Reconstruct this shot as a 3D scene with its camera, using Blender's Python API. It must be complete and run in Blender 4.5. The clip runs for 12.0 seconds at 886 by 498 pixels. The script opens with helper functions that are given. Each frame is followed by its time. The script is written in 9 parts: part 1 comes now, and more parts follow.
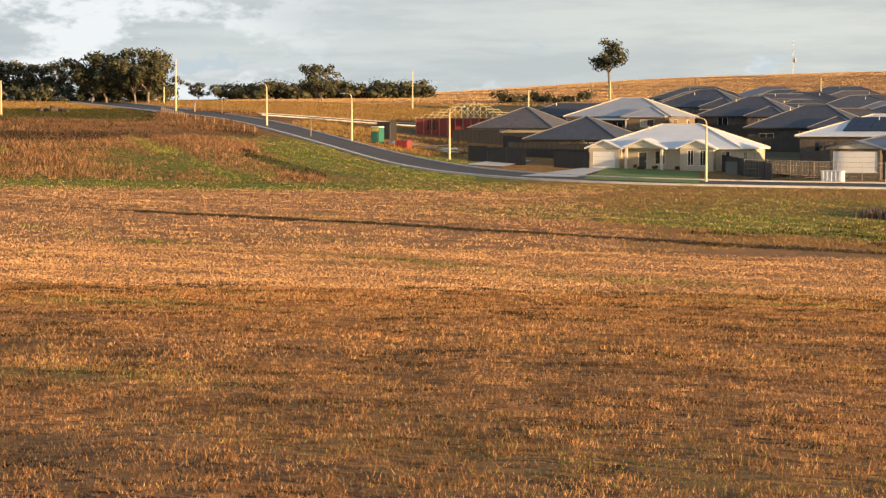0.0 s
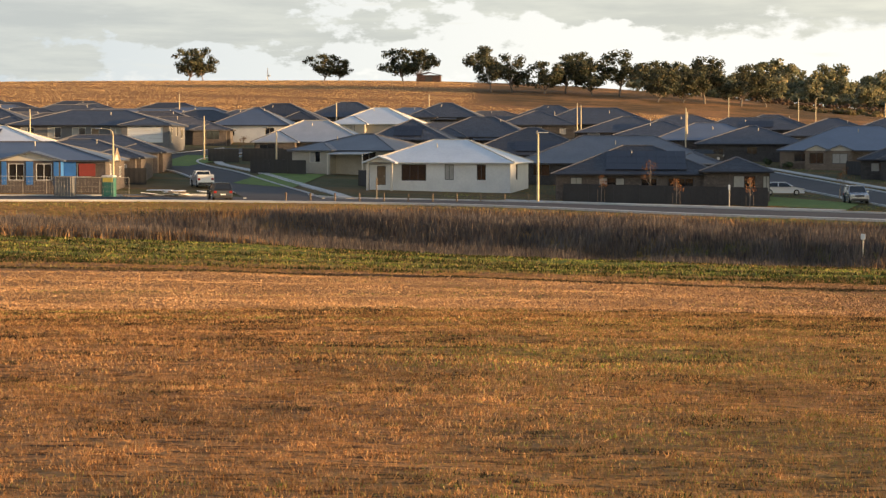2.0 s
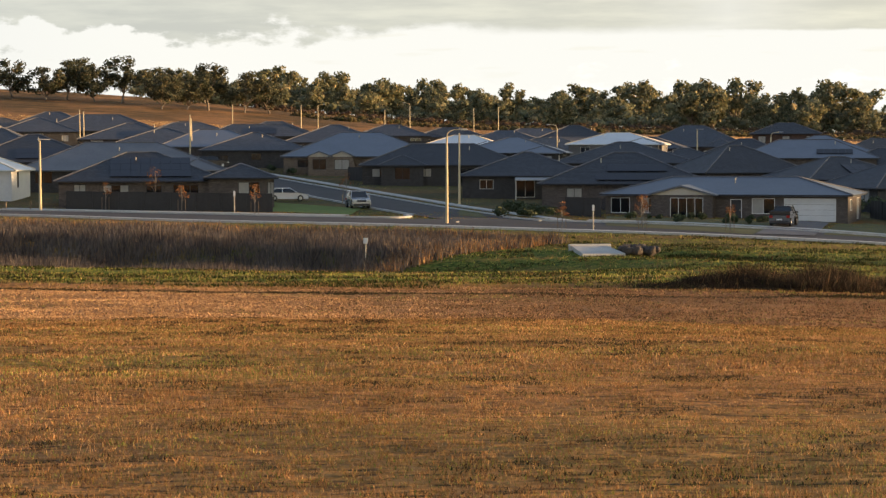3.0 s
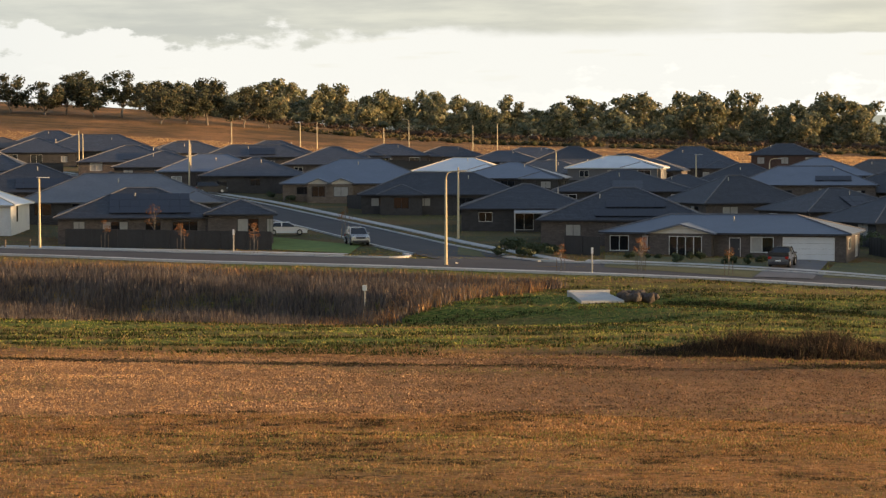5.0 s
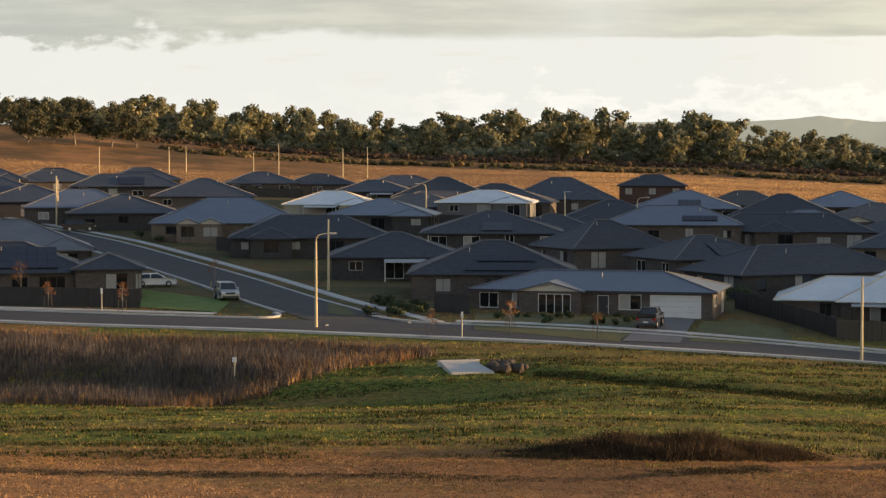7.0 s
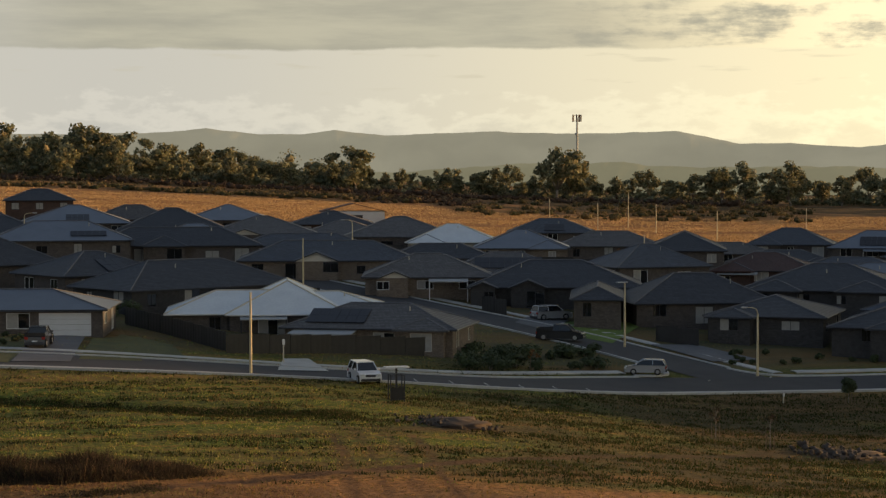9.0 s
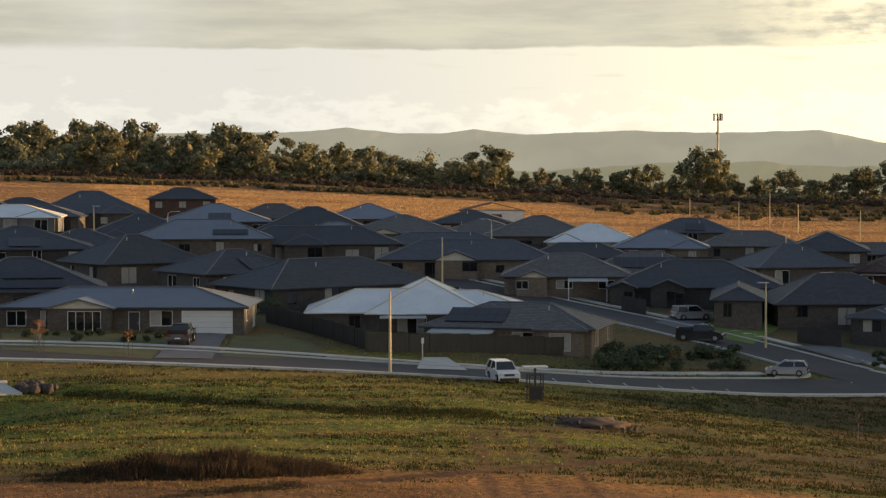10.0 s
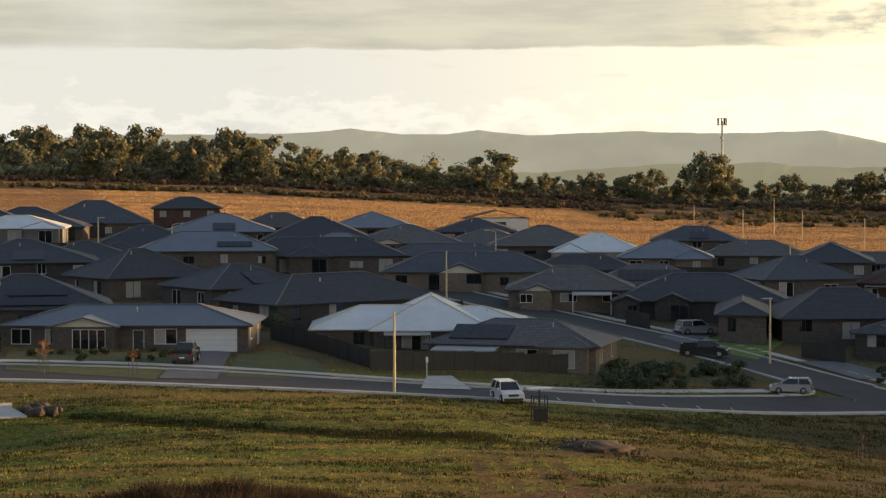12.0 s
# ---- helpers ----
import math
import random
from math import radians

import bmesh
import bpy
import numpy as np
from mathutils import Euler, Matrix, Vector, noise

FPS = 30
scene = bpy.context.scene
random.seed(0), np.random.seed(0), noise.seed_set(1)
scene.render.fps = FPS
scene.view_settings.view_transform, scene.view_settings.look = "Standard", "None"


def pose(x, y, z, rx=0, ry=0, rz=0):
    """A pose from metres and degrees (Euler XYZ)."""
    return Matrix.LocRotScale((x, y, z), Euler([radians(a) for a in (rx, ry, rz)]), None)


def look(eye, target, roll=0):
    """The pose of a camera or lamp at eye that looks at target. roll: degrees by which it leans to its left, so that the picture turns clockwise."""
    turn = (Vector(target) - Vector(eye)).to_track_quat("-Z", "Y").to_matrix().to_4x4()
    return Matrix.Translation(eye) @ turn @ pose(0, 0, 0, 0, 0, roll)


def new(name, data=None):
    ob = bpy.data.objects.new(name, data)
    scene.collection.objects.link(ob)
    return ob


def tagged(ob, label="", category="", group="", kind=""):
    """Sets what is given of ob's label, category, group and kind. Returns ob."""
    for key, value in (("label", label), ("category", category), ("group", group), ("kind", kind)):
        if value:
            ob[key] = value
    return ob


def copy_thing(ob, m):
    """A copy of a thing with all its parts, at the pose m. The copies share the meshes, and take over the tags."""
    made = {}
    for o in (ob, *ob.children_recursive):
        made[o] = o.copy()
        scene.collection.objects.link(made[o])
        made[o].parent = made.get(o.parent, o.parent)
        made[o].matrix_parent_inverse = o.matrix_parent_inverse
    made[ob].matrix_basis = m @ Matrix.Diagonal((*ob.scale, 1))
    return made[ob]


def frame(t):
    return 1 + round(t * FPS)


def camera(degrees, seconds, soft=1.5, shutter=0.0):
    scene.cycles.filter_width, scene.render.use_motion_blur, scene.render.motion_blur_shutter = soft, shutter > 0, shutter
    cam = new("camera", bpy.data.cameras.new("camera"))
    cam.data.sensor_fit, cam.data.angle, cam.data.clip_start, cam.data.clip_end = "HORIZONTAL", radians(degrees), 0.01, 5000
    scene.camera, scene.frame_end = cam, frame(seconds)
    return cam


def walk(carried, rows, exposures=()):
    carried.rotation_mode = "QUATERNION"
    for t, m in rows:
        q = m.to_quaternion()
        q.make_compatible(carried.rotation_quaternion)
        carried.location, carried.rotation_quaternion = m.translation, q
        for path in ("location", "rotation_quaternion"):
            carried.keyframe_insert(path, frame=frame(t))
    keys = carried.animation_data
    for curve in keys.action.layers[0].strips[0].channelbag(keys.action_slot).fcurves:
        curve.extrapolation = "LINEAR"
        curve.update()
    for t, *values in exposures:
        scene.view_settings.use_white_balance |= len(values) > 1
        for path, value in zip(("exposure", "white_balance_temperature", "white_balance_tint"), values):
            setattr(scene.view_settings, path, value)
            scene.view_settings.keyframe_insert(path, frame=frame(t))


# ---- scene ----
FOV = 24.7
cam = camera(FOV, 12.0, soft=1.35)
# seconds, height, heading, tilt, lean: the drone hovers, climbs straight up and pans
PATH = [
    (0.0, 0.00, 39.938, -3.281, -0.10),
    (0.3, -0.00, 39.620, -3.213, -0.10),
    (0.4, -0.01, 36.813, -3.190, -0.10),
    (0.5, -0.01, 34.652, -3.167, -0.10),
    (0.6, -0.01, 32.734, -3.149, -0.10),
    (0.7, -0.01, 29.487, -3.131, -0.10),
    (0.8, -0.01, 27.704, -3.113, -0.10),
    (0.9, -0.00, 25.900, -3.095, -0.10),
    (1.0, 0.00, 24.335, -3.078, -0.10),
    (1.1, -0.00, 22.528, -3.057, -0.10),
    (1.2, -0.00, 18.982, -3.037, -0.10),
    (1.5, -0.00, 17.601, -2.976, -0.10),
    (1.8, 0.01, 16.968, -2.936, -0.10),
    (1.9, 0.02, 16.289, -2.923, -0.10),
    (2.0, 0.02, 13.957, -2.910, -0.10),
    (2.1, 0.02, 12.631, -2.886, -0.10),
    (2.2, 0.01, 11.800, -2.862, -0.07),
    (2.3, 0.01, 10.312, -2.839, -0.01),
    (2.4, 0.00, 7.135, -2.815, 0.06),
    (2.5, -0.00, 2.542, -2.791, 0.10),
    (2.6, -0.00, 0.753, -2.777, 0.10),
    (2.7, -0.00, 0.367, -2.762, 0.10),
    (2.8, -0.00, 0.249, -2.748, 0.10),
    (3.0, -0.00, 0.013, -2.719, 0.10),
    (3.5, 0.25, 0.000, -2.710, 0.10),
    (4.2, 1.35, 0.000, -2.670, 0.10),
    (4.8, 2.75, -0.017, -2.636, 0.10),
    (5.0, 3.37, -0.017, -2.627, 0.10),
    (5.5, 4.84, -0.000, -2.623, 0.00),
    (6.0, 6.37, 0.002, -2.637, -0.09),
    (6.5, 7.80, 0.007, -2.626, -0.10),
    (6.6, 8.00, 0.022, -2.604, -0.10),
    (6.7, 8.25, -1.382, -2.583, -0.10),
    (7.2, 8.80, -5.500, -2.500, 0.00),
    (7.7, 9.00, -22.000, -2.300, 0.00),
    (8.1, 9.02, -31.000, -2.250, 0.00),
    (8.3, 9.01, -29.476, -2.242, -0.10),
    (8.4, 9.04, -28.575, -2.230, -0.04),
    (8.5, 9.06, -28.432, -2.217, 0.04),
    (8.6, 9.04, -28.403, -2.225, -0.00),
    (8.7, 9.05, -26.504, -2.226, 0.02),
    (8.8, 9.06, -22.310, -2.227, 0.04),
    (8.9, 9.07, -21.050, -2.228, 0.06),
    (9.0, 9.08, -20.874, -2.228, 0.08),
    (9.5, 9.09, -20.723, -2.225, 0.04),
    (9.6, 9.09, -19.484, -2.230, 0.04),
    (9.7, 9.09, -17.933, -2.235, 0.04),
    (9.8, 9.09, -17.481, -2.240, 0.04),
    (10.0, 9.10, -16.931, -2.249, 0.04),
    (10.5, 9.10, -16.842, -2.254, 0.05),
    (11.0, 9.57, -16.838, -2.238, 0.04),
    (11.5, 10.50, -16.834, -2.236, 0.10),
    (12.0, 10.80, -16.815, -2.245, 0.10),
]
EXPOSURES = [(0.0, 1.15, 6500, 10), (2.6, 1.12, 6500, 10), (3.2, 1.05, 6500, 10), (6.7, 1.0, 6500, 10), (8.3, -0.08, 6800, 8), (8.6, 0.05, 6800, 8), (8.9, 0.25, 6900, 9), (9.5, 0.42, 6850, 9), (10.0, 0.74, 6750, 10), (12.0, 0.8, 6750, 10)]
walk(cam, [(t, pose(0, 0, z, 90 + tilt, lean, yaw)) for t, z, yaw, tilt, lean in PATH], EXPOSURES)

# ---- world, sun ----
SUN_AZ, SUN_EL = 87.0, 4.2


def build_world():
    w = bpy.data.worlds.new("evening_sky")
    scene.world = w
    w.use_nodes = True
    nt = w.node_tree
    nt.nodes.clear()
    N, L = nt.nodes.new, nt.links.new

    def math_(op, a, b=None, clamp=False):
        n = N("ShaderNodeMath")
        n.operation, n.use_clamp = op, clamp
        for k, v in enumerate((a, b)):
            if v is None:
                continue
            if isinstance(v, (int, float)):
                n.inputs[k].default_value = v
            else:
                L(v, n.inputs[k])
        return n.outputs[0]

    def ramp(fac, stops):
        n = N("ShaderNodeValToRGB")
        e = n.color_ramp.elements
        while len(e) < len(stops):
            e.new(0.5)
        for el, (pos, col) in zip(e, stops):
            el.position, el.color = pos, (*col, 1) if len(col) == 3 else col
        L(fac, n.inputs[0])
        return n.outputs[0]

    def mix(fac, a, b):
        n = N("ShaderNodeMix")
        n.data_type = "RGBA"
        for s, v in ((n.inputs[0], fac), (n.inputs[6], a), (n.inputs[7], b)):
            if isinstance(v, (int, float)):
                s.default_value = v
            elif isinstance(v, tuple):
                s.default_value = (*v, 1)
            else:
                L(v, s)
        return n.outputs[2]

    sky = N("ShaderNodeTexSky")
    sky.sky_type, sky.sun_disc = "NISHITA", False
    sky.sun_elevation, sky.sun_rotation = radians(SUN_EL), radians(SUN_AZ)
    sky.air_density, sky.dust_density, sky.ozone_density = 1.0, 1.6, 1.5
    co = N("ShaderNodeTexCoord").outputs["Generated"]
    sep = N("ShaderNodeSeparateXYZ")
    L(co, sep.inputs[0])
    x, y, z = sep.outputs
    az = math_("ARCTAN2", x, y)                      # clockwise from straight ahead
    sunward = math_("MULTIPLY_ADD", math_("COSINE", math_("SUBTRACT", az, radians(SUN_AZ))), 0.5)
    sunward.node.inputs[2].default_value = 0.5       # 0 away from the sun, 1 towards it

    def streaks(sx, sz, detail, rough, off=0.0):
        c = N("ShaderNodeCombineXYZ")
        L(math_("MULTIPLY", az, sx), c.inputs[0])
        L(math_("MULTIPLY", z, sz), c.inputs[1])
        c.inputs[2].default_value = off
        n = N("ShaderNodeTexNoise")
        n.inputs["Scale"].default_value, n.inputs["Detail"].default_value = 1.0, detail
        n.inputs["Roughness"].default_value = rough
        L(c.outputs[0], n.inputs["Vector"])
        return n.outputs["Fac"]

    def fade(v, lo, hi):
        n = N("ShaderNodeMapRange")
        n.interpolation_type = "SMOOTHSTEP"
        n.inputs[1].default_value, n.inputs[2].default_value = lo, hi
        L(v, n.inputs[0])
        return n.outputs[0]

    big, fine = streaks(4.0, 34, 7, 0.6), streaks(13, 95, 7, 0.62, 4.0)
    puffs, curls = streaks(34, 75, 8, 0.62, 9.0), streaks(19, 42, 9, 0.6, 2.6)
    # the level cloud deck over the estate; away from the sun it breaks into heaped cloud
    east = fade(az, radians(4), radians(-12))
    ragged = math_("MULTIPLY", math_("SUBTRACT", curls, 0.5), math_("ADD", math_("MULTIPLY", east, 0.10), 0.006))
    height = math_("ADD", z, ragged)
    height = math_("ADD", height, math_("MULTIPLY", fade(az, radians(-14), radians(-34)), 0.038))
    deck = math_("MAXIMUM", math_("MULTIPLY", fade(height, 0.0575, 0.0630), fade(az, radians(12), radians(4))), math_("MULTIPLY", fade(height, 0.0588, 0.0604), fade(az, radians(4), radians(12))))
    body = math_("ADD", math_("MULTIPLY", big, 0.55), math_("MULTIPLY", fine, 0.45))
    lumps = fade(body, 0.40, 0.62)
    # towards the sun the deck is torn and lit through
    torn = math_("MULTIPLY", fade(az, radians(22), radians(33)), fade(math_("ADD", math_("MULTIPLY", puffs, 0.55), math_("MULTIPLY", fine, 0.45)), 0.38, 0.54))
    grey = mix(sunward, (0.37, 0.43, 0.48), (0.72, 0.67, 0.50))
    pale = mix(sunward, (0.46, 0.52, 0.56), (0.93, 0.86, 0.62))
    cloud = mix(lumps, grey, pale)
    cloud = mix(torn, cloud, mix(sunward, (0.7, 0.72, 0.72), (2.0, 1.72, 1.08)))
    white = math_("MULTIPLY", fade(az, radians(-41), radians(-48)), fade(math_("ADD", curls, math_("MULTIPLY", z, 2.2)), 0.56, 0.66))
    cloud = mix(white, cloud, (0.72, 0.75, 0.76))
    # the bright band under the deck, with low heaped cloud along the horizon
    band = mix(fade(az, radians(-36), radians(-6)), (0.46, 0.53, 0.57), mix(fade(az, radians(10), radians(46)), (0.86, 0.85, 0.79), (1.85, 1.62, 1.0)))
    top = math_("SUBTRACT", math_("MULTIPLY_ADD", puffs, 0.085), z)
    top.node.inputs[0].links[0].from_node.inputs[2].default_value = -0.008
    calm = math_("MULTIPLY_ADD", math_("MULTIPLY", fade(az, radians(-17), radians(-11)), fade(az, radians(6), radians(1))), -0.85)
    calm.node.inputs[2].default_value = 1.0          # plain haze straight ahead
    low = math_("MULTIPLY", math_("MULTIPLY", fade(top, 0.0, 0.010), fade(top, 0.034, 0.012)), calm)
    band = mix(math_("MULTIPLY", low, 0.75), band, mix(fade(az, radians(-36), radians(-6)), (0.60, 0.62, 0.62), mix(fade(az, radians(10), radians(46)), (1.0, 0.98, 0.90), (2.0, 1.8, 1.12))))
    band = mix(math_("MULTIPLY", math_("MULTIPLY", fade(top, 0.010, 0.026), 0.45), calm), band, mix(fade(az, radians(-36), radians(-6)), (0.50, 0.54, 0.56), mix(fade(az, radians(10), radians(46)), (0.72, 0.73, 0.70), (1.55, 1.36, 0.86))))
    flecks = math_("MULTIPLY", fade(streaks(20, 170, 5, 0.5, 7.0), 0.60, 0.70), fade(z, 0.030, 0.046))
    band = mix(math_("MULTIPLY", flecks, 0.35), band, mix(sunward, (0.6, 0.63, 0.65), (0.95, 0.86, 0.6)))
    view = mix(deck, band, cloud)
    # higher up the deck thins into open sky
    up = ramp(z, [(0.10, (0, 0, 0)), (0.45, (1, 1, 1))])
    nis = N("ShaderNodeMix")
    nis.data_type, nis.blend_type = "RGBA", "MULTIPLY"
    nis.inputs[0].default_value = 1.0
    L(sky.outputs[0], nis.inputs[6])
    nis.inputs[7].default_value = (0.10, 0.10, 0.10, 1)
    over = mix(0.55, nis.outputs[2], mix(sunward, (0.27, 0.41, 0.66), (0.36, 0.44, 0.58)))
    col = mix(up, view, over)
    bg = N("ShaderNodeBackground")
    L(col, bg.inputs[0])
    bg.inputs[1].default_value = 0.55
    out = N("ShaderNodeOutputWorld")
    L(bg.outputs[0], out.inputs[0])


build_world()
sun = new("sun", bpy.data.lights.new("sun", "SUN"))
sun.data.energy, sun.data.angle, sun.data.color = 5.0, radians(0.6), (1.0, 0.62, 0.30)
_a, _e = radians(SUN_AZ), radians(SUN_EL)
sun.matrix_world = look((300 * math.sin(_a), 300 * math.cos(_a), 60), (0, 0, 60 - 300 * math.tan(_e)))



# ---- materials ----
def mat(name, a, b=None, rough=0.8, metal=0.0, scale=1.0, bump=0.0, fine=8.0, spec=0.4, per_object=0.0, stretch=(1, 1, 1), coat=0.0):
    """Two-scale mottled surface between colours a and b; scale is in patches a metre."""
    m = bpy.data.materials.new(name)
    m.use_nodes = True
    nt = m.node_tree
    N, L = nt.nodes.new, nt.links.new
    p = nt.nodes["Principled BSDF"]
    p.inputs["Roughness"].default_value, p.inputs["Metallic"].default_value = rough, metal
    p.inputs["Specular IOR Level"].default_value = spec
    p.inputs["Coat Weight"].default_value = coat
    b = b or tuple(v * 0.75 for v in a)
    geo = N("ShaderNodeNewGeometry")
    mp = N("ShaderNodeMapping")
    mp.inputs["Scale"].default_value = stretch
    L(geo.outputs["Position"], mp.inputs[0])
    n1, n2 = N("ShaderNodeTexNoise"), N("ShaderNodeTexNoise")
    for n, s, d in ((n1, scale, 4), (n2, scale * fine, 3)):
        n.inputs["Scale"].default_value, n.inputs["Detail"].default_value = s, d
        L(mp.outputs[0], n.inputs["Vector"])
    add = N("ShaderNodeMath")
    add.operation = "MULTIPLY_ADD"
    L(n1.outputs["Fac"], add.inputs[0])
    add.inputs[1].default_value = 0.6
    half = N("ShaderNodeMath")
    half.operation = "MULTIPLY"
    L(n2.outputs["Fac"], half.inputs[0])
    half.inputs[1].default_value = 0.4
    L(half.outputs[0], add.inputs[2])
    r = N("ShaderNodeValToRGB")
    r.color_ramp.elements[0].position, r.color_ramp.elements[1].position = 0.36, 0.64
    r.color_ramp.elements[0].color, r.color_ramp.elements[1].color = (*b, 1), (*a, 1)
    L(add.outputs[0], r.inputs[0])
    col = r.outputs[0]
    if per_object:
        info = N("ShaderNodeObjectInfo")
        hsv = N("ShaderNodeHueSaturation")
        mr = N("ShaderNodeMapRange")
        mr.inputs[3].default_value, mr.inputs[4].default_value = 1 - per_object, 1 + per_object
        L(info.outputs["Random"], mr.inputs[0])
        L(mr.outputs[0], hsv.inputs["Value"])
        L(col, hsv.inputs["Color"])
        col = hsv.outputs[0]
    L(col, p.inputs["Base Color"])
    if bump:
        bp = N("ShaderNodeBump")
        bp.inputs["Strength"].default_value, bp.inputs["Distance"].default_value = 0.6, bump
        L(n2.outputs["Fac"], bp.inputs["Height"])
        L(bp.outputs[0], p.inputs["Normal"])
    return m


def coursed(name, a, b, row, length, joint, rough=0.8, bump=0.01, offset=0.5, vertical=True):
    """Brick or tile courses on an upright or sloping face, in the object's own axes."""
    m = mat(name, a, b, rough, scale=2.0)
    nt = m.node_tree
    N, L = nt.nodes.new, nt.links.new
    p = nt.nodes["Principled BSDF"]
    base = p.inputs["Base Color"].links[0].from_socket
    tc = N("ShaderNodeTexCoord")
    sep = N("ShaderNodeSeparateXYZ")
    L(tc.outputs["Object"], sep.inputs[0])
    s = N("ShaderNodeMath")
    s.operation = "ADD"
    L(sep.outputs[0], s.inputs[0])
    L(sep.outputs[1], s.inputs[1])
    cb = N("ShaderNodeCombineXYZ")
    L(s.outputs[0], cb.inputs[0])
    L(sep.outputs[2], cb.inputs[1])
    br = N("ShaderNodeTexBrick")
    br.offset = offset
    br.inputs["Scale"].default_value = 1.0
    br.inputs["Brick Width"].default_value, br.inputs["Row Height"].default_value = length, row
    br.inputs["Mortar Size"].default_value = joint
    br.inputs["Color1"].default_value, br.inputs["Color2"].default_value = (1.12, 1.12, 1.12, 1), (0.70, 0.69, 0.68, 1)
    br.inputs["Mortar"].default_value = (0.45, 0.45, 0.45, 1)
    L(cb.outputs[0], br.inputs["Vector"])
    mx = N("ShaderNodeMix")
    mx.data_type, mx.blend_type = "RGBA", "MULTIPLY"
    mx.inputs[0].default_value = 1.0
    L(base, mx.inputs[6])
    L(br.outputs["Color"], mx.inputs[7])
    L(mx.outputs[2], p.inputs["Base Color"])
    bp = N("ShaderNodeBump")
    bp.inputs["Strength"].default_value, bp.inputs["Distance"].default_value = 0.5, bump
    L(br.outputs["Fac"], bp.inputs["Height"])
    bp.invert = True
    L(bp.outputs[0], p.inputs["Normal"])
    return m


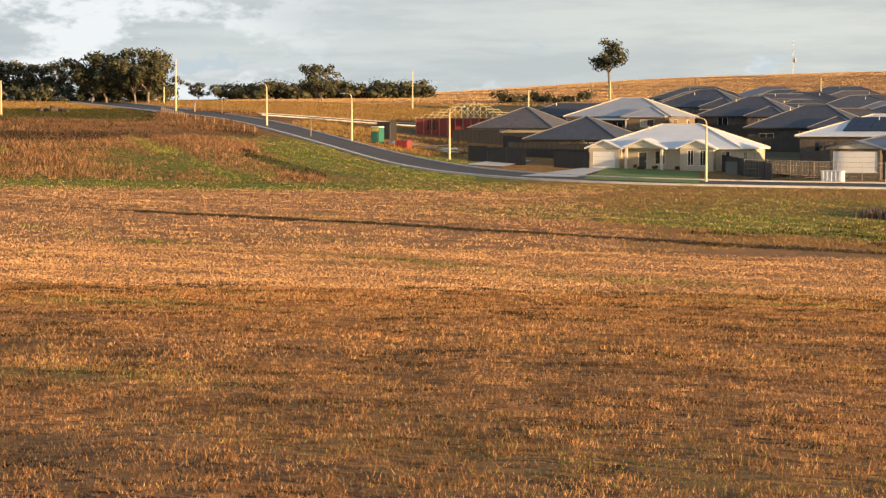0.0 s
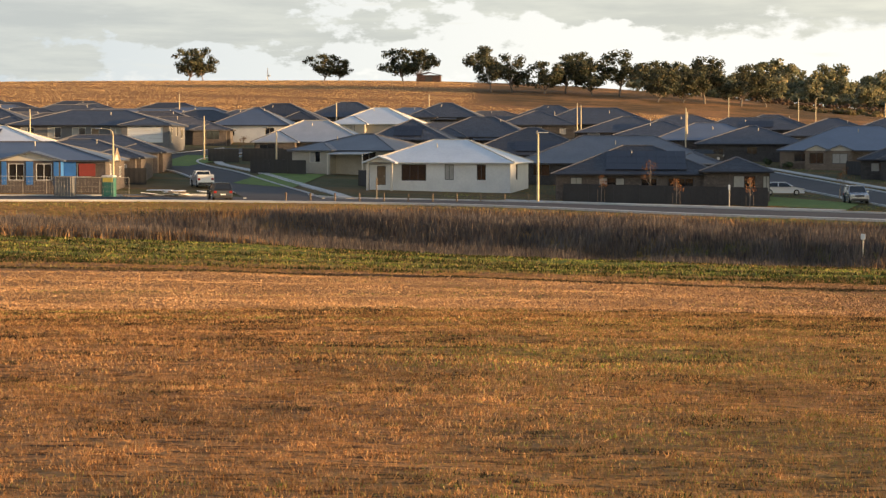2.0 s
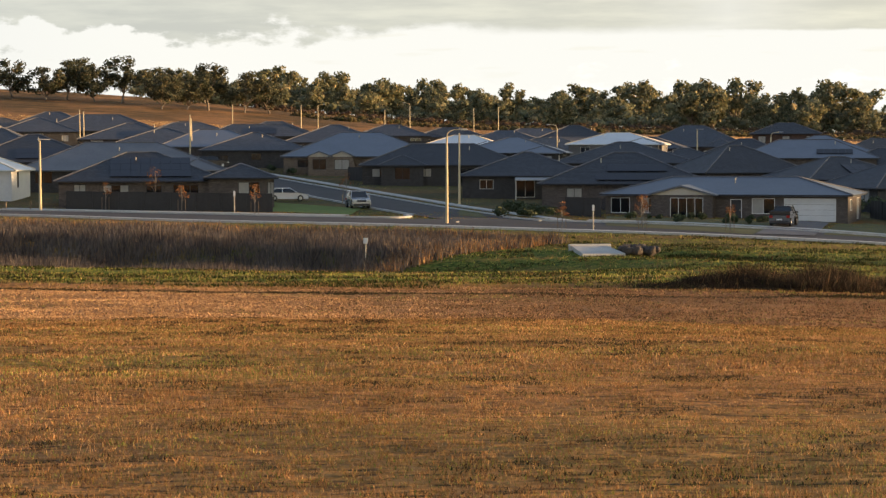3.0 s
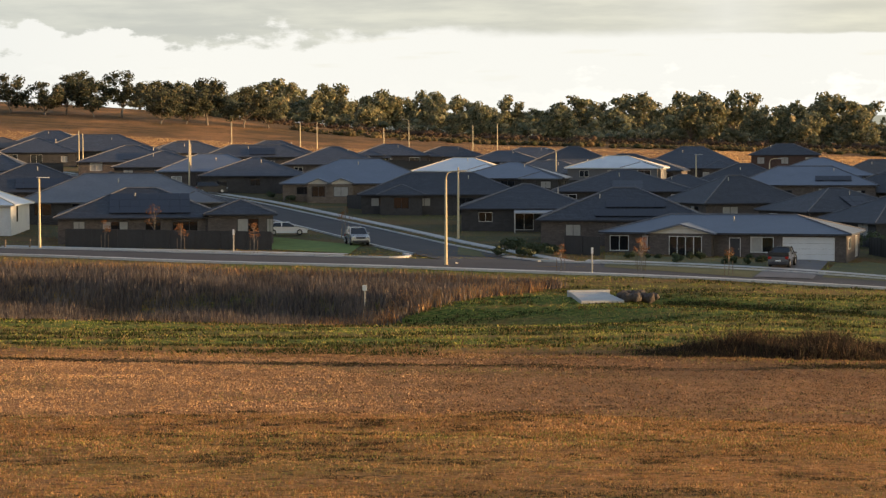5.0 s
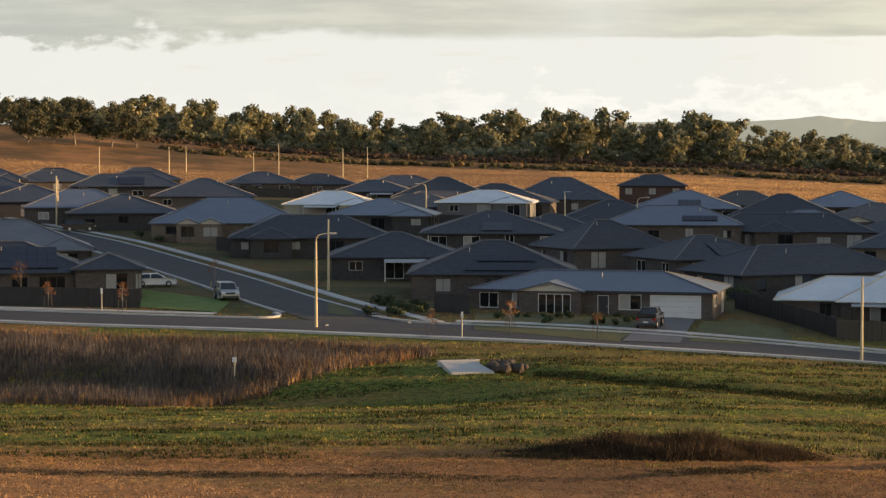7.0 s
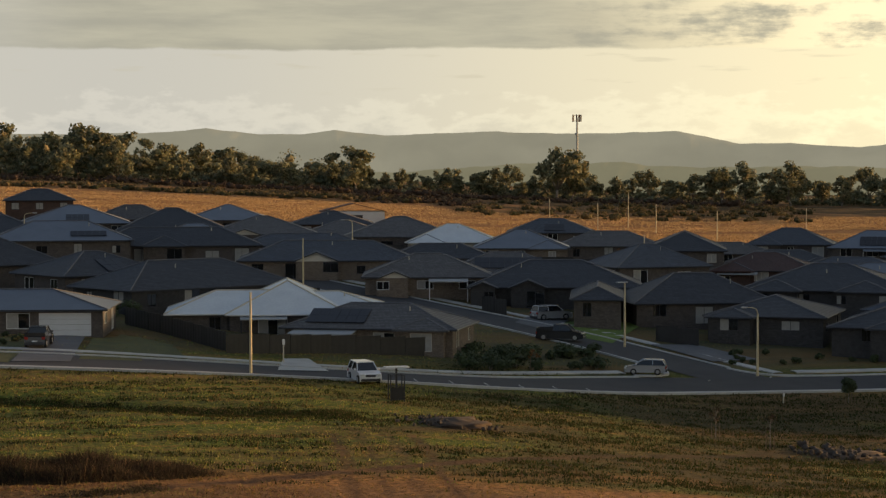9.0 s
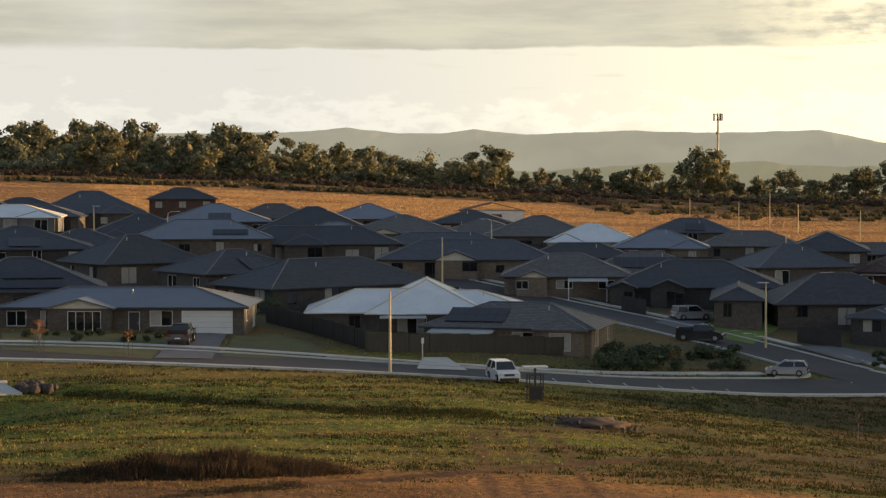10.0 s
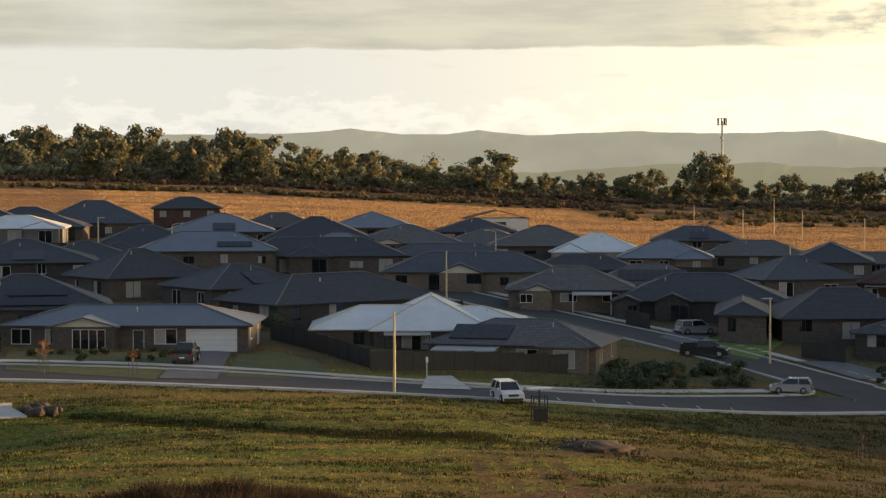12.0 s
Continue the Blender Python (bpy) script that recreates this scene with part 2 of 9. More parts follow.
M = {
    "slate": coursed("slate_grey_roof_tile", (0.096, 0.107, 0.131), (0.070, 0.079, 0.098), 0.13, 0.45, 0.026, 0.55, 0.02),
    "char": coursed("charcoal_roof_tile", (0.066, 0.071, 0.085), (0.046, 0.050, 0.061), 0.13, 0.45, 0.026, 0.58, 0.02),
    "brown": coursed("brown_grey_roof_tile", (0.125, 0.115, 0.11), (0.09, 0.084, 0.082), 0.13, 0.30, 0.02, 0.6, 0.02),
    "red": coursed("red_brown_roof_tile", (0.12, 0.06, 0.048), (0.08, 0.045, 0.038), 0.13, 0.30, 0.02, 0.65, 0.02),
    "blue": mat("blue_grey_steel_roof", (0.13, 0.152, 0.19), (0.105, 0.123, 0.155), 0.38, 0.2, 0.4, spec=0.5),
    "steel": mat("mid_grey_steel_roof", (0.17, 0.17, 0.175), (0.13, 0.13, 0.138), 0.42, 0.2, 0.4, spec=0.5),
    "white": mat("white_steel_roof", (0.72, 0.75, 0.76), (0.62, 0.65, 0.67), 0.38, 0.0, 0.5, spec=0.5),
    "pale": mat("pale_grey_steel_roof", (0.42, 0.43, 0.44), (0.35, 0.36, 0.37), 0.4, 0.1, 0.5, spec=0.5),
    "brick": coursed("grey_brown_brick", (0.152, 0.128, 0.115), (0.109, 0.093, 0.085), 0.086, 0.24, 0.01),
    "brick_dark": coursed("dark_grey_brick", (0.083, 0.080, 0.080), (0.060, 0.057, 0.057), 0.086, 0.24, 0.01),
    "brick_red": coursed("red_brown_brick", (0.130, 0.078, 0.062), (0.098, 0.060, 0.049), 0.086, 0.24, 0.01),
    "brick_tan": coursed("tan_brick", (0.27, 0.215, 0.165), (0.21, 0.165, 0.13), 0.086, 0.24, 0.01),
    "cream": mat("cream_render", (0.46, 0.42, 0.35), (0.38, 0.35, 0.29), 0.85, scale=0.7),
    "render_white": mat("white_render", (0.74, 0.74, 0.72), (0.64, 0.64, 0.63), 0.8, scale=0.7),
    "render_grey": mat("grey_render", (0.16, 0.16, 0.165), (0.13, 0.13, 0.135), 0.8, scale=0.7),
    "trim": mat("cream_trim_paint", (0.66, 0.62, 0.54), (0.58, 0.54, 0.47), 0.5, scale=1.5),
    "trim_white": mat("white_trim_paint", (0.78, 0.78, 0.76), (0.70, 0.70, 0.68), 0.45, scale=1.5),
    "trim_dark": mat("charcoal_trim_paint", (0.045, 0.045, 0.05), (0.035, 0.035, 0.04), 0.45, scale=1.5),
    "garage": mat("white_garage_door_paint", (0.74, 0.75, 0.76), (0.66, 0.67, 0.68), 0.45, scale=0.8),
    "garage_dark": mat("dark_garage_door_paint", (0.07, 0.065, 0.062), (0.05, 0.048, 0.046), 0.45, scale=0.8),
    "glass": mat("dark_window_glass", (0.016, 0.018, 0.021), (0.010, 0.012, 0.014), 0.06, scale=0.3, spec=0.8),
    "blind": mat("pale_window_blind", (0.40, 0.39, 0.36), (0.32, 0.31, 0.29), 0.5, scale=3.0),
    "solar": mat("solar_panel_glass", (0.014, 0.014, 0.022), (0.009, 0.009, 0.015), 0.3, scale=1.0, spec=0.3),
    "taupe": coursed("taupe_grey_roof_tile", (0.165, 0.155, 0.152), (0.128, 0.12, 0.117), 0.13, 0.45, 0.026, 0.58, 0.02),
    "ltblue": mat("light_blue_grey_steel_roof", (0.165, 0.19, 0.235), (0.135, 0.157, 0.195), 0.4, 0.2, 0.4, spec=0.5),
    "lawn_dull": mat("thin_dry_lawn", (0.125, 0.125, 0.045), (0.085, 0.085, 0.034), 0.95, scale=0.5, bump=0.03, fine=14),
    "fence": mat("dark_steel_fence", (0.040, 0.038, 0.037), (0.028, 0.027, 0.027), 0.5, 0.0, 0.6),
    "fence_grey": mat("grey_steel_fence", (0.16, 0.165, 0.17), (0.12, 0.125, 0.13), 0.5, 0.0, 0.6),
    "timber": mat("weathered_timber", (0.26, 0.19, 0.12), (0.17, 0.12, 0.08), 0.85, scale=3.0, bump=0.01),
    "asphalt": mat("grey_asphalt", (0.062, 0.062, 0.066), (0.045, 0.045, 0.048), 0.85, scale=0.35, bump=0.004, fine=40),
    "concrete": mat("pale_concrete", (0.56, 0.55, 0.52), (0.42, 0.41, 0.385), 0.85, scale=0.5, bump=0.003, fine=12),
    "drive": mat("stencilled_drive_concrete", (0.16, 0.16, 0.165), (0.12, 0.12, 0.125), 0.8, scale=0.6),
    "paint": mat("white_road_paint", (0.62, 0.62, 0.60), (0.46, 0.46, 0.44), 0.7, scale=2.0),
    "lawn": mat("watered_lawn", (0.17, 0.235, 0.050), (0.095, 0.145, 0.030), 0.95, scale=0.7, bump=0.03, fine=14),
    "dirt": mat("brown_dirt", (0.095, 0.065, 0.046), (0.06, 0.042, 0.03), 0.95, scale=0.4, bump=0.04),
    # the low sun's yellow is put into this steel's colour
    "pole_steel": mat("sun_tinted_pole_steel", (0.70, 0.58, 0.36), (0.60, 0.49, 0.30), 0.6, 0.0, 2.0, spec=0.2),
    "galv": mat("galvanised_steel", (0.62, 0.56, 0.44), (0.52, 0.46, 0.36), 0.5, 0.1, 2.0),
    "pole_wood": mat("grey_timber_pole", (0.34, 0.28, 0.20), (0.25, 0.20, 0.15), 0.85, scale=2.0),
    "lamp": mat("lamp_head_grey", (0.45, 0.45, 0.45), (0.38, 0.38, 0.38), 0.4, 0.3, 2.0),
    "bark": mat("pale_gum_bark", (0.30, 0.25, 0.20), (0.17, 0.14, 0.11), 0.9, scale=1.2, bump=0.05),
    "leaf_warm": mat("autumn_leaves", (0.30, 0.13, 0.045), (0.18, 0.08, 0.03), 0.7, scale=0.8, per_object=0.2, spec=0.25),
    "shrub": mat("garden_shrub_leaves", (0.06, 0.08, 0.03), (0.035, 0.05, 0.02), 0.7, scale=1.5, per_object=0.2),
    "brush": mat("dark_brush_twigs", (0.10, 0.065, 0.042), (0.06, 0.04, 0.028), 0.9, scale=0.6, spec=0.15),
    "rock": mat("brown_rock", (0.105, 0.085, 0.07), (0.06, 0.048, 0.04), 0.9, scale=1.5, bump=0.05),
    "car_white": mat("white_car_paint", (0.78, 0.78, 0.78), (0.72, 0.72, 0.72), 0.2, scale=0.5, coat=0.6),
    "car_silver": mat("silver_car_paint", (0.50, 0.51, 0.52), (0.46, 0.47, 0.48), 0.25, 0.4, 0.5, coat=0.6),
    "car_dark": mat("dark_car_paint", (0.035, 0.036, 0.04), (0.028, 0.029, 0.032), 0.22, scale=0.5, coat=0.6),
    "car_blue": mat("dark_blue_car_paint", (0.03, 0.045, 0.10), (0.025, 0.035, 0.08), 0.22, scale=0.5, coat=0.6),
    "rubber": mat("tyre_rubber", (0.02, 0.02, 0.02), (0.015, 0.015, 0.015), 0.8, scale=3.0),
    "rim": mat("alloy_rim", (0.45, 0.45, 0.46), (0.38, 0.38, 0.39), 0.3, 0.8, 3.0),
    "light_red": mat("red_tail_lamp", (0.35, 0.02, 0.015), (0.25, 0.015, 0.01), 0.2, scale=3.0),
    "light_clear": mat("clear_headlamp", (0.75, 0.74, 0.68), (0.65, 0.64, 0.6), 0.1, scale=3.0, spec=0.8),
    "bluewrap": mat("blue_building_wrap", (0.05, 0.20, 0.52), (0.04, 0.15, 0.42), 0.6, scale=1.0),
    "redwrap": mat("red_site_mesh", (0.30, 0.05, 0.04), (0.22, 0.04, 0.03), 0.7, scale=1.0),
    "green_plastic": mat("green_site_toilet_plastic", (0.035, 0.17, 0.13), (0.03, 0.13, 0.10), 0.5, scale=1.0),
    "yellow_plastic": mat("yellow_panel", (0.62, 0.50, 0.10), (0.52, 0.42, 0.08), 0.5, scale=1.0),
    "water": mat("still_pond_water", (0.02, 0.022, 0.02), (0.015, 0.018, 0.016), 0.04, scale=0.5, spec=0.6),
    "hills": mat("hazy_far_hills", (0.30, 0.31, 0.28), (0.26, 0.27, 0.25), 1.0, scale=0.004, spec=0.0),
}


def grass_material(name, stops, rough=0.9, patchy=0.0):
    """Blades in mixed colours, one for each blade; patchy darkens some tufts and bleaches others."""
    m = bpy.data.materials.new(name)
    m.use_nodes = True
    nt = m.node_tree
    p = nt.nodes["Principled BSDF"]
    p.inputs["Roughness"].default_value, p.inputs["Specular IOR Level"].default_value = rough, 0.15
    geo = nt.nodes.new("ShaderNodeNewGeometry")
    r = nt.nodes.new("ShaderNodeValToRGB")
    e = r.color_ramp.elements
    while len(e) < len(stops):
        e.new(0.5)
    for el, (pos, col) in zip(e, stops):
        el.position, el.color = pos, (*col, 1)
    nt.links.new(geo.outputs["Random Per Island"], r.inputs[0])
    nz = nt.nodes.new("ShaderNodeTexNoise")
    nz.inputs["Scale"].default_value, nz.inputs["Detail"].default_value = 0.25, 4
    nt.links.new(geo.outputs["Position"], nz.inputs["Vector"])
    hsv = nt.nodes.new("ShaderNodeHueSaturation")
    mr = nt.nodes.new("ShaderNodeMapRange")
    mr.inputs[1].default_value, mr.inputs[2].default_value = 0.3, 0.7
    mr.inputs[3].default_value, mr.inputs[4].default_value = 0.7, 1.25
    nt.links.new(nz.outputs["Fac"], mr.inputs[0])
    nt.links.new(mr.outputs[0], hsv.inputs["Value"])
    nt.links.new(r.outputs[0], hsv.inputs["Color"])
    if patchy:
        tuft = nt.nodes.new("ShaderNodeTexNoise")
        tuft.inputs["Scale"].default_value, tuft.inputs["Detail"].default_value = 2.2, 3
        nt.links.new(geo.outputs["Position"], tuft.inputs["Vector"])
        span = nt.nodes.new("ShaderNodeMapRange")
        span.inputs[1].default_value, span.inputs[2].default_value = 0.36, 0.62
        span.inputs[3].default_value, span.inputs[4].default_value = 1 - patchy, 1 + 0.6 * patchy
        nt.links.new(tuft.outputs["Fac"], span.inputs[0])
        both = nt.nodes.new("ShaderNodeMath")
        both.operation = "MULTIPLY"
        nt.links.new(mr.outputs[0], both.inputs[0])
        nt.links.new(span.outputs[0], both.inputs[1])
        nt.links.new(both.outputs[0], hsv.inputs["Value"])
    nt.links.new(hsv.outputs[0], p.inputs["Base Color"])
    tr = nt.nodes.new("ShaderNodeBsdfTranslucent")
    nt.links.new(hsv.outputs[0], tr.inputs[0])
    mx = nt.nodes.new("ShaderNodeMixShader")
    mx.inputs[0].default_value = 0.3
    nt.links.new(p.outputs[0], mx.inputs[1])
    nt.links.new(tr.outputs[0], mx.inputs[2])
    nt.links.new(mx.outputs[0], nt.nodes["Material Output"].inputs[0])
    return m


# leaves of the far wood, lightened in colour to stand for distance haze
M["leaf"] = grass_material("hazed_gum_leaves", [(0.0, (0.085, 0.095, 0.055)), (0.4, (0.185, 0.192, 0.105)), (0.8, (0.30, 0.275, 0.15)), (1.0, (0.42, 0.325, 0.165))], 0.6)
M["leaf_dark"] = grass_material("dark_gum_leaves", [(0.0, (0.036, 0.044, 0.027)), (0.5, (0.075, 0.084, 0.050)), (0.85, (0.13, 0.125, 0.070)), (1.0, (0.20, 0.155, 0.08))], 0.6)

# ---- the lie of the land: heights along rings round the hover point ----
RING_AZ = (-180.0, -75.0, -60.0, -52.0, -46.0, -40.0, -33.0, -21.0, -11.0, 0.0, 10.0, 18.0, 24.0, 30.0, 42.0, 60.0, 100.0, 180.0)
RING_D = (0.0, 40.0, 80.0, 110.0, 150.0, 178.0, 190.0, 235.0, 300.0, 430.0, 700.0, 1000.0, 1500.0, 5200.0)
RINGS = [
    [-2.2] * 18,
    [-4.0] * 18,
    [-4, -5.0, -5.4, -5.6, -5.8, -6.0, -6.1, -6.2, -6.3, -6.4, -6.6, -6.9, -7.1, -7.5, -8, -8, -7, -4],
    [-4, -5.4, -5.6, -5.8, -6.0, -6.2, -6.4, -6.7, -7.0, -7.2, -7.3, -8.2, -8.8, -9.6, -11, -11, -9, -4],
    [-4, -5.2, -5.4, -5.5, -5.6, -5.7, -6.0, -7.2, -7.8, -8.1, -7.9, -8.5, -10.2, -12.2, -14, -14, -11, -4],
    [-3, -4.6, -4.8, -5.0, -5.2, -5.3, -5.5, -6.1, -6.4, -6.3, -6.9, -8.8, -10.6, -12.6, -14.2, -14, -11, -3],
    [-3, -4.2, -4.4, -4.6, -4.9, -5.1, -5.3, -5.6, -5.8, -6.0, -6.6, -8.8, -10.6, -12.2, -13.6, -14, -11, -3],
    [-2, 0.0, 0.6, 0.8, 0.0, -3.0, -3.7, -4.2, -4.8, -5.1, -5.9, -7.4, -8.8, -10.2, -11.6, -12, -10, -2],
    [0, 3.0, 3.2, 3.0, 2.6, 0.2, -0.8, -1.2, -2.0, -3.0, -4.2, -5.6, -7.0, -8.4, -9.8, -10, -9, 0],
    [4, 6.0, 6.2, 6.6, 6.6, 6.0, 5.6, 4.6, 3.2, 0.9, -1.0, -4.4, -6.6, -8.0, -8.4, -8, -6, 4],
    [10, 9.0, 9.0, 9.5, 11.0, 14.0, 19.0, 22.0, 21.0, 10.0, 6.0, 1.6, -1.6, -3.4, -3.8, -4, -2, 10],
    [12, 9.0, 8.5, 9.5, 11.0, 15.5, 23.0, 26.5, 24.0, 14.0, 9.0, 5.0, 0.0, -5.0, -6.0, -6, -2, 12],
    [0, -8.0, -8.0, -8.0, -6.0, -4.0, 4.0, 8.0, 6.0, 0.0, -6.0, -12.0, -16.0, -20.0, -20, -20, -16, 0],
    [-30] * 18,
]


def knots(xs, x):
    """Four Catmull-Rom weights and their knots for x among uneven knots."""
    i = max(0, min(len(xs) - 2, int(np.searchsorted(xs, x, side="right")) - 1))
    u = (x - xs[i]) / (xs[i + 1] - xs[i])
    u = min(1.0, max(0.0, u))
    h = xs[i + 1] - xs[i]
    a, b = max(0, i - 1), min(len(xs) - 1, i + 2)
    h00, h10, h01, h11 = 2 * u**3 - 3 * u * u + 1, u**3 - 2 * u * u + u, -2 * u**3 + 3 * u * u, u**3 - u * u
    w = {}
    for k, v in ((i, h00), (i + 1, h01)):
        w[k] = w.get(k, 0) + v
    m0 = h10 * h / (xs[i + 1] - xs[a])
    w[i + 1] = w.get(i + 1, 0) + m0
    w[a] = w.get(a, 0) - m0
    m1 = h11 * h / (xs[b] - xs[i])
    w[b] = w.get(b, 0) + m1
    w[i] = w.get(i, 0) - m1
    return list(w.items())


def land_polar(az, d):
    z = 0.0
    wa = knots(RING_AZ, az)
    for j, wd in knots(RING_D, d):
        ring = RINGS[j]
        z += wd * sum(w * ring[k] for k, w in wa)
    return z


def smooth(a, b, x):
    u = min(1.0, max(0.0, (x - a) / (b - a)))
    return u * u * (3 - 2 * u)


def ditch_gap(x, y):
    """Distance from the line of the grassy drain below the culvert."""
    return (y - (155.5 - 0.80 * (x - 16) if x < 34 else 141.1 - 0.30 * (x - 34))) * 0.8


def dips(x, y):
    """The reed basin before the road and the pond by the road's low end."""
    z = 0.0
    u = math.hypot((x + 32) / 52, (y - 152 + 0.2 * (x + 32)) / 12)
    z -= 1.5 * (1 - smooth(0.55, 1.1, u))
    if 10 < x < 50 and 130 < y < 162:
        z -= 0.45 * math.exp(-((ditch_gap(x, y) / 1.8) ** 2)) * smooth(13, 18, x) * (1 - smooth(38, 47, x))
    return z


def shade_ridge(az, d):
    """An unseen ridge added past the estate to keep the low sun off the houses."""
    return 26.0 * smooth(43.8, 47, az) * (1 - smooth(63, 67, az)) * smooth(300, 400, d) * (1 - smooth(470, 620, d))


def land(x, y):
    return land_polar(math.degrees(math.atan2(x, y)), math.hypot(x, y)) + dips(x, y) + shade_ridge(math.degrees(math.atan2(x, y)), math.hypot(x, y))


# ---- building helpers ----
def part(name, bm, material, parent=None, label="", shade=False):
    """One mesh object out of a bmesh, under a thing or a part."""
    me = bpy.data.meshes.new(name)
    bm.to_mesh(me)
    bm.free()
    if shade:
        me.polygons.foreach_set("use_smooth", [True] * len(me.polygons))
    ob = new(name, me)
    for m in material if isinstance(material, (list, tuple)) else [material]:
        me.materials.append(M[m] if isinstance(m, str) else m)
    if parent:
        ob.parent = parent
    if label:
        tagged(ob, label)
    return ob


def raw(name, verts, faces, material, parent=None, label="", smooth_=False):
    me = bpy.data.meshes.new(name)
    me.from_pydata(verts, [], faces)
    if smooth_:
        me.polygons.foreach_set("use_smooth", [True] * len(me.polygons))
    me.update()
    ob = new(name, me)
    me.materials.append(M[material] if isinstance(material, str) else material)
    if parent:
        ob.parent = parent
    if label:
        tagged(ob, label)
    return ob


def empty(name, m, label, category, group=""):
    ob = new(name)
    ob.matrix_world = m
    return tagged(ob, label, category, group)


def add_box(bm, x0, x1, y0, y1, z0, z1, bevel=0.0):
    vs = [bm.verts.new(c) for c in ((x0, y0, z0), (x1, y0, z0), (x1, y1, z0), (x0, y1, z0), (x0, y0, z1), (x1, y0, z1), (x1, y1, z1), (x0, y1, z1))]
    fs = [bm.faces.new([vs[i] for i in f]) for f in ((3, 2, 1, 0), (4, 5, 6, 7), (0, 1, 5, 4), (1, 2, 6, 5), (2, 3, 7, 6), (3, 0, 4, 7))]
    if bevel:
        es = list({e for f in fs for e in f.edges})
        bmesh.ops.bevel(bm, geom=es, offset=bevel, segments=1, affect="EDGES")
    return vs


def box_bm(*a, bevel=0.0):
    bm = bmesh.new()
    add_box(bm, *a, bevel=bevel)
    return bm


def add_tube(bm, pts, radii, n=8, cap=True):
    """A tapered tube along points."""
    rings = []
    for i, (p, r) in enumerate(zip(pts, radii)):
        p = Vector(p)
        a, b = Vector(pts[max(0, i - 1)]), Vector(pts[min(len(pts) - 1, i + 1)])
        q = (b - a).normalized().to_track_quat("Z", "Y")
        rings.append([bm.verts.new(p + q @ Vector((r * math.cos(2 * math.pi * k / n), r * math.sin(2 * math.pi * k / n), 0))) for k in range(n)])
    for a, b in zip(rings, rings[1:]):
        for k in range(n):
            bm.faces.new((a[k], a[(k + 1) % n], b[(k + 1) % n], b[k]))
    if cap:
        bm.faces.new(list(reversed(rings[0])))
        bm.faces.new(rings[-1])


# ---- ground ----
# green patches in the stubble: place, half sizes, strength
GREEN_PATCHES = ((-48.5, 70.5, 5.5, 1.4, 1.3), (-66, 74.3, 5.0, 1.0, 0.9), (-61.5, 73.2, 2.2, 1.1, 1.2), (-82, 73.9, 5.0, 1.2, 0.8), (-32, 55.0, 4.0, 1.3, 1.0), (-24, 20, 3.5, 1.5, 0.8), (-20, 60, 9.0, 3.0, 0.55), (0, 62, 9.0, 3.0, 0.45), (-30, 64, 8.0, 2.0, 0.6), (-44, 38, 5.0, 2.0, 0.4))


def furrow(x):
    """The ploughed furrow across the field: y for x."""
    return 102.6 + 0.072 * (x + 24) if x < -24 else 99.5 - 0.13 * x if x < 13 else 97.8 + 0.55 * (x - 13)


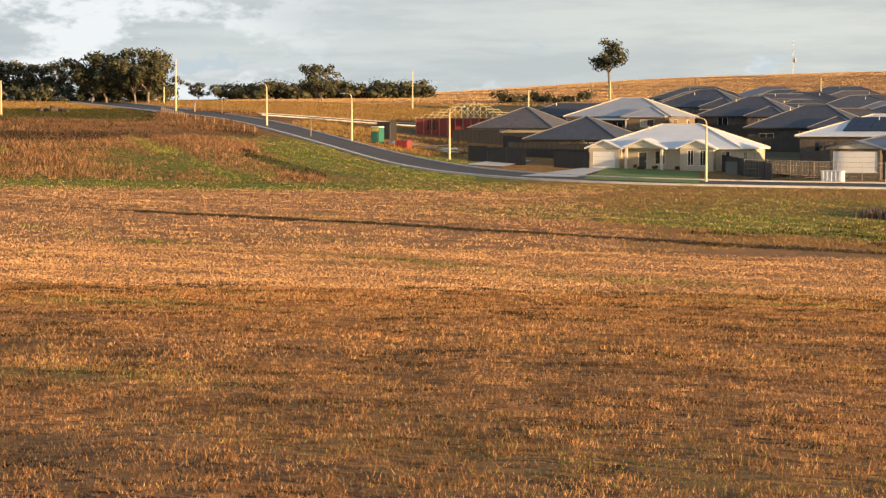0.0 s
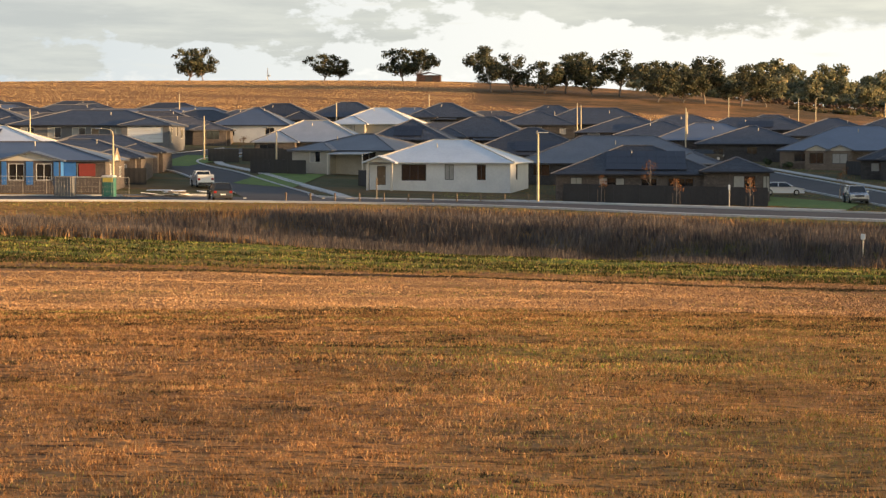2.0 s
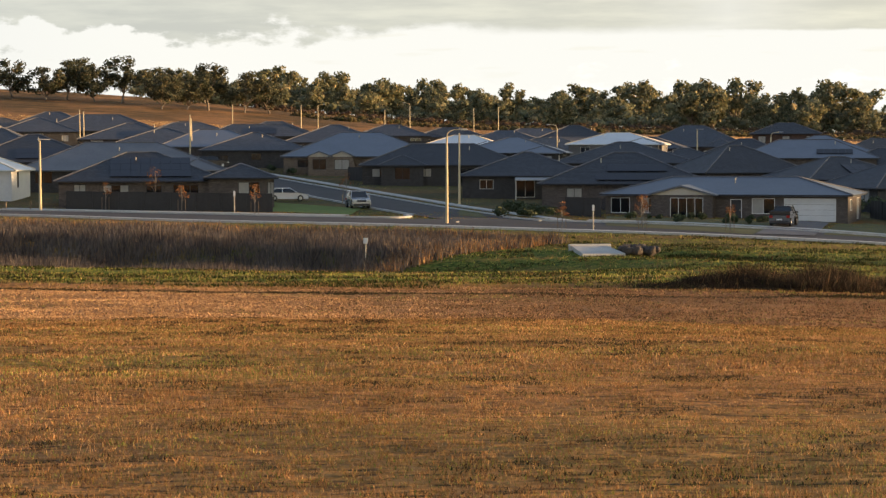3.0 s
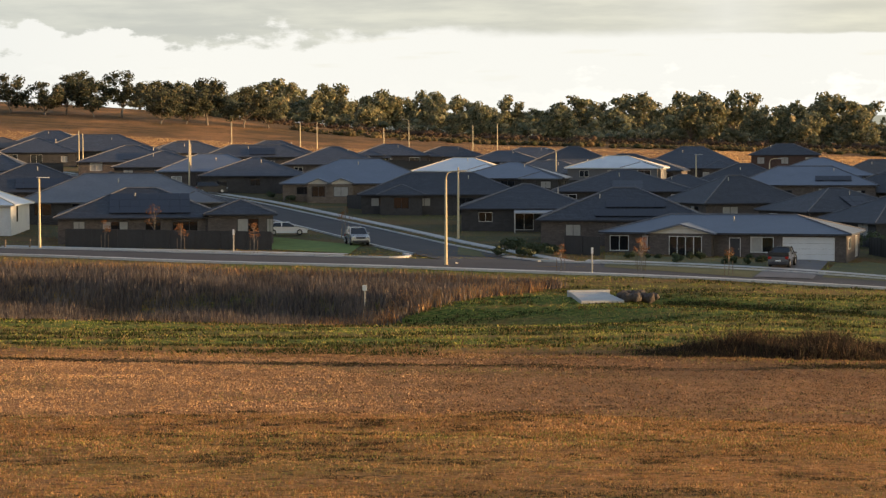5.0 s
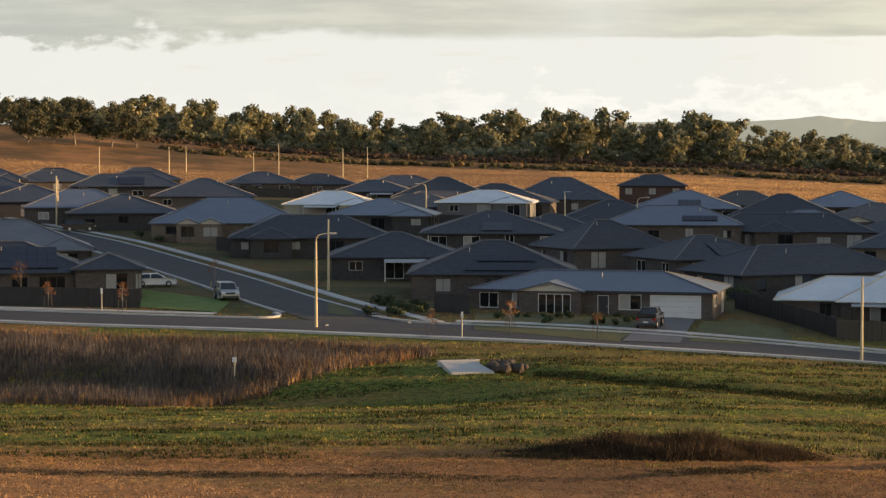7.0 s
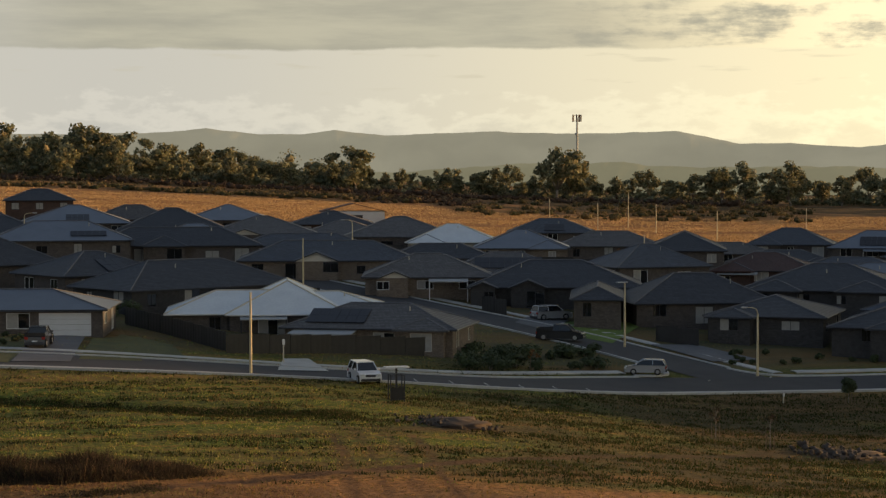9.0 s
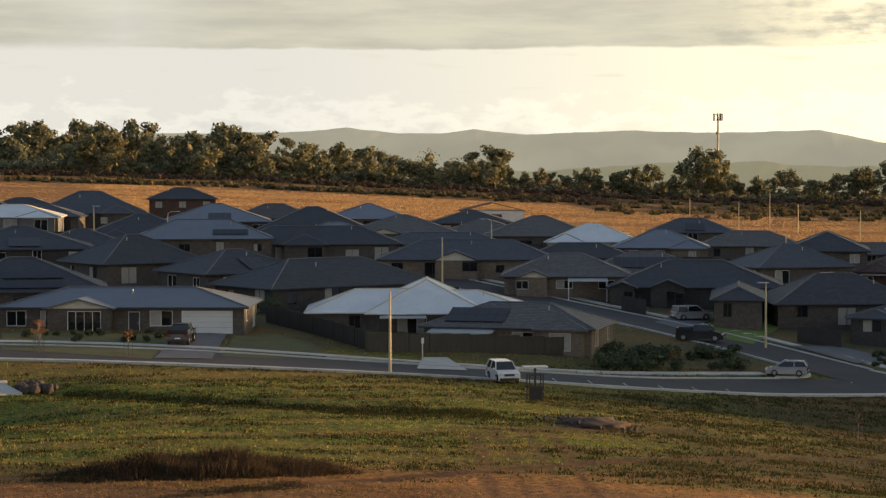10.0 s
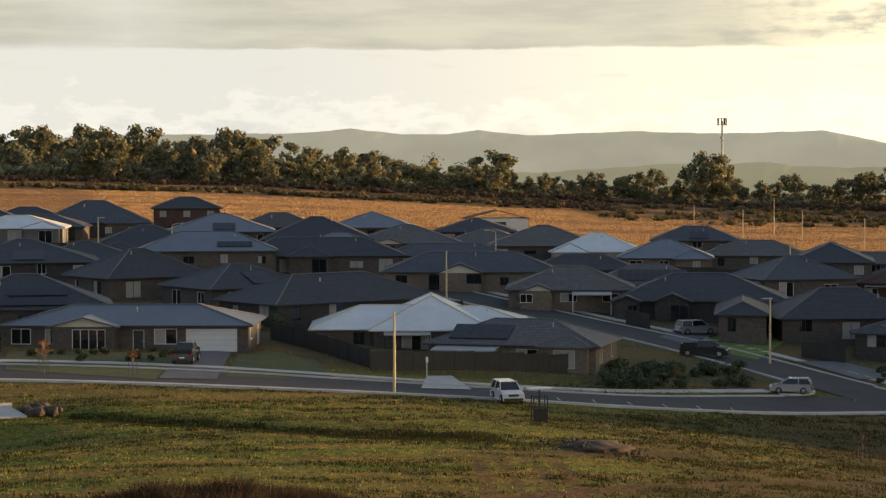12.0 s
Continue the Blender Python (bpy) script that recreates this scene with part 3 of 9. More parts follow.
def cover(x, y, az, d):
    """How green, how bare and how russet the ground lies at a place."""
    green = smooth(107, 115, y + 0.02 * x) * (1 - smooth(*((150, 176) if x < -20 else (178, 196)), y)) * smooth(-112, -72, x)
    green = max(green, smooth(112, 122, d) * (1 - smooth(175, 215, d)) * smooth(5, 12, az) * 1.1)
    toe = 226 - 4.55 * (az + 47.7)
    green = max(green, smooth(toe - 2, toe + 3, d) * (1 - smooth(232, 246, d)) * smooth(-45.9, -44.3, az) * (1 - smooth(-40, -37, az)) * 1.4)
    green = max(green, 1.1 * smooth(178, 190, d) * (1 - smooth(212, 224, d)) * (1 - smooth(-40, -34, az)))
    if y < 104:
        green = max(0.0, 0.5 * noise.noise((x * 0.07, y * 0.16, 21)) - 0.06 + 0.26 * smooth(-26, -8, az) * (1 - smooth(56, 76, y)))
        for px, py, rx, ry, g in GREEN_PATCHES:
            green = max(green, g * math.exp(-(((x - px) / rx) ** 2 + ((y - py - 0.25 * noise.noise((x * 0.3, 0, 3))) / ry) ** 2)))
    green = max(green, 0.35 * smooth(178, 190, d) * (1 - smooth(430, 470, d)) * smooth(-41, -38, az))
    line = furrow(x)
    bare = 1.3 * math.exp(-(((y - line) / 0.9) ** 2)) * min(1.0, max(0.0, 0.75 + 1.6 * noise.noise((x * 0.05, 3.3, 1))))
    bare = max(bare, 0.55 * math.exp(-(((y - line - 4.0) / 0.5) ** 2)) * min(1.0, max(0.0, 0.5 + 1.6 * noise.noise((x * 0.05, 8.3, 1)))))
    bare = max(bare, 0.9 * math.exp(-(((x - 52) / 9) ** 2 + ((y - 133 - 0.4 * (x - 52)) / 2.2) ** 2)))
    if x > 25 and 98 < y < 170:
        track = abs(x - 38.8 - 0.20 * (y - 108) - 0.8 * math.sin((y - 112) * 0.12)) if y < 134 else 9
        bare = max(bare, 0.6 * math.exp(-((track - 1.0) / 0.55) ** 2), 0.9 * math.exp(-((track - 2.9) / 0.5) ** 2) * (y < 128), 0.6 * max(0.0, noise.noise((x * 0.05, y * 0.12, 3))))
    bare = max(bare, 0.42 * smooth(2, 9, az) * smooth(93, 98, d) * (1 - smooth(108, 113, d)))
    scrub = smooth(560, 600, d) * (1 - smooth(690, 720, d)) * smooth(19, 23, az) * (1 - smooth(29, 33, az))
    # low right pasture: scrub tone that also paints in the shade lying there
    scrub = max(scrub, 0.9 * smooth(14, 29, az) * smooth(112, 124, d) * (1 - smooth(195, 215, d)))
    # left hillside: dull scrub tone, part of it painted for the shade there
    scrub = max(scrub, 0.85 * smooth(505, 540, d) * smooth(-14, -12, az) * (1 - smooth(-2, 3, az)))
    scrub = max(scrub, 0.75 * smooth(222, 235, d) * (1 - smooth(300, 330, d)) * (1 - smooth(-45, -43, az)))
    scrub = max(scrub, 0.9 * smooth(590, 625, d) * smooth(-6, 2, az))
    yard = smooth(176, 186, y + 0.25 * min(0, x + 40)) * (1 - smooth(425, 455, d)) * smooth(-43, -40, az)
    pale = max(smooth(64, 82, y) * (1 - smooth(101, 107, y)), smooth(72, 90, d) * (1 - smooth(185, 205, d)) * (1 - smooth(-40, -33, az)), 0.9 * smooth(400, 440, d))
    return green, max(0.0, bare), scrub, yard, pale * (1 - min(1.0, green))


def ground_material():
    m = bpy.data.materials.new("pasture_ground")
    m.use_nodes = True
    nt = m.node_tree
    N, L = nt.nodes.new, nt.links.new
    p = nt.nodes["Principled BSDF"]
    p.inputs["Roughness"].default_value, p.inputs["Specular IOR Level"].default_value = 0.95, 0.1
    geo = N("ShaderNodeNewGeometry")

    def noise_(scale, detail=4, stretch=None, rough=0.55):
        n = N("ShaderNodeTexNoise")
        n.inputs["Scale"].default_value, n.inputs["Detail"].default_value = scale, detail
        n.inputs["Roughness"].default_value = rough
        src = geo.outputs["Position"]
        if stretch:
            mp = N("ShaderNodeMapping")
            mp.inputs["Scale"].default_value = stretch
            L(src, mp.inputs[0])
            src = mp.outputs[0]
        L(src, n.inputs["Vector"])
        return n.outputs["Fac"]

    def op(kind, a, b, clamp=False):
        n = N("ShaderNodeMath")
        n.operation, n.use_clamp = kind, clamp
        for s, v in zip(n.inputs, (a, b)):
            if isinstance(v, (int, float)):
                s.default_value = v
            else:
                L(v, s)
        return n.outputs[0]

    def mix(fac, a, b):
        n = N("ShaderNodeMix")
        n.data_type = "RGBA"
        for s, v in ((n.inputs[0], fac), (n.inputs[6], a), (n.inputs[7], b)):
            if isinstance(v, tuple):
                s.default_value = (*v, 1)
            else:
                L(v, s)
        return n.outputs[2]

    def attr(name):
        a = N("ShaderNodeAttribute")
        a.attribute_name = name
        return a.outputs["Fac"]

    rows = noise_(0.35, 4, (0.12, 1, 1))
    clump, grain, broad = noise_(1.6, 4), noise_(14, 3), noise_(0.03, 3)
    dry = mix(rows, (0.42, 0.190, 0.062), (0.60, 0.290, 0.098))
    dry = mix(op("MULTIPLY", grain, 0.7), dry, (0.48, 0.225, 0.080))
    dry = mix(op("MULTIPLY", op("SUBTRACT", clump, 0.50), 5.0, True), dry, (0.19, 0.085, 0.034))
    dry = mix(op("MULTIPLY", op("SUBTRACT", broad, 0.4), 1.2, True), dry, mix(grain, (0.30, 0.150, 0.058), (0.46, 0.25, 0.10)))
    spots, drills = noise_(4.6, 3, (0.45, 1.1, 1)), noise_(1.0, 3, (0.05, 1.5, 1))
    # near-black flecks paint the shade between tufts onto the ground
    dry = mix(op("MULTIPLY", op("SUBTRACT", spots, 0.51), 7.0, True), dry, (0.055, 0.030, 0.016))
    dry = mix(op("MULTIPLY", op("SUBTRACT", drills, 0.57), 5.0, True), dry, (0.20, 0.10, 0.045))
    stubble = mix(noise_(1.0, 4, (0.06, 1.1, 1)), (0.25, 0.130, 0.058), (0.46, 0.25, 0.112))
    stubble = mix(op("MULTIPLY", op("SUBTRACT", spots, 0.56), 7.0, True), stubble, (0.15, 0.080, 0.038))
    dry = mix(op("MULTIPLY", attr("pale"), 0.85, True), dry, stubble)
    lush = mix(op("MULTIPLY", op("SUBTRACT", spots, 0.42), 6.0, True), (0.19, 0.205, 0.042), (0.052, 0.082, 0.016))
    gfac = op("MULTIPLY", attr("green"), op("MULTIPLY", op("SUBTRACT", op("ADD", rows, op("MULTIPLY", clump, 0.5)), 0.42), 3.0, True), True)
    col = mix(gfac, dry, lush)
    # soil kept near black: the furrow's shade is put into its colour
    soil = mix(clump, (0.032, 0.019, 0.013), (0.15, 0.085, 0.05))
    col = mix(op("MULTIPLY", attr("bare"), op("MULTIPLY", op("SUBTRACT", op("ADD", clump, rows), 0.62), 4.0, True), True), col, soil)
    bush = mix(noise_(0.25, 5), (0.035, 0.038, 0.018), (0.15, 0.10, 0.052))
    col = mix(op("MULTIPLY", attr("scrub"), op("MULTIPLY", op("SUBTRACT", noise_(0.06, 5, (1, 0.5, 1)), 0.36), 6.0, True), True), col, bush)
    plot = mix(noise_(0.12, 4), (0.070, 0.080, 0.034), (0.145, 0.122, 0.072))
    col = mix(op("MULTIPLY", attr("yard"), 1.0, True), col, plot)
    far = noise_(0.5, 5, (0.04, 0.3, 0.6))
    col = mix(op("MULTIPLY", op("SUBTRACT", far, 0.47), 3.0, True), col, (0.27, 0.145, 0.06))
    L(col, p.inputs["Base Color"])

    # the stubble's own relief: tufts and clods that face every way
    def tilts(scale, stretch, amount):
        mp = N("ShaderNodeMapping")
        mp.inputs["Scale"].default_value = stretch
        L(geo.outputs["Position"], mp.inputs[0])
        n = N("ShaderNodeTexNoise")
        n.inputs["Scale"].default_value, n.inputs["Detail"].default_value = scale, 3
        L(mp.outputs[0], n.inputs["Vector"])
        v = N("ShaderNodeVectorMath")
        v.operation = "MULTIPLY_ADD"
        L(n.outputs["Color"], v.inputs[0])
        v.inputs[1].default_value = (amount, amount, amount * 0.3)
        v.inputs[2].default_value = (-amount / 2, -amount / 2, -amount * 0.15)
        return v.outputs[0]

    def add(u, w):
        v = N("ShaderNodeVectorMath")
        v.operation = "ADD"
        L(u, v.inputs[0])
        L(w, v.inputs[1])
        return v.outputs[0]

    way = add(add(tilts(5.0, (0.6, 1, 1), 2.4), tilts(24.0, (0.8, 1, 1), 3.2)), geo.outputs["Normal"])
    unit = N("ShaderNodeVectorMath")
    unit.operation = "NORMALIZE"
    L(way, unit.inputs[0])
    L(unit.outputs[0], p.inputs["Normal"])
    return m


def build_ground():
    azs = [-180 + 6 * k for k in range(19)] + list(np.arange(-66.0, 14.0, 0.4)) + list(np.arange(14.0, 30.0, 0.2)) + list(np.arange(30.0, 56.0, 0.4)) + [56 + 4 * k for k in range(31)]
    ds = [1.0, 5.0] + list(np.arange(8.0, 94.0, 2.0)) + list(np.arange(94.0, 152.0, 0.7)) + list(np.arange(152.0, 270.0, 2.0)) + list(270 * 1.022 ** np.arange(0, 60)) + [1100, 1250, 1500, 2000, 3000, 4000, 4900]
    wa = [knots(RING_AZ, a) for a in azs]
    wd = [knots(RING_D, d) for d in ds]
    verts, green, bare, scrub, yard, pale = [(0, 0, -2.2)], [0.0], [0.0], [0.0], [0.0], [0.0]
    for a, ka in zip(azs, wa):
        s, c = math.sin(radians(a)), math.cos(radians(a))
        for d, kd in zip(ds, wd):
            x, y = d * s, d * c
            z = sum(w * sum(u * RINGS[j][k] for k, u in ka) for j, w in kd)
            if 100 < d < 230:
                z += dips(x, y)
            z += ruffle(x, y, d) + shade_ridge(a, d)
            verts.append((x, y, z))
            g, b, q, e, f = cover(x, y, a, d)
            green.append(g), bare.append(b), scrub.append(q), yard.append(e), pale.append(f)
    n, m, faces = len(ds), len(azs), []
    for i in range(m):
        j = (i + 1) % m
        faces.append((0, 1 + i * n, 1 + j * n))
        for k in range(n - 1):
            a, b = 1 + i * n + k, 1 + j * n + k
            faces.append((a, a + 1, b + 1, b))
    ob = raw("ground", verts, faces, ground_material(), None, "", True)
    for name, vals in (("green", green), ("bare", bare), ("scrub", scrub), ("yard", yard), ("pale", pale)):
        ob.data.attributes.new(name, "FLOAT", "POINT").data.foreach_set("value", vals)
    tagged(ob, "rolling dry pasture with green strips and bare furrows", "ground", "", "structure")
    return np.array(azs), np.array(ds), np.array([v[2] for v in verts[1:]]).reshape(m, n)


def ruffle(x, y, d):
    """Small unevenness of the pasture."""
    if d > 178 or d < 4:
        return 0.0
    return 0.10 * noise.noise((x * 0.12, y * 0.25, 0)) + 0.05 * noise.noise((x * 0.5, y * 0.6, 3))


GROUND = build_ground()


def ribbon(name, pts, left, right, lift, material, thick=0.0, step=2.5, label="", category="", keep=None):
    """A strip that follows the land along a line; left and right are offsets from the line."""
    line = dense(pts, step)
    across = max(1, int((right - left) / 2.0))
    verts, faces = [], []
    for i, (x, y) in enumerate(line):
        (ax, ay), (bx, by) = line[max(0, i - 1)], line[min(len(line) - 1, i + 1)]
        h = math.hypot(bx - ax, by - ay)
        nx, ny = (by - ay) / h, -(bx - ax) / h
        for k in range(across + 1):
            o = left + (right - left) * k / across
            verts.append((x + nx * o, y + ny * o, land(x + nx * o, y + ny * o) + lift))
    w = across + 1
    for i in range(len(line) - 1):
        for k in range(across):
            a = i * w + k
            if not keep or keep(verts[a][0], verts[a][1]):
                faces.append((a, a + 1, a + w + 1, a + w))
    if thick:
        n = len(verts)
        verts += [(x, y, z - thick) for x, y, z in verts]
        for i in range(len(line) - 1):
            for k in (0, across):
                a, b = i * w + k, (i + 1) * w + k
                if keep and not keep(verts[a][0], verts[a][1]):
                    continue
                faces.append((a, b, b + n, a + n) if k == 0 else (b, a, a + n, b + n))
        for i in (0, len(line) - 1):
            for k in range(across):
                a = i * w + k
                faces.append((a, a + n, a + n + 1, a + 1) if i == 0 else (a + 1, a + n + 1, a + n, a))
    ob = raw(name, verts, faces, material)
    return tagged(ob, label, category or name, "", "structure")


def dense(pts, step):
    """A Catmull-Rom line through points, one every few metres."""
    P = [Vector(p) for p in pts]
    P = [2 * P[0] - P[1]] + P + [2 * P[-1] - P[-2]]
    out = []
    for i in range(1, len(P) - 2):
        n = max(2, int((P[i + 1] - P[i]).length / step))
        for k in range(n):
            u = k / n
            a, b, c, d = P[i - 1], P[i], P[i + 1], P[i + 2]
            out.append(tuple(0.5 * (2 * b + (c - a) * u + (2 * a - 5 * b + 4 * c - d) * u * u + (3 * b - a - 3 * c + d) * u**3)))
    out.append(tuple(P[-2]))
    return out


# ---- roads ----
MAIN = [(190, 183), (150, 174), (120, 171), (92, 172), (66, 168), (40, 169), (15, 176), (-15, 184), (-45, 192), (-72, 188), (-95, 177), (-115, 168), (-135, 167), (-155, 173), (-178, 183), (-205, 198), (-245, 220), (-290, 247), (-330, 275)]
STREET_A = [(5, 181), (-2.5, 203), (-12, 235), (-27, 275), (-36, 294), (-46, 312), (-57, 332), (-67, 350), (-80, 372)]
STREET_B = [(98, 175), (95, 190), (91, 210), (84, 240), (76, 290)]
STREET_C = [(-64, 192), (-72, 208), (-88, 236), (-104, 262), (-106, 300)]
STREET_D = [(150, 177), (163, 200), (182, 228), (200, 270)]
STREET_E = [(-228, 210), (-215, 230), (-190, 262)]
SIDE = [STREET_A, STREET_B, STREET_C, STREET_D, STREET_E]


def away(line, gap):
    """True where a place lies farther than gap from a line."""
    pts = dense(line, 3.0)
    return lambda x, y: all(math.hypot(x - a, y - b) > gap for a, b in pts)


def clear(lines, gap):
    tests = [away(l, gap) for l in lines]
    return lambda x, y: all(t(x, y) for t in tests)


ribbon("road", MAIN, -4.2, 4.2, 0.05, "asphalt", 0.0, 2.5, "grey asphalt main road curving past the estate", "road")
for k, line in enumerate(SIDE):
    ribbon("road", line, -3.8, 3.8, 0.062 + 0.006 * k, "asphalt", 0.0, 2.5, "grey asphalt side street between the houses", "road")
off_side, off_main = clear(SIDE, 9.6), clear([MAIN], 9.6)
ribbon("kerb", MAIN, -4.9, -4.2, 0.19, "concrete", 0.4, 2.0, "pale concrete kerb along the main road", "kerb")
ribbon("kerb", MAIN, 4.2, 4.6, 0.17, "concrete", 0.4, 2.0, "pale concrete kerb along the main road", "kerb", off_side)
ribbon("footpath", MAIN[:9], 6.6, 8.0, 0.12, "concrete", 0.3, 2.0, "pale concrete footpath beside the road", "footpath", off_side)
for line in SIDE:
    for s in (-1, 1):
        lo, hi = sorted((s * 3.8, s * 4.1))
        ribbon("kerb", line, lo, hi, 0.17, "concrete", 0.4, 2.0, "pale concrete kerb along a side street", "kerb", off_main)
for line, s in ((STREET_A, 1), (STREET_B, 1), (STREET_C, 1), (STREET_D, 1)):
    ribbon("footpath", line, 6.2, 7.4, 0.10, "concrete", 0.3, 2.0, "pale concrete footpath beside the street", "footpath", clear([MAIN], 5.5))


def corner_kerb(x, y, main, side, s, gap=9.6):
    """The rounded kerb where a side street meets the main road; s is the side of the street."""
    um, us = Vector(main).normalized(), Vector(side).normalized()
    across = us - um * us.dot(um)
    across.normalize()
    j, right = Vector((x, y)), Vector((us.y, -us.x))
    along = um if um.dot(right) * s > 0 else -um
    skew, lean = abs(um.dot(right)), right.dot(across) * s
    a = j + along * ((gap - 4.4 * lean) / skew) + across * 4.4
    c = j + us * ((gap - 4.0 * lean) / across.dot(us)) + right * (4.0 * s)
    b = j + along * ((4.0 - 4.4 * lean) / skew) + across * 4.4
    pts = [tuple((1 - u) ** 2 * a + 2 * u * (1 - u) * b + u * u * c) for u in (0, 0.2, 0.4, 0.6, 0.8, 1.0)]
    ribbon("kerb", pts, -0.22, 0.22, 0.175, "concrete", 0.4, 1.0, "rounded pale concrete kerb at the street corner", "kerb")


for place, main, side in (((4.8, 178.8), (30, -8.0), (-7.5, 22)), ((98.0, 171.9), (28, -1.0), (-3, 15)), ((-63.5, 190.2), (27, 4.0), (-8, 16)), ((150.5, 174.0), (30, 3.0), (13, 23))):
    for s in (-1, 1):
        corner_kerb(*place, main, side, s)
# painted parking bays beside the main road
for k in range(7):
    x = 57 + 3.4 * k
    bay = bmesh.new()
    y0 = 164.7 + 0.12 * k
    vs = [bay.verts.new((x + dx, y0 + dy, land(x + dx, y0 + dy) + 0.085)) for dx, dy in ((0, 0), (0.12, 0), (0.62, 2.4), (0.5, 2.4))]
    bay.faces.new(vs)
    tagged(part("bay_line", bay, "paint"), "white painted parking bay line on the road", "road marking", "parking bay lines", "structure")


# ---- houses ----
def side_wall(bm, a, b, z0, z1, holes, deep=0.12):
    """An upright wall from a to b (outer face on the right hand going from a to b) with real openings: (centre, width, sill, height)."""
    a, b = Vector((*a, 0)), Vector((*b, 0))
    u = (b - a).normalized()
    length = (b - a).length
    inward = Vector((-u.y, u.x, 0))

    def pt(s, z, k=0.0):
        return bm.verts.new(a + u * s + inward * k + Vector((0, 0, z)))

    cuts = sorted({0.0, length} | {round(v, 4) for c, w, s, h in holes for v in (c - w / 2, c + w / 2)})
    for s0, s1 in zip(cuts, cuts[1:]):
        mid = (s0 + s1) / 2
        over = sorted((s, s + h) for c, w, s, h in holes if abs(mid - c) < w / 2)
        z = z0
        for lo, hi in over + [(z1, z1)]:
            if lo > z + 1e-4:
                bm.faces.new((pt(s0, z), pt(s1, z), pt(s1, lo), pt(s0, lo)))
            z = hi
    for c, w, s, h in holes:
        l, r, t = c - w / 2, c + w / 2, s + h
        for (p, q), (v, w_) in (((l, s), (l, t)), ((l, t), (r, t)), ((r, t), (r, s)), ((r, s), (l, s))):
            bm.faces.new((pt(p, q), pt(v, w_), pt(v, w_, deep), pt(p, q, deep)))


def hip_roof(bm, x0, x1, y0, y1, z, pitch, over=0.5, thick=0.16):
    """A hipped roof over a rectangle; returns its ridge line and rise."""
    x0, x1, y0, y1 = x0 - over, x1 + over, y0 - over, y1 + over
    half = min(x1 - x0, y1 - y0) / 2
    rise = half * math.tan(radians(pitch))
    cx, cy = (x0 + x1) / 2, (y0 + y1) / 2
    if x1 - x0 >= y1 - y0:
        r0, r1 = (x0 + half, cy, z + rise), (x1 - half + 0.01, cy, z + rise)
        order = ((0, 1, 5, 4), (2, 3, 4, 5), (1, 2, 5), (3, 0, 4))
    else:
        r0, r1 = (cx, y0 + half, z + rise), (cx, y1 - half + 0.01, z + rise)
        order = ((0, 1, 4), (1, 2, 5, 4), (2, 3, 5), (3, 0, 4, 5))
    corners = [(x0, y0, z), (x1, y0, z), (x1, y1, z), (x0, y1, z)]
    vs = [bm.verts.new(c) for c in corners + [r0, r1]]
    lo = [bm.verts.new((c[0], c[1], z - thick)) for c in corners]
    for f in order:
        bm.faces.new([vs[i] for i in f])
    for k in range(4):
        bm.faces.new((lo[k], lo[(k + 1) % 4], vs[(k + 1) % 4], vs[k]))
    bm.faces.new(list(reversed(lo)))
    return corners, r0, r1, rise


def gable_roof(bm, x0, x1, y0, y1, z, pitch, over=0.4, thick=0.16):
    """A gabled roof with its ridge running back from the front (y0)."""
    x0, x1, y0 = x0 - over, x1 + over, y0 - over
    cx, rise = (x0 + x1) / 2, (x1 - x0) / 2 * math.tan(radians(pitch))
    top = [bm.verts.new(c) for c in ((x0, y0, z), (cx, y0, z + rise), (x1, y0, z), (x0, y1, z), (cx, y1, z + rise), (x1, y1, z))]
    low = [bm.verts.new((v.co.x, v.co.y, v.co.z - thick)) for v in top]
    for f in ((0, 1, 4, 3), (1, 2, 5, 4)):
        bm.faces.new([top[i] for i in reversed(f)])
        bm.faces.new([low[i] for i in f])
    for i, j in ((0, 1), (1, 2), (2, 5), (3, 0), (4, 3), (5, 4)):
        bm.faces.new((top[i], top[j], low[j], low[i]))
    return rise


def frame_bm(w, h, t, n):
    """A window frame in one piece: jambs, head, sill and n - 1 mullions."""
    xs = [-w / 2, -w / 2 + t]
    for k in range(1, n):
        c = -w / 2 + w * k / n
        xs += [c - 0.025, c + 0.025]
    xs += [w / 2 - t, w / 2]
    zs = [0, t, h - t, h]
    solid = lambda i, j: 0 <= i < len(xs) - 1 and 0 <= j < 3 and (i % 2 == 0 or j != 1)
    bm, vs = bmesh.new(), {}

    def v(i, j, y):
        if (i, j, y) not in vs:
            vs[i, j, y] = bm.verts.new((xs[i], y, zs[j]))
        return vs[i, j, y]

    y0, y1 = 0.02, 0.10
    for i in range(len(xs) - 1):
        for j in range(3):
            if not solid(i, j):
                continue
            bm.faces.new((v(i, j, y0), v(i + 1, j, y0), v(i + 1, j + 1, y0), v(i, j + 1, y0)))
            bm.faces.new((v(i, j + 1, y1), v(i + 1, j + 1, y1), v(i + 1, j, y1), v(i, j, y1)))
            for (p, q), (di, dj) in ((((i, j), (i, j + 1)), (-1, 0)), (((i + 1, j + 1), (i + 1, j)), (1, 0)), (((i + 1, j), (i, j)), (0, -1)), (((i, j + 1), (i + 1, j + 1)), (0, 1))):
                if not solid(i + di, j + dj):
                    bm.faces.new((v(*p, y0), v(*q, y0), v(*q, y1), v(*p, y1)))
    return bm


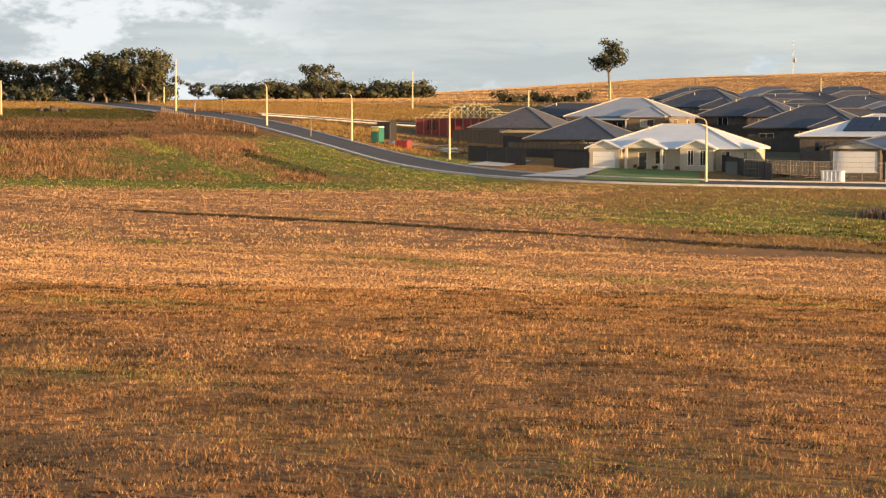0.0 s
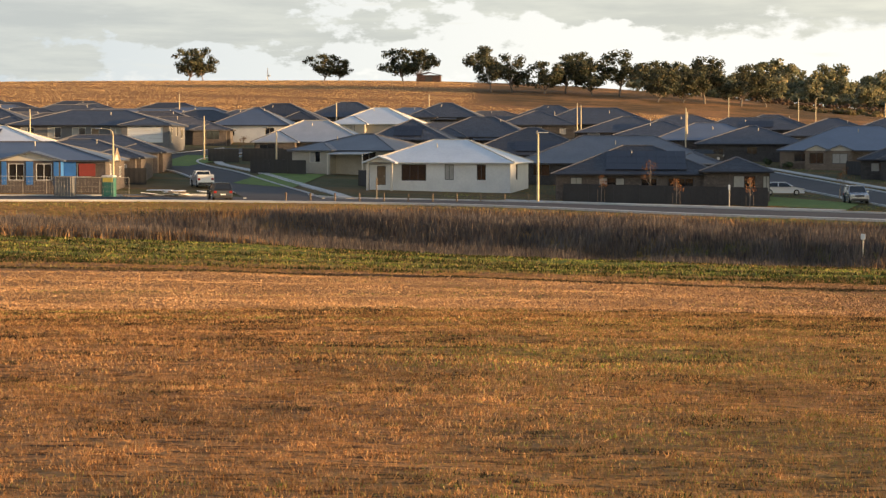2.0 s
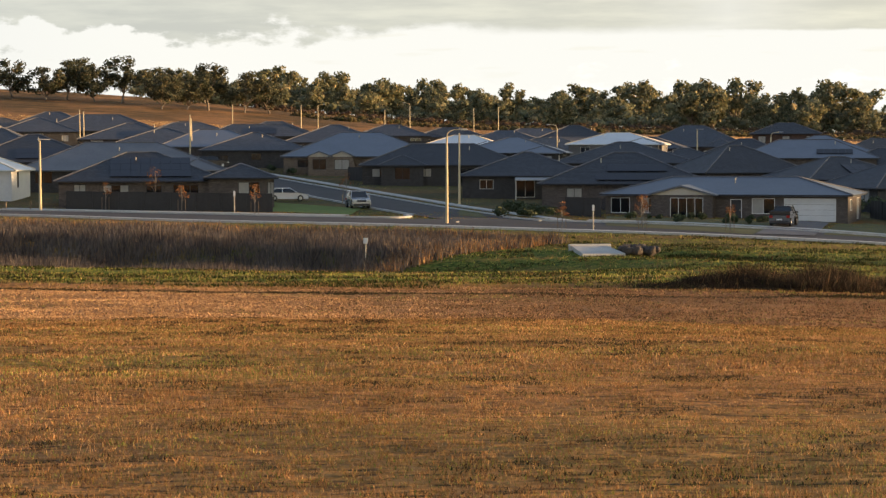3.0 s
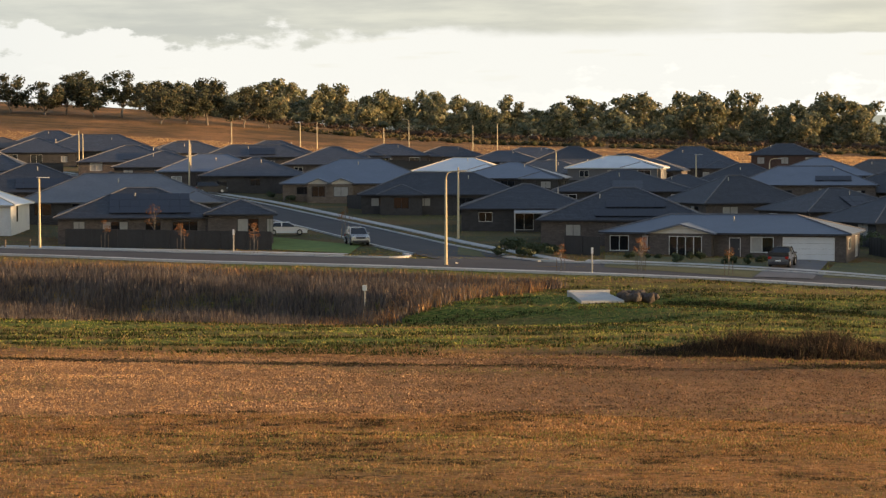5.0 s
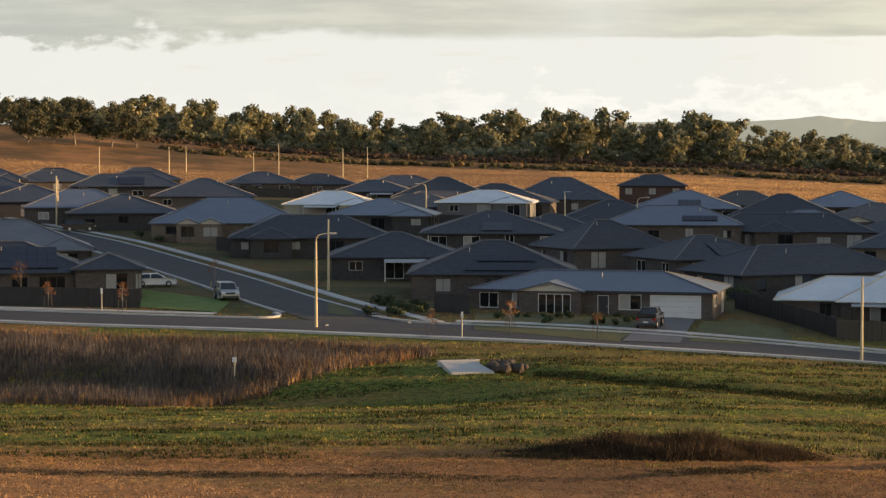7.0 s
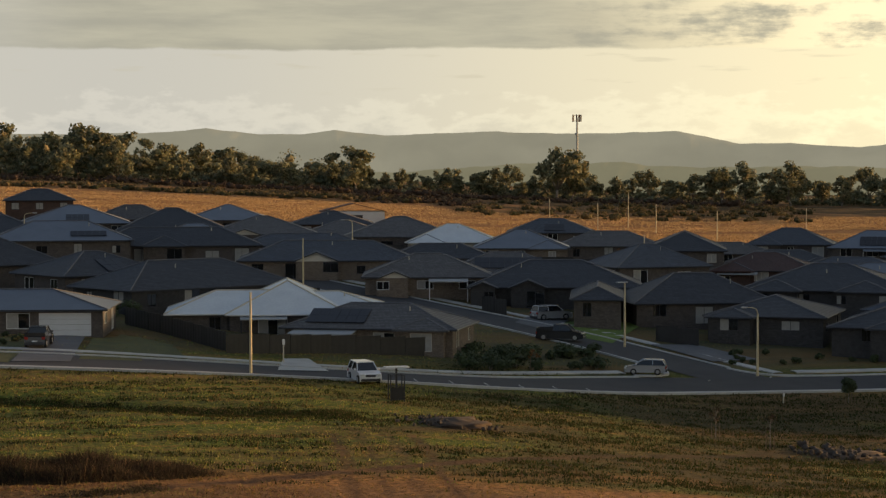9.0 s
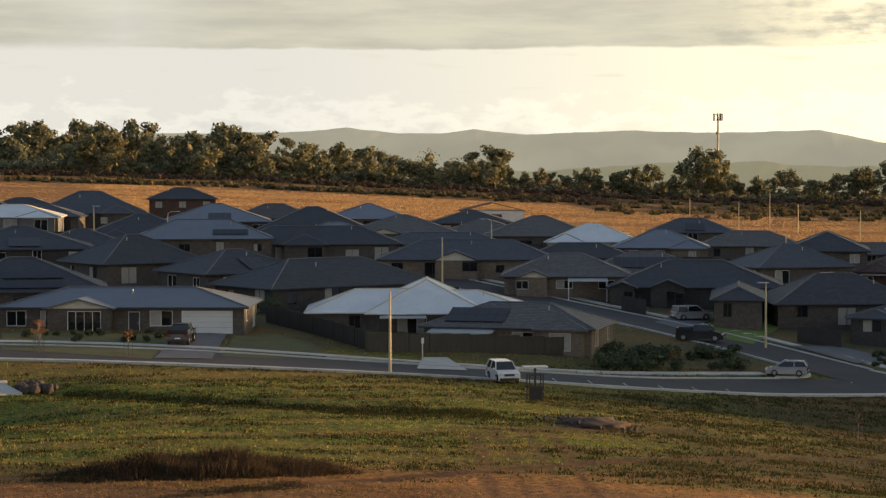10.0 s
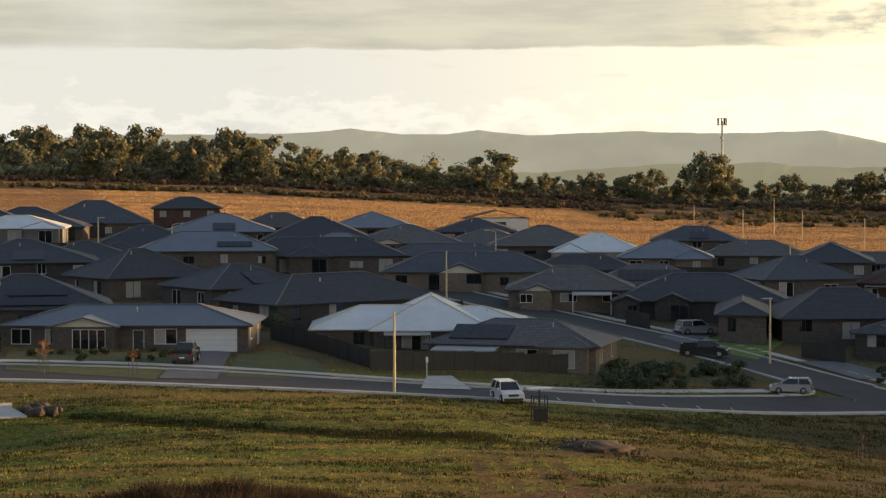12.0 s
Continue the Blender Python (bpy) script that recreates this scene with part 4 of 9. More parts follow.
def window_parts(root, m, w, h, kind, rng, trim, plain=False):
    """A window, door or garage door that sits in its opening; m puts x along the wall, y inwards, z up from the sill's middle."""
    t = 0.06
    n = max(1 if kind in "gd" else 2, round(w / 0.9)) if kind in "ws" else 1
    bm = frame_bm(w, h, t, n)
    if kind in "ws":
        fr = part("window" if kind == "w" else "sliding_door", bm, trim, root)
        fr.matrix_local = m
        blind = rng.random() < 0.45
        if plain:
            part("pane", box_bm(-w / 2 + t, w / 2 - t, 0.06, 0.075, t, h - t), "blind" if blind else "glass", fr)
            return
        for k in range(n):
            x0 = -w / 2 + t + (w - 2 * t) * k / n
            x1 = x0 + (w - 2 * t) / n
            part("pane", box_bm(x0, x1, 0.06, 0.075, t, h - t), "blind" if blind and (k % 2 == 0 or rng.random() < 0.4) else "glass", fr)
    elif kind == "g":
        fr = part("garage_door", bm, trim, root)
        fr.matrix_local = m
        n = 4
        col = "garage_dark" if trim == "trim_dark" else "garage"
        for k in range(n):
            z0 = t + (h - 2 * t) * k / n
            part("door_panel", box_bm(-w / 2 + t, w / 2 - t, 0.05, 0.08, z0 + 0.008, z0 + (h - 2 * t) / n - 0.008, bevel=0.006), col, fr)
    else:
        fr = part("front_door", bm, trim, root)
        fr.matrix_local = m
        part("door_leaf", box_bm(-w / 2 + t, w / 2 - t, 0.05, 0.09, 0, h - t, bevel=0.006), "timber" if rng.random() < 0.5 else "trim_dark", fr)
        part("door_handle", box_bm(w / 2 - t - 0.14, w / 2 - t - 0.08, 0.0, 0.05, 0.95, 1.1), "galv", fr)


ROOF_WORDS = {"slate": "slate-grey tiled", "char": "charcoal tiled", "brown": "brown-grey tiled", "red": "red-brown tiled", "blue": "blue-grey steel", "steel": "mid-grey steel", "white": "white steel", "pale": "pale grey steel", "taupe": "taupe-grey tiled", "ltblue": "light blue-grey steel"}
WALL_WORDS = {"brick": "grey-brown brick", "brick_dark": "dark grey brick", "brick_red": "red-brown brick", "brick_tan": "tan brick", "cream": "cream rendered", "render_white": "white rendered", "render_grey": "grey rendered"}


def auto_openings(w, rng, garage):
    """Plausible openings for a front or side wall of width w."""
    out = []
    s = -w / 2 + 0.8
    if garage and w > 10:
        gw = 4.8 if w > 13 else 2.7
        if rng.random() < 0.5:
            out.append(("g", -w / 2 + 0.6 + gw / 2, gw, 0.0, 2.2))
            s = -w / 2 + gw + 1.6
            e = w / 2 - 0.8
        else:
            out.append(("g", w / 2 - 0.6 - gw / 2, gw, 0.0, 2.2))
            e = w / 2 - gw - 1.6
        out.append(("d", (s + e) / 2, 1.0, 0.0, 2.1))
        for c in (s + 0.9, e - 0.9):
            if abs(c - (s + e) / 2) > 1.7:
                out.append(("w", c, 1.6, 0.8, 1.4))
    else:
        n = max(1, int((w - 2) / 4.2))
        for k in range(n):
            c = -w / 2 + w * (k + 0.5) / n + rng.uniform(-0.5, 0.5)
            if rng.random() < 0.25:
                out.append(("s", c, 2.2, 0.05, 2.1))
            else:
                out.append(("w", c, rng.choice((1.2, 1.6, 2.1)), rng.choice((0.7, 1.0)), rng.choice((1.1, 1.4))))
    return out


def house(x, y, rz, w, d, z, pitch=22.0, roof="slate", wall="brick", storeys=1, front=None, right=None, left=None, wings=(), solar=(), trim="", garage=False, eave=2.55, extra="", plain=False):
    """A detached house; its front faces local -y. wings: (x, width, jut, kind) in front of the main block; solar: (face, columns, rows, offset)."""
    rng = random.Random(int(x * 31 + y * 17))
    label = f"{'two-storey ' if storeys > 1 else ''}{WALL_WORDS[wall]} house with {ROOF_WORDS[roof]} hipped roof" + extra
    root = empty("house", pose(x, y, z, 0, 0, rz), label, "house", "houses of the estate")
    trim = trim or rng.choice(("trim_dark", "trim_dark", "trim", "trim", "trim_white"))
    top = eave if storeys == 1 else eave + 2.7
    front = auto_openings(w, rng, garage) if front is None else front
    right = auto_openings(d, rng, False) if right is None else right
    left = auto_openings(d, rng, False) if left is None else left
    if storeys > 1:
        front = list(front) + [("w", c, 1.4, 3.5, 1.3) for c in np.linspace(-w / 2 + 1.8, w / 2 - 1.8, max(2, int(w / 4)))]
        right = list(right) + [("w", c, 1.2, 3.6, 1.1) for c in (-d / 5, d / 4)]
    walls = [((-w / 2, -d / 2), (w / 2, -d / 2), front, 0.0, w), ((w / 2, -d / 2), (w / 2, d / 2), right, 90.0, d),
             ((w / 2, d / 2), (-w / 2, d / 2), [], 180.0, w), ((-w / 2, d / 2), (-w / 2, -d / 2), left, -90.0, d)]
    covered = [(wx - ww / 2 - 0.2, wx + ww / 2 + 0.2) for wx, ww, jut, kind in wings if kind not in ("porch", "veranda")]
    for k, (a, b, holes, turn, length) in enumerate(walls):
        if k == 0:
            holes = [o for o in holes if not any(lo < o[1] < hi for lo, hi in covered)]
        bm = bmesh.new()
        side_wall(bm, a, b, -2.5, top - 0.05, [(o[1] + length / 2, o[2], o[3], o[4]) for o in holes])
        bmesh.ops.remove_doubles(bm, verts=bm.verts[:], dist=0.0005)
        part("wall", bm, wall, root)
        ux, uy = (b[0] - a[0]) / length, (b[1] - a[1]) / length
        for kind, c, ow, sill, oh in holes:
            px, py = a[0] + ux * (c + length / 2), a[1] + uy * (c + length / 2)
            window_parts(root, pose(px, py, sill, 0, 0, turn), ow, oh, kind, rng, trim, plain)
    bm, caps = bmesh.new(), bmesh.new()
    corners, r0, r1, rise = hip_roof(bm, -w / 2, w / 2, -d / 2, d / 2, top, pitch)
    part("roof", bm, roof, root)
    near = [(corners[0], r0), (corners[3], r0 if w >= d else r1), (corners[1], r1 if w >= d else r0), (corners[2], r1), (r0, r1)]
    for a, b in near:
        if (Vector(a) - Vector(b)).length > 0.1:
            add_tube(caps, [Vector(a) + Vector((0, 0, 0.02)), Vector(b) + Vector((0, 0, 0.02))], [0.085, 0.085], 6)
    part("ridge_cap", caps, "galv" if roof in ("white", "pale") else ("ridge_grey" if "ridge_grey" in M else roof), root)
    gut = bmesh.new()
    for a, b in zip(corners, corners[1:] + corners[:1]):
        add_tube(gut, [Vector(a) + Vector((0, 0, -0.06)), Vector(b) + Vector((0, 0, -0.06))], [0.065, 0.065], 6)
    part("gutter", gut, "trim_white" if roof == "white" else "trim_dark", root)
    pipe = bmesh.new()
    px, py = rng.uniform(-w / 4, w / 4), -d * rng.uniform(0.1, 0.2)
    pz = top + (d / 2 + 0.5 + py) * math.tan(radians(pitch)) if w >= d else top + 0.4 * rise
    add_tube(pipe, [(px, py, pz - 0.3), (px, py, pz + 0.45), (px, py, pz + 0.46)], [0.06, 0.06, 0.12], 8)
    part("roof_vent", pipe, "galv", root)
    for wx, ww, jut, kind in wings:
        y0 = -d / 2 - jut
        if kind == "veranda":
            slab = bmesh.new()
            v8 = [slab.verts.new(c) for c in ((wx - ww / 2, y0, top - 0.42), (wx + ww / 2, y0, top - 0.42), (wx + ww / 2, -d / 2, top - 0.16), (wx - ww / 2, -d / 2, top - 0.16), (wx - ww / 2, y0, top - 0.54), (wx + ww / 2, y0, top - 0.54), (wx + ww / 2, -d / 2, top - 0.28), (wx - ww / 2, -d / 2, top - 0.28))]
            for f in ((0, 1, 2, 3), (7, 6, 5, 4), (0, 4, 5, 1), (1, 5, 6, 2), (2, 6, 7, 3), (3, 7, 4, 0)):
                slab.faces.new([v8[i] for i in f])
            part("veranda_roof", slab, "pale" if rng.random() < 0.6 else roof, root)
            for s in (-1, 1):
                part("veranda_post", box_bm(wx + s * (ww / 2 - 0.1) - 0.06, wx + s * (ww / 2 - 0.1) + 0.06, y0 + 0.04, y0 + 0.16, -2.5, top - 0.5), trim, root)
            continue
        if kind == "porch":
            pb = bmesh.new()
            gable_roof(pb, wx - ww / 2, wx + ww / 2, y0, -d / 2 + 1.5, top, pitch)
            part("porch_roof", pb, roof, root)
            tri = bmesh.new()
            h = ww / 2 * math.tan(radians(pitch))
            f = [tri.verts.new(c) for c in ((wx - ww / 2, y0 + 0.05, top), (wx + ww / 2, y0 + 0.05, top), (wx, y0 + 0.05, top + h))]
            g = [tri.verts.new(v.co + Vector((0, 0.1, 0))) for v in f]
            tri.faces.new(f), tri.faces.new(g[::-1])
            for i in range(3):
                tri.faces.new((f[i], g[i], g[(i + 1) % 3], f[(i + 1) % 3]))
            part("gable", tri, "trim", root)
            for s in (-1, 1):
                part("porch_post", box_bm(wx + s * (ww / 2 - 0.15) - 0.13, wx + s * (ww / 2 - 0.15) + 0.13, y0 + 0.02, y0 + 0.28, -2.5, top, bevel=0.01), "trim", root)
            continue
        holes = [(o[0], o[1] - wx, *o[2:]) for o in front if wx - ww / 2 < o[1] < wx + ww / 2] or [("w", 0, min(2.0, ww - 1.2), 0.7, 1.5)]
        wb = bmesh.new()
        side_wall(wb, (wx - ww / 2, y0), (wx + ww / 2, y0), -2.5, top - 0.05, [(o[1] + ww / 2, *o[2:]) for o in holes])
        side_wall(wb, (wx + ww / 2, y0), (wx + ww / 2, -d / 2), -2.5, top - 0.05, [])
        side_wall(wb, (wx - ww / 2, -d / 2), (wx - ww / 2, y0), -2.5, top - 0.05, [])
        part("wall", wb, wall, root)
        for okind, c, ow, sill, oh in holes:
            window_parts(root, pose(wx + c, y0, sill), ow, oh, okind, rng, trim, plain)
        rb = bmesh.new()
        if kind == "gable":
            back = min(d, ww / 2 + 1.0)
            h = gable_roof(rb, wx - ww / 2, wx + ww / 2, y0, -d / 2 + back, top, pitch)
            part("roof", rb, roof, root)
            tri = bmesh.new()
            hh = (ww / 2) * math.tan(radians(pitch)) + 0.1
            f = [tri.verts.new(c) for c in ((wx - ww / 2, y0, top - 0.05), (wx + ww / 2, y0, top - 0.05), (wx, y0, top + hh))]
            g = [tri.verts.new(v.co + Vector((0, 0.12, 0))) for v in f]
            tri.faces.new(f), tri.faces.new(g[::-1])
            for i in range(3):
                tri.faces.new((f[i], g[i], g[(i + 1) % 3], f[(i + 1) % 3]))
            part("gable", tri, "trim" if wall in ("cream", "brick", "brick_tan") else wall, root)
        else:
            c2, a, b, h = hip_roof(rb, wx - ww / 2, wx + ww / 2, y0, -d / 2 + ww / 2 + 1.0, top, pitch)
            part("roof", rb, roof, root)
            cb = bmesh.new()
            for p, q in ((c2[0], a), (c2[1], a if c2[1][0] - c2[0][0] < c2[2][1] - c2[1][1] else b)):
                add_tube(cb, [Vector(p) + Vector((0, 0, 0.02)), Vector(q) + Vector((0, 0, 0.02))], [0.065, 0.065], 6)
            part("ridge_cap", cb, "ridge_grey", root)
    if solar:
        pan = None
        cp, sp = math.cos(radians(pitch)), math.sin(radians(pitch))
        for face, cols, rows, off, up in solar:
            for i in range(cols):
                for j in range(rows):
                    u, v = off + (i - (cols - 1) / 2) * 1.02, up + 0.85 + j * 1.70
                    if face == "front":
                        m = pose(u, -d / 2 - 0.5 + v * cp, top + v * sp, pitch, 0, 0)
                    elif face == "right":
                        m = pose(w / 2 + 0.5 - v * cp, u, top + v * sp, 0, 0, 90) @ pose(0, 0, 0, pitch, 0, 0)
                    else:
                        m = pose(-w / 2 - 0.5 + v * cp, u, top + v * sp, 0, 0, -90) @ pose(0, 0, 0, pitch, 0, 0)
                    m = m @ pose(0, 0, 0.12)
                    if pan is None:
                        pan = part("solar_panel", box_bm(-0.5, 0.5, -0.84, 0.84, -0.02, 0.02, bevel=0.008), "solar", root, "dark glass solar panel")
                        ob = pan
                    else:
                        ob = new("solar_panel", pan.data)
                        ob.parent = root
                    ob.matrix_local = m
    return root


# paler than the roofs: sky reflected along the hips, put into the colour
M["ridge_grey"] = mat("sky_pale_ridge_tile", (0.17, 0.172, 0.185), (0.10, 0.102, 0.112), 0.6, scale=3.0)



def join_house(root, other):
    """Make a second block part of the same house."""
    bpy.context.view_layer.update()
    into = root.matrix_world.inverted() @ other.matrix_world
    for ch in list(other.children):
        local = ch.matrix_local.copy()
        ch.parent = root
        ch.matrix_parent_inverse = Matrix.Identity(4)
        ch.matrix_basis = into @ local
    bpy.data.objects.remove(other)

# ---- the estate, house by house ----
house(37.1, 257.0, 19.1, 14.0, 12.0, -5.03, 27.3, 'char', 'brick')
house(47.1, 242.3, 19.4, 14.0, 12.0, -5.69, 21.8, 'char', 'brick', solar=[('front', 3, 2, 0.5, 0.9)])
house(54.2, 224.3, 20.7, 21.9, 12.0, -6.36, 23.8, 'char', 'brick_dark')
house(19.2, 213.9, -5.1, 17.0, 14.5, -5.71, 22.3, 'char', 'brick', solar=[('front', 7, 1, 0.6, 0.7), ('front', 6, 1, 1.2, 3.0)])
house(9.9, 238.8, -2.4, 14.9, 13.9, -5.16, 19.7, 'char', 'brick_dark', wings=[(1.0, 4.8, 2.6, 'veranda')])
house(-0.1, 268.2, 0.0, 20.8, 12.5, -4.11, 22.2, 'char', 'brick_dark', wings=[(-5.2, 5.4, 1.5, 'hip')])
house(-12.1, 295.3, 2.4, 21.8, 16.0, -3.01, 22.2, 'ltblue', 'brick_tan', wings=[(-5.8, 3.1, 2.2, 'gable'), (-2.6, 3.3, 2.4, 'gable'), (6.9, 6.0, 1.4, 'hip')])
house(-19.8, 369.0, 3.1, 17.9, 16.0, -0.60, 20.4, 'slate', 'brick', plain=True)
house(-36.2, 397.1, 5.2, 21.1, 10.5, 0.75, 22.4, 'slate', 'brick_dark', solar=[('front', 5, 2, 0.9, 0.9)], plain=True)
house(-29.1, 314.2, 5.3, 16.3, 15.3, -2.09, 18.7, 'slate', 'brick_dark', plain=True)
house(-36.8, 324.7, 6.5, 17.2, 12.5, -1.51, 22.2, 'ltblue', 'brick', wings=[(1.4, 4.8, 2.6, 'veranda')], plain=True)
house(-46.8, 340.0, 7.8, 16.1, 15.1, -0.87, 17.9, 'slate', 'brick_dark', plain=True)
house(-55.4, 360.3, 8.7, 18.0, 16.0, -0.07, 18.8, 'slate', 'brick', solar=[('front', 4, 2, 0.7, 0.9)], plain=True)
house(-69.5, 409.4, 9.6, 23.7, 15.5, 1.98, 22.1, 'slate', 'brick_dark', wings=[(8.6, 5.4, 1.5, 'hip')], plain=True)
house(-78.9, 394.7, 11.3, 14.8, 13.8, 1.67, 20.6, 'slate', 'brick_dark', plain=True)
house(-53.3, 263.4, 11.4, 17.9, 16.5, -3.59, 22.0, 'char', 'brick', solar=[('front', 6, 2, 0.9, 0.9)])
house(-39.0, 245.7, 9.0, 24.0, 15.5, -4.51, 21.8, 'steel', 'brick_dark', wings=[(8.8, 5.4, 1.5, 'hip')])
corner_main = house(-31.5, 211.4, 8.5, 16.6, 13.5, -5.32, 21.7, 'char', 'brick', solar=[('front', 8, 3, 0.9, 0.9)], front=[('w', -6.2, 1.2, 0.6, 1.6), ('s', -2.6, 2.6, 0.05, 2.1), ('w', 1.2, 1.6, 0.7, 1.4), ('s', 4.4, 2.6, 0.05, 2.1)])
house(24.9, 386.5, -3.7, 18.5, 16.5, -0.99, 22.5, 'char', 'brick', plain=True)
house(25.0, 279.9, -5.1, 19.0, 17.0, -3.92, 17.4, 'char', 'brick_dark', solar=[('front', 4, 2, 0.6, 0.9)])
house(35.1, 294.9, -6.8, 18.3, 17.0, -5.07, 19.2, 'char', 'brick')
house(47.5, 384.8, -7.0, 20.3, 16.5, -1.48, 24.8, 'slate', 'brick', wings=[(5.0, 5.4, 1.5, 'hip')], plain=True)
house(65.8, 389.2, -9.6, 12.6, 9.5, -1.71, 21.7, 'char', 'brick_red', storeys=2, plain=True)
house(67.4, 362.3, -10.5, 19.0, 17.0, -2.66, 19.0, 'ltblue', 'brick', solar=[('front', 4, 2, 0.6, 0.9)], plain=True)
house(47.9, 321.4, -8.5, 19.0, 17.0, -4.01, 21.8, 'char', 'brick_dark', wings=[(-4.1, 5.4, 1.5, 'hip')], plain=True)
house(52.6, 293.8, -10.2, 19.7, 12.0, -3.36, 22.1, 'ltblue', 'brick', solar=[('front', 5, 1, 4.0, 1.4)])
house(82.4, 382.2, -12.2, 15.4, 12.0, -2.60, 22.2, 'brown', 'brick_red', plain=True)
house(81.3, 345.3, -13.2, 18.5, 16.5, -3.65, 23.2, 'char', 'brick', wings=[(3.9, 5.4, 1.5, 'hip')], plain=True)
house(105.4, 398.6, -14.8, 17.1, 16.5, -3.27, 18.8, 'ltblue', 'brick', plain=True)
house(96.4, 341.4, -15.8, 18.5, 16.5, -4.34, 18.7, 'taupe', 'brick', wings=[(-3.0, 5.0, 1.4, 'gable')], plain=True)
house(79.2, 320.4, -13.9, 12.5, 10.0, -4.18, 21.7, 'ltblue', 'brick', plain=True)
house(70.8, 299.0, -13.3, 24.8, 11.5, -4.54, 22.3, 'char', 'brick', wings=[(-1.6, 6.0, 1.8, 'hip')], plain=True)
house(86.0, 270.9, -17.6, 24.0, 11.5, -5.84, 22.2, 'slate', 'brick_tan', wings=[(-1.6, 5.6, 1.8, 'gable')])
house(92.2, 303.3, -16.9, 19.2, 9.0, -5.03, 19.2, 'slate', 'brick', plain=True)
house(127.7, 399.6, -17.7, 16.5, 15.5, -4.40, 17.8, 'char', 'brick_red', plain=True)
house(118.2, 362.2, -18.1, 18.5, 17.0, -5.81, 18.8, 'taupe', 'brick', wings=[(-2.8, 5.4, 1.5, 'hip')], plain=True)
house(121.4, 340.0, -19.6, 19.0, 17.0, -5.04, 20.6, 'taupe', 'brick', plain=True)
house(128.2, 331.3, -21.2, 15.6, 13.5, -5.84, 22.3, 'white', 'cream', wings=[(-4.6, 5.4, 1.5, 'hip')], plain=True)
house(134.2, 314.8, -23.1, 15.3, 13.5, -6.39, 21.9, 'ltblue', 'brick_tan', wings=[(4.4, 5.4, 1.5, 'hip')], plain=True)
house(173.6, 391.2, -23.9, 17.9, 13.0, -6.49, 22.1, 'slate', 'brick', solar=[('front', 4, 2, 0.7, 0.9)], plain=True)
house(158.7, 331.7, -25.6, 18.0, 11.5, -7.06, 22.4, 'taupe', 'brick', plain=True)
house(144.0, 274.5, -27.7, 11.6, 17.0, -8.11, 22.9, 'char', 'brick', storeys=2, plain=True)
house(131.3, 262.0, -1.3, 14.0, 12.0, -7.14, 25.0, 'slate', 'brick')
house(105.2, 277.2, -20.8, 14.9, 9.0, -6.16, 21.7, 'char', 'brick')
house(92.1, 247.1, -20.4, 16.0, 12.5, -7.05, 22.3, 'taupe', 'brick_tan', wings=[(-4.2, 3.4, 1.6, 'gable'), (2.6, 5.0, 2.6, 'veranda')])
house(106.8, 256.1, -22.6, 15.1, 11.0, -7.10, 22.2, 'taupe', 'brick', solar=[('front', 9, 2, 0.4, 1.0)])
house(105.9, 237.2, -24.1, 21.2, 14.5, -8.06, 21.8, 'char', 'brick_dark', wings=[(-9.0, 3.0, 2.0, 'gable'), (-3.4, 4.2, 1.6, 'gable')])
street_main = house(114.9, 217.0, -12.7, 16.6, 12.0, -9.10, 26.5, 'char', 'brick')
corner_wing = house(-21.0, 210.0, 5.7, 6.5, 9.0, -5.01, 20.5, 'char', 'brick', front=[('w', 0.8, 2.2, 0.5, 1.6), ('w', 3.0, 0.7, 0.5, 1.6)], right=[], left=[])
street_wing = house(102.8, 218.0, -25.3, 5.4, 17.0, -8.33, 23.0, 'char', 'brick', front=[('w', -1.2, 1.0, 0.6, 1.6)])
white_left = house(57.3, 206.4, -15.5, 17.4, 9.5, -8.19, 21.9, 'white', 'brick', wings=[(1.0, 4.8, 2.6, 'veranda')], front=[('w', -4.0, 1.2, 0.6, 1.6), ('s', -0.6, 3.0, 0.05, 2.1), ('w', 3.4, 1.2, 0.7, 1.4)])
white_main = house(61.5, 208.1, -16.5, 11.8, 17.0, -8.24, 26.0, 'white', 'brick', front=[('s', -1.5, 3.0, 0.05, 2.1), ('w', 3.0, 1.2, 0.7, 1.4)], right=[], left=[])
white_back = house(65.4, 209.0, -17.4, 13.2, 9.0, -8.05, 16.9, 'white', 'brick', front=[], right=[], left=[])
join_house(corner_main, corner_wing)
join_house(white_main, white_left)
join_house(white_main, white_back)
join_house(street_main, street_wing)
house(-127.3, 194.2, 16.7, 16.5, 12.0, -4.14, 22.0, 'white', 'cream', front=[('g', -6.6, 2.6, 0.0, 2.1), ('d', -2.6, 1.0, 0.0, 2.1), ('w', -0.6, 1.2, 0.7, 1.5), ('w', 3.2, 0.7, 0.6, 1.7), ('w', 4.6, 0.7, 0.6, 1.7), ('w', 6.9, 1.0, 0.7, 1.5)], right=[('w', -2.5, 1.2, 1.0, 1.1), ('w', 2.0, 0.8, 1.2, 0.8)], wings=[(-6.6, 3.6, 1.6, 'gable'), (-2.0, 4.4, 1.6, 'porch'), (3.9, 3.8, 1.0, 'gable')], trim='trim_white')
house(-149.7, 207.0, 16.8, 11.5, 12.0, -3.27, 24.5, 'slate', 'brick_dark')
house(-171.4, 222.8, 16.5, 11.5, 12.0, -1.83, 25.0, 'taupe', 'cream', wings=[(-1.8, 3.8, 3.2, 'veranda')])
house(-169.4, 245.3, 15.1, 15.5, 12.0, -0.13, 23.0, 'pale', 'brick_tan', wings=[(-0.4, 5.4, 2.7, 'veranda'), (4.5, 5.6, 1.5, 'hip')])
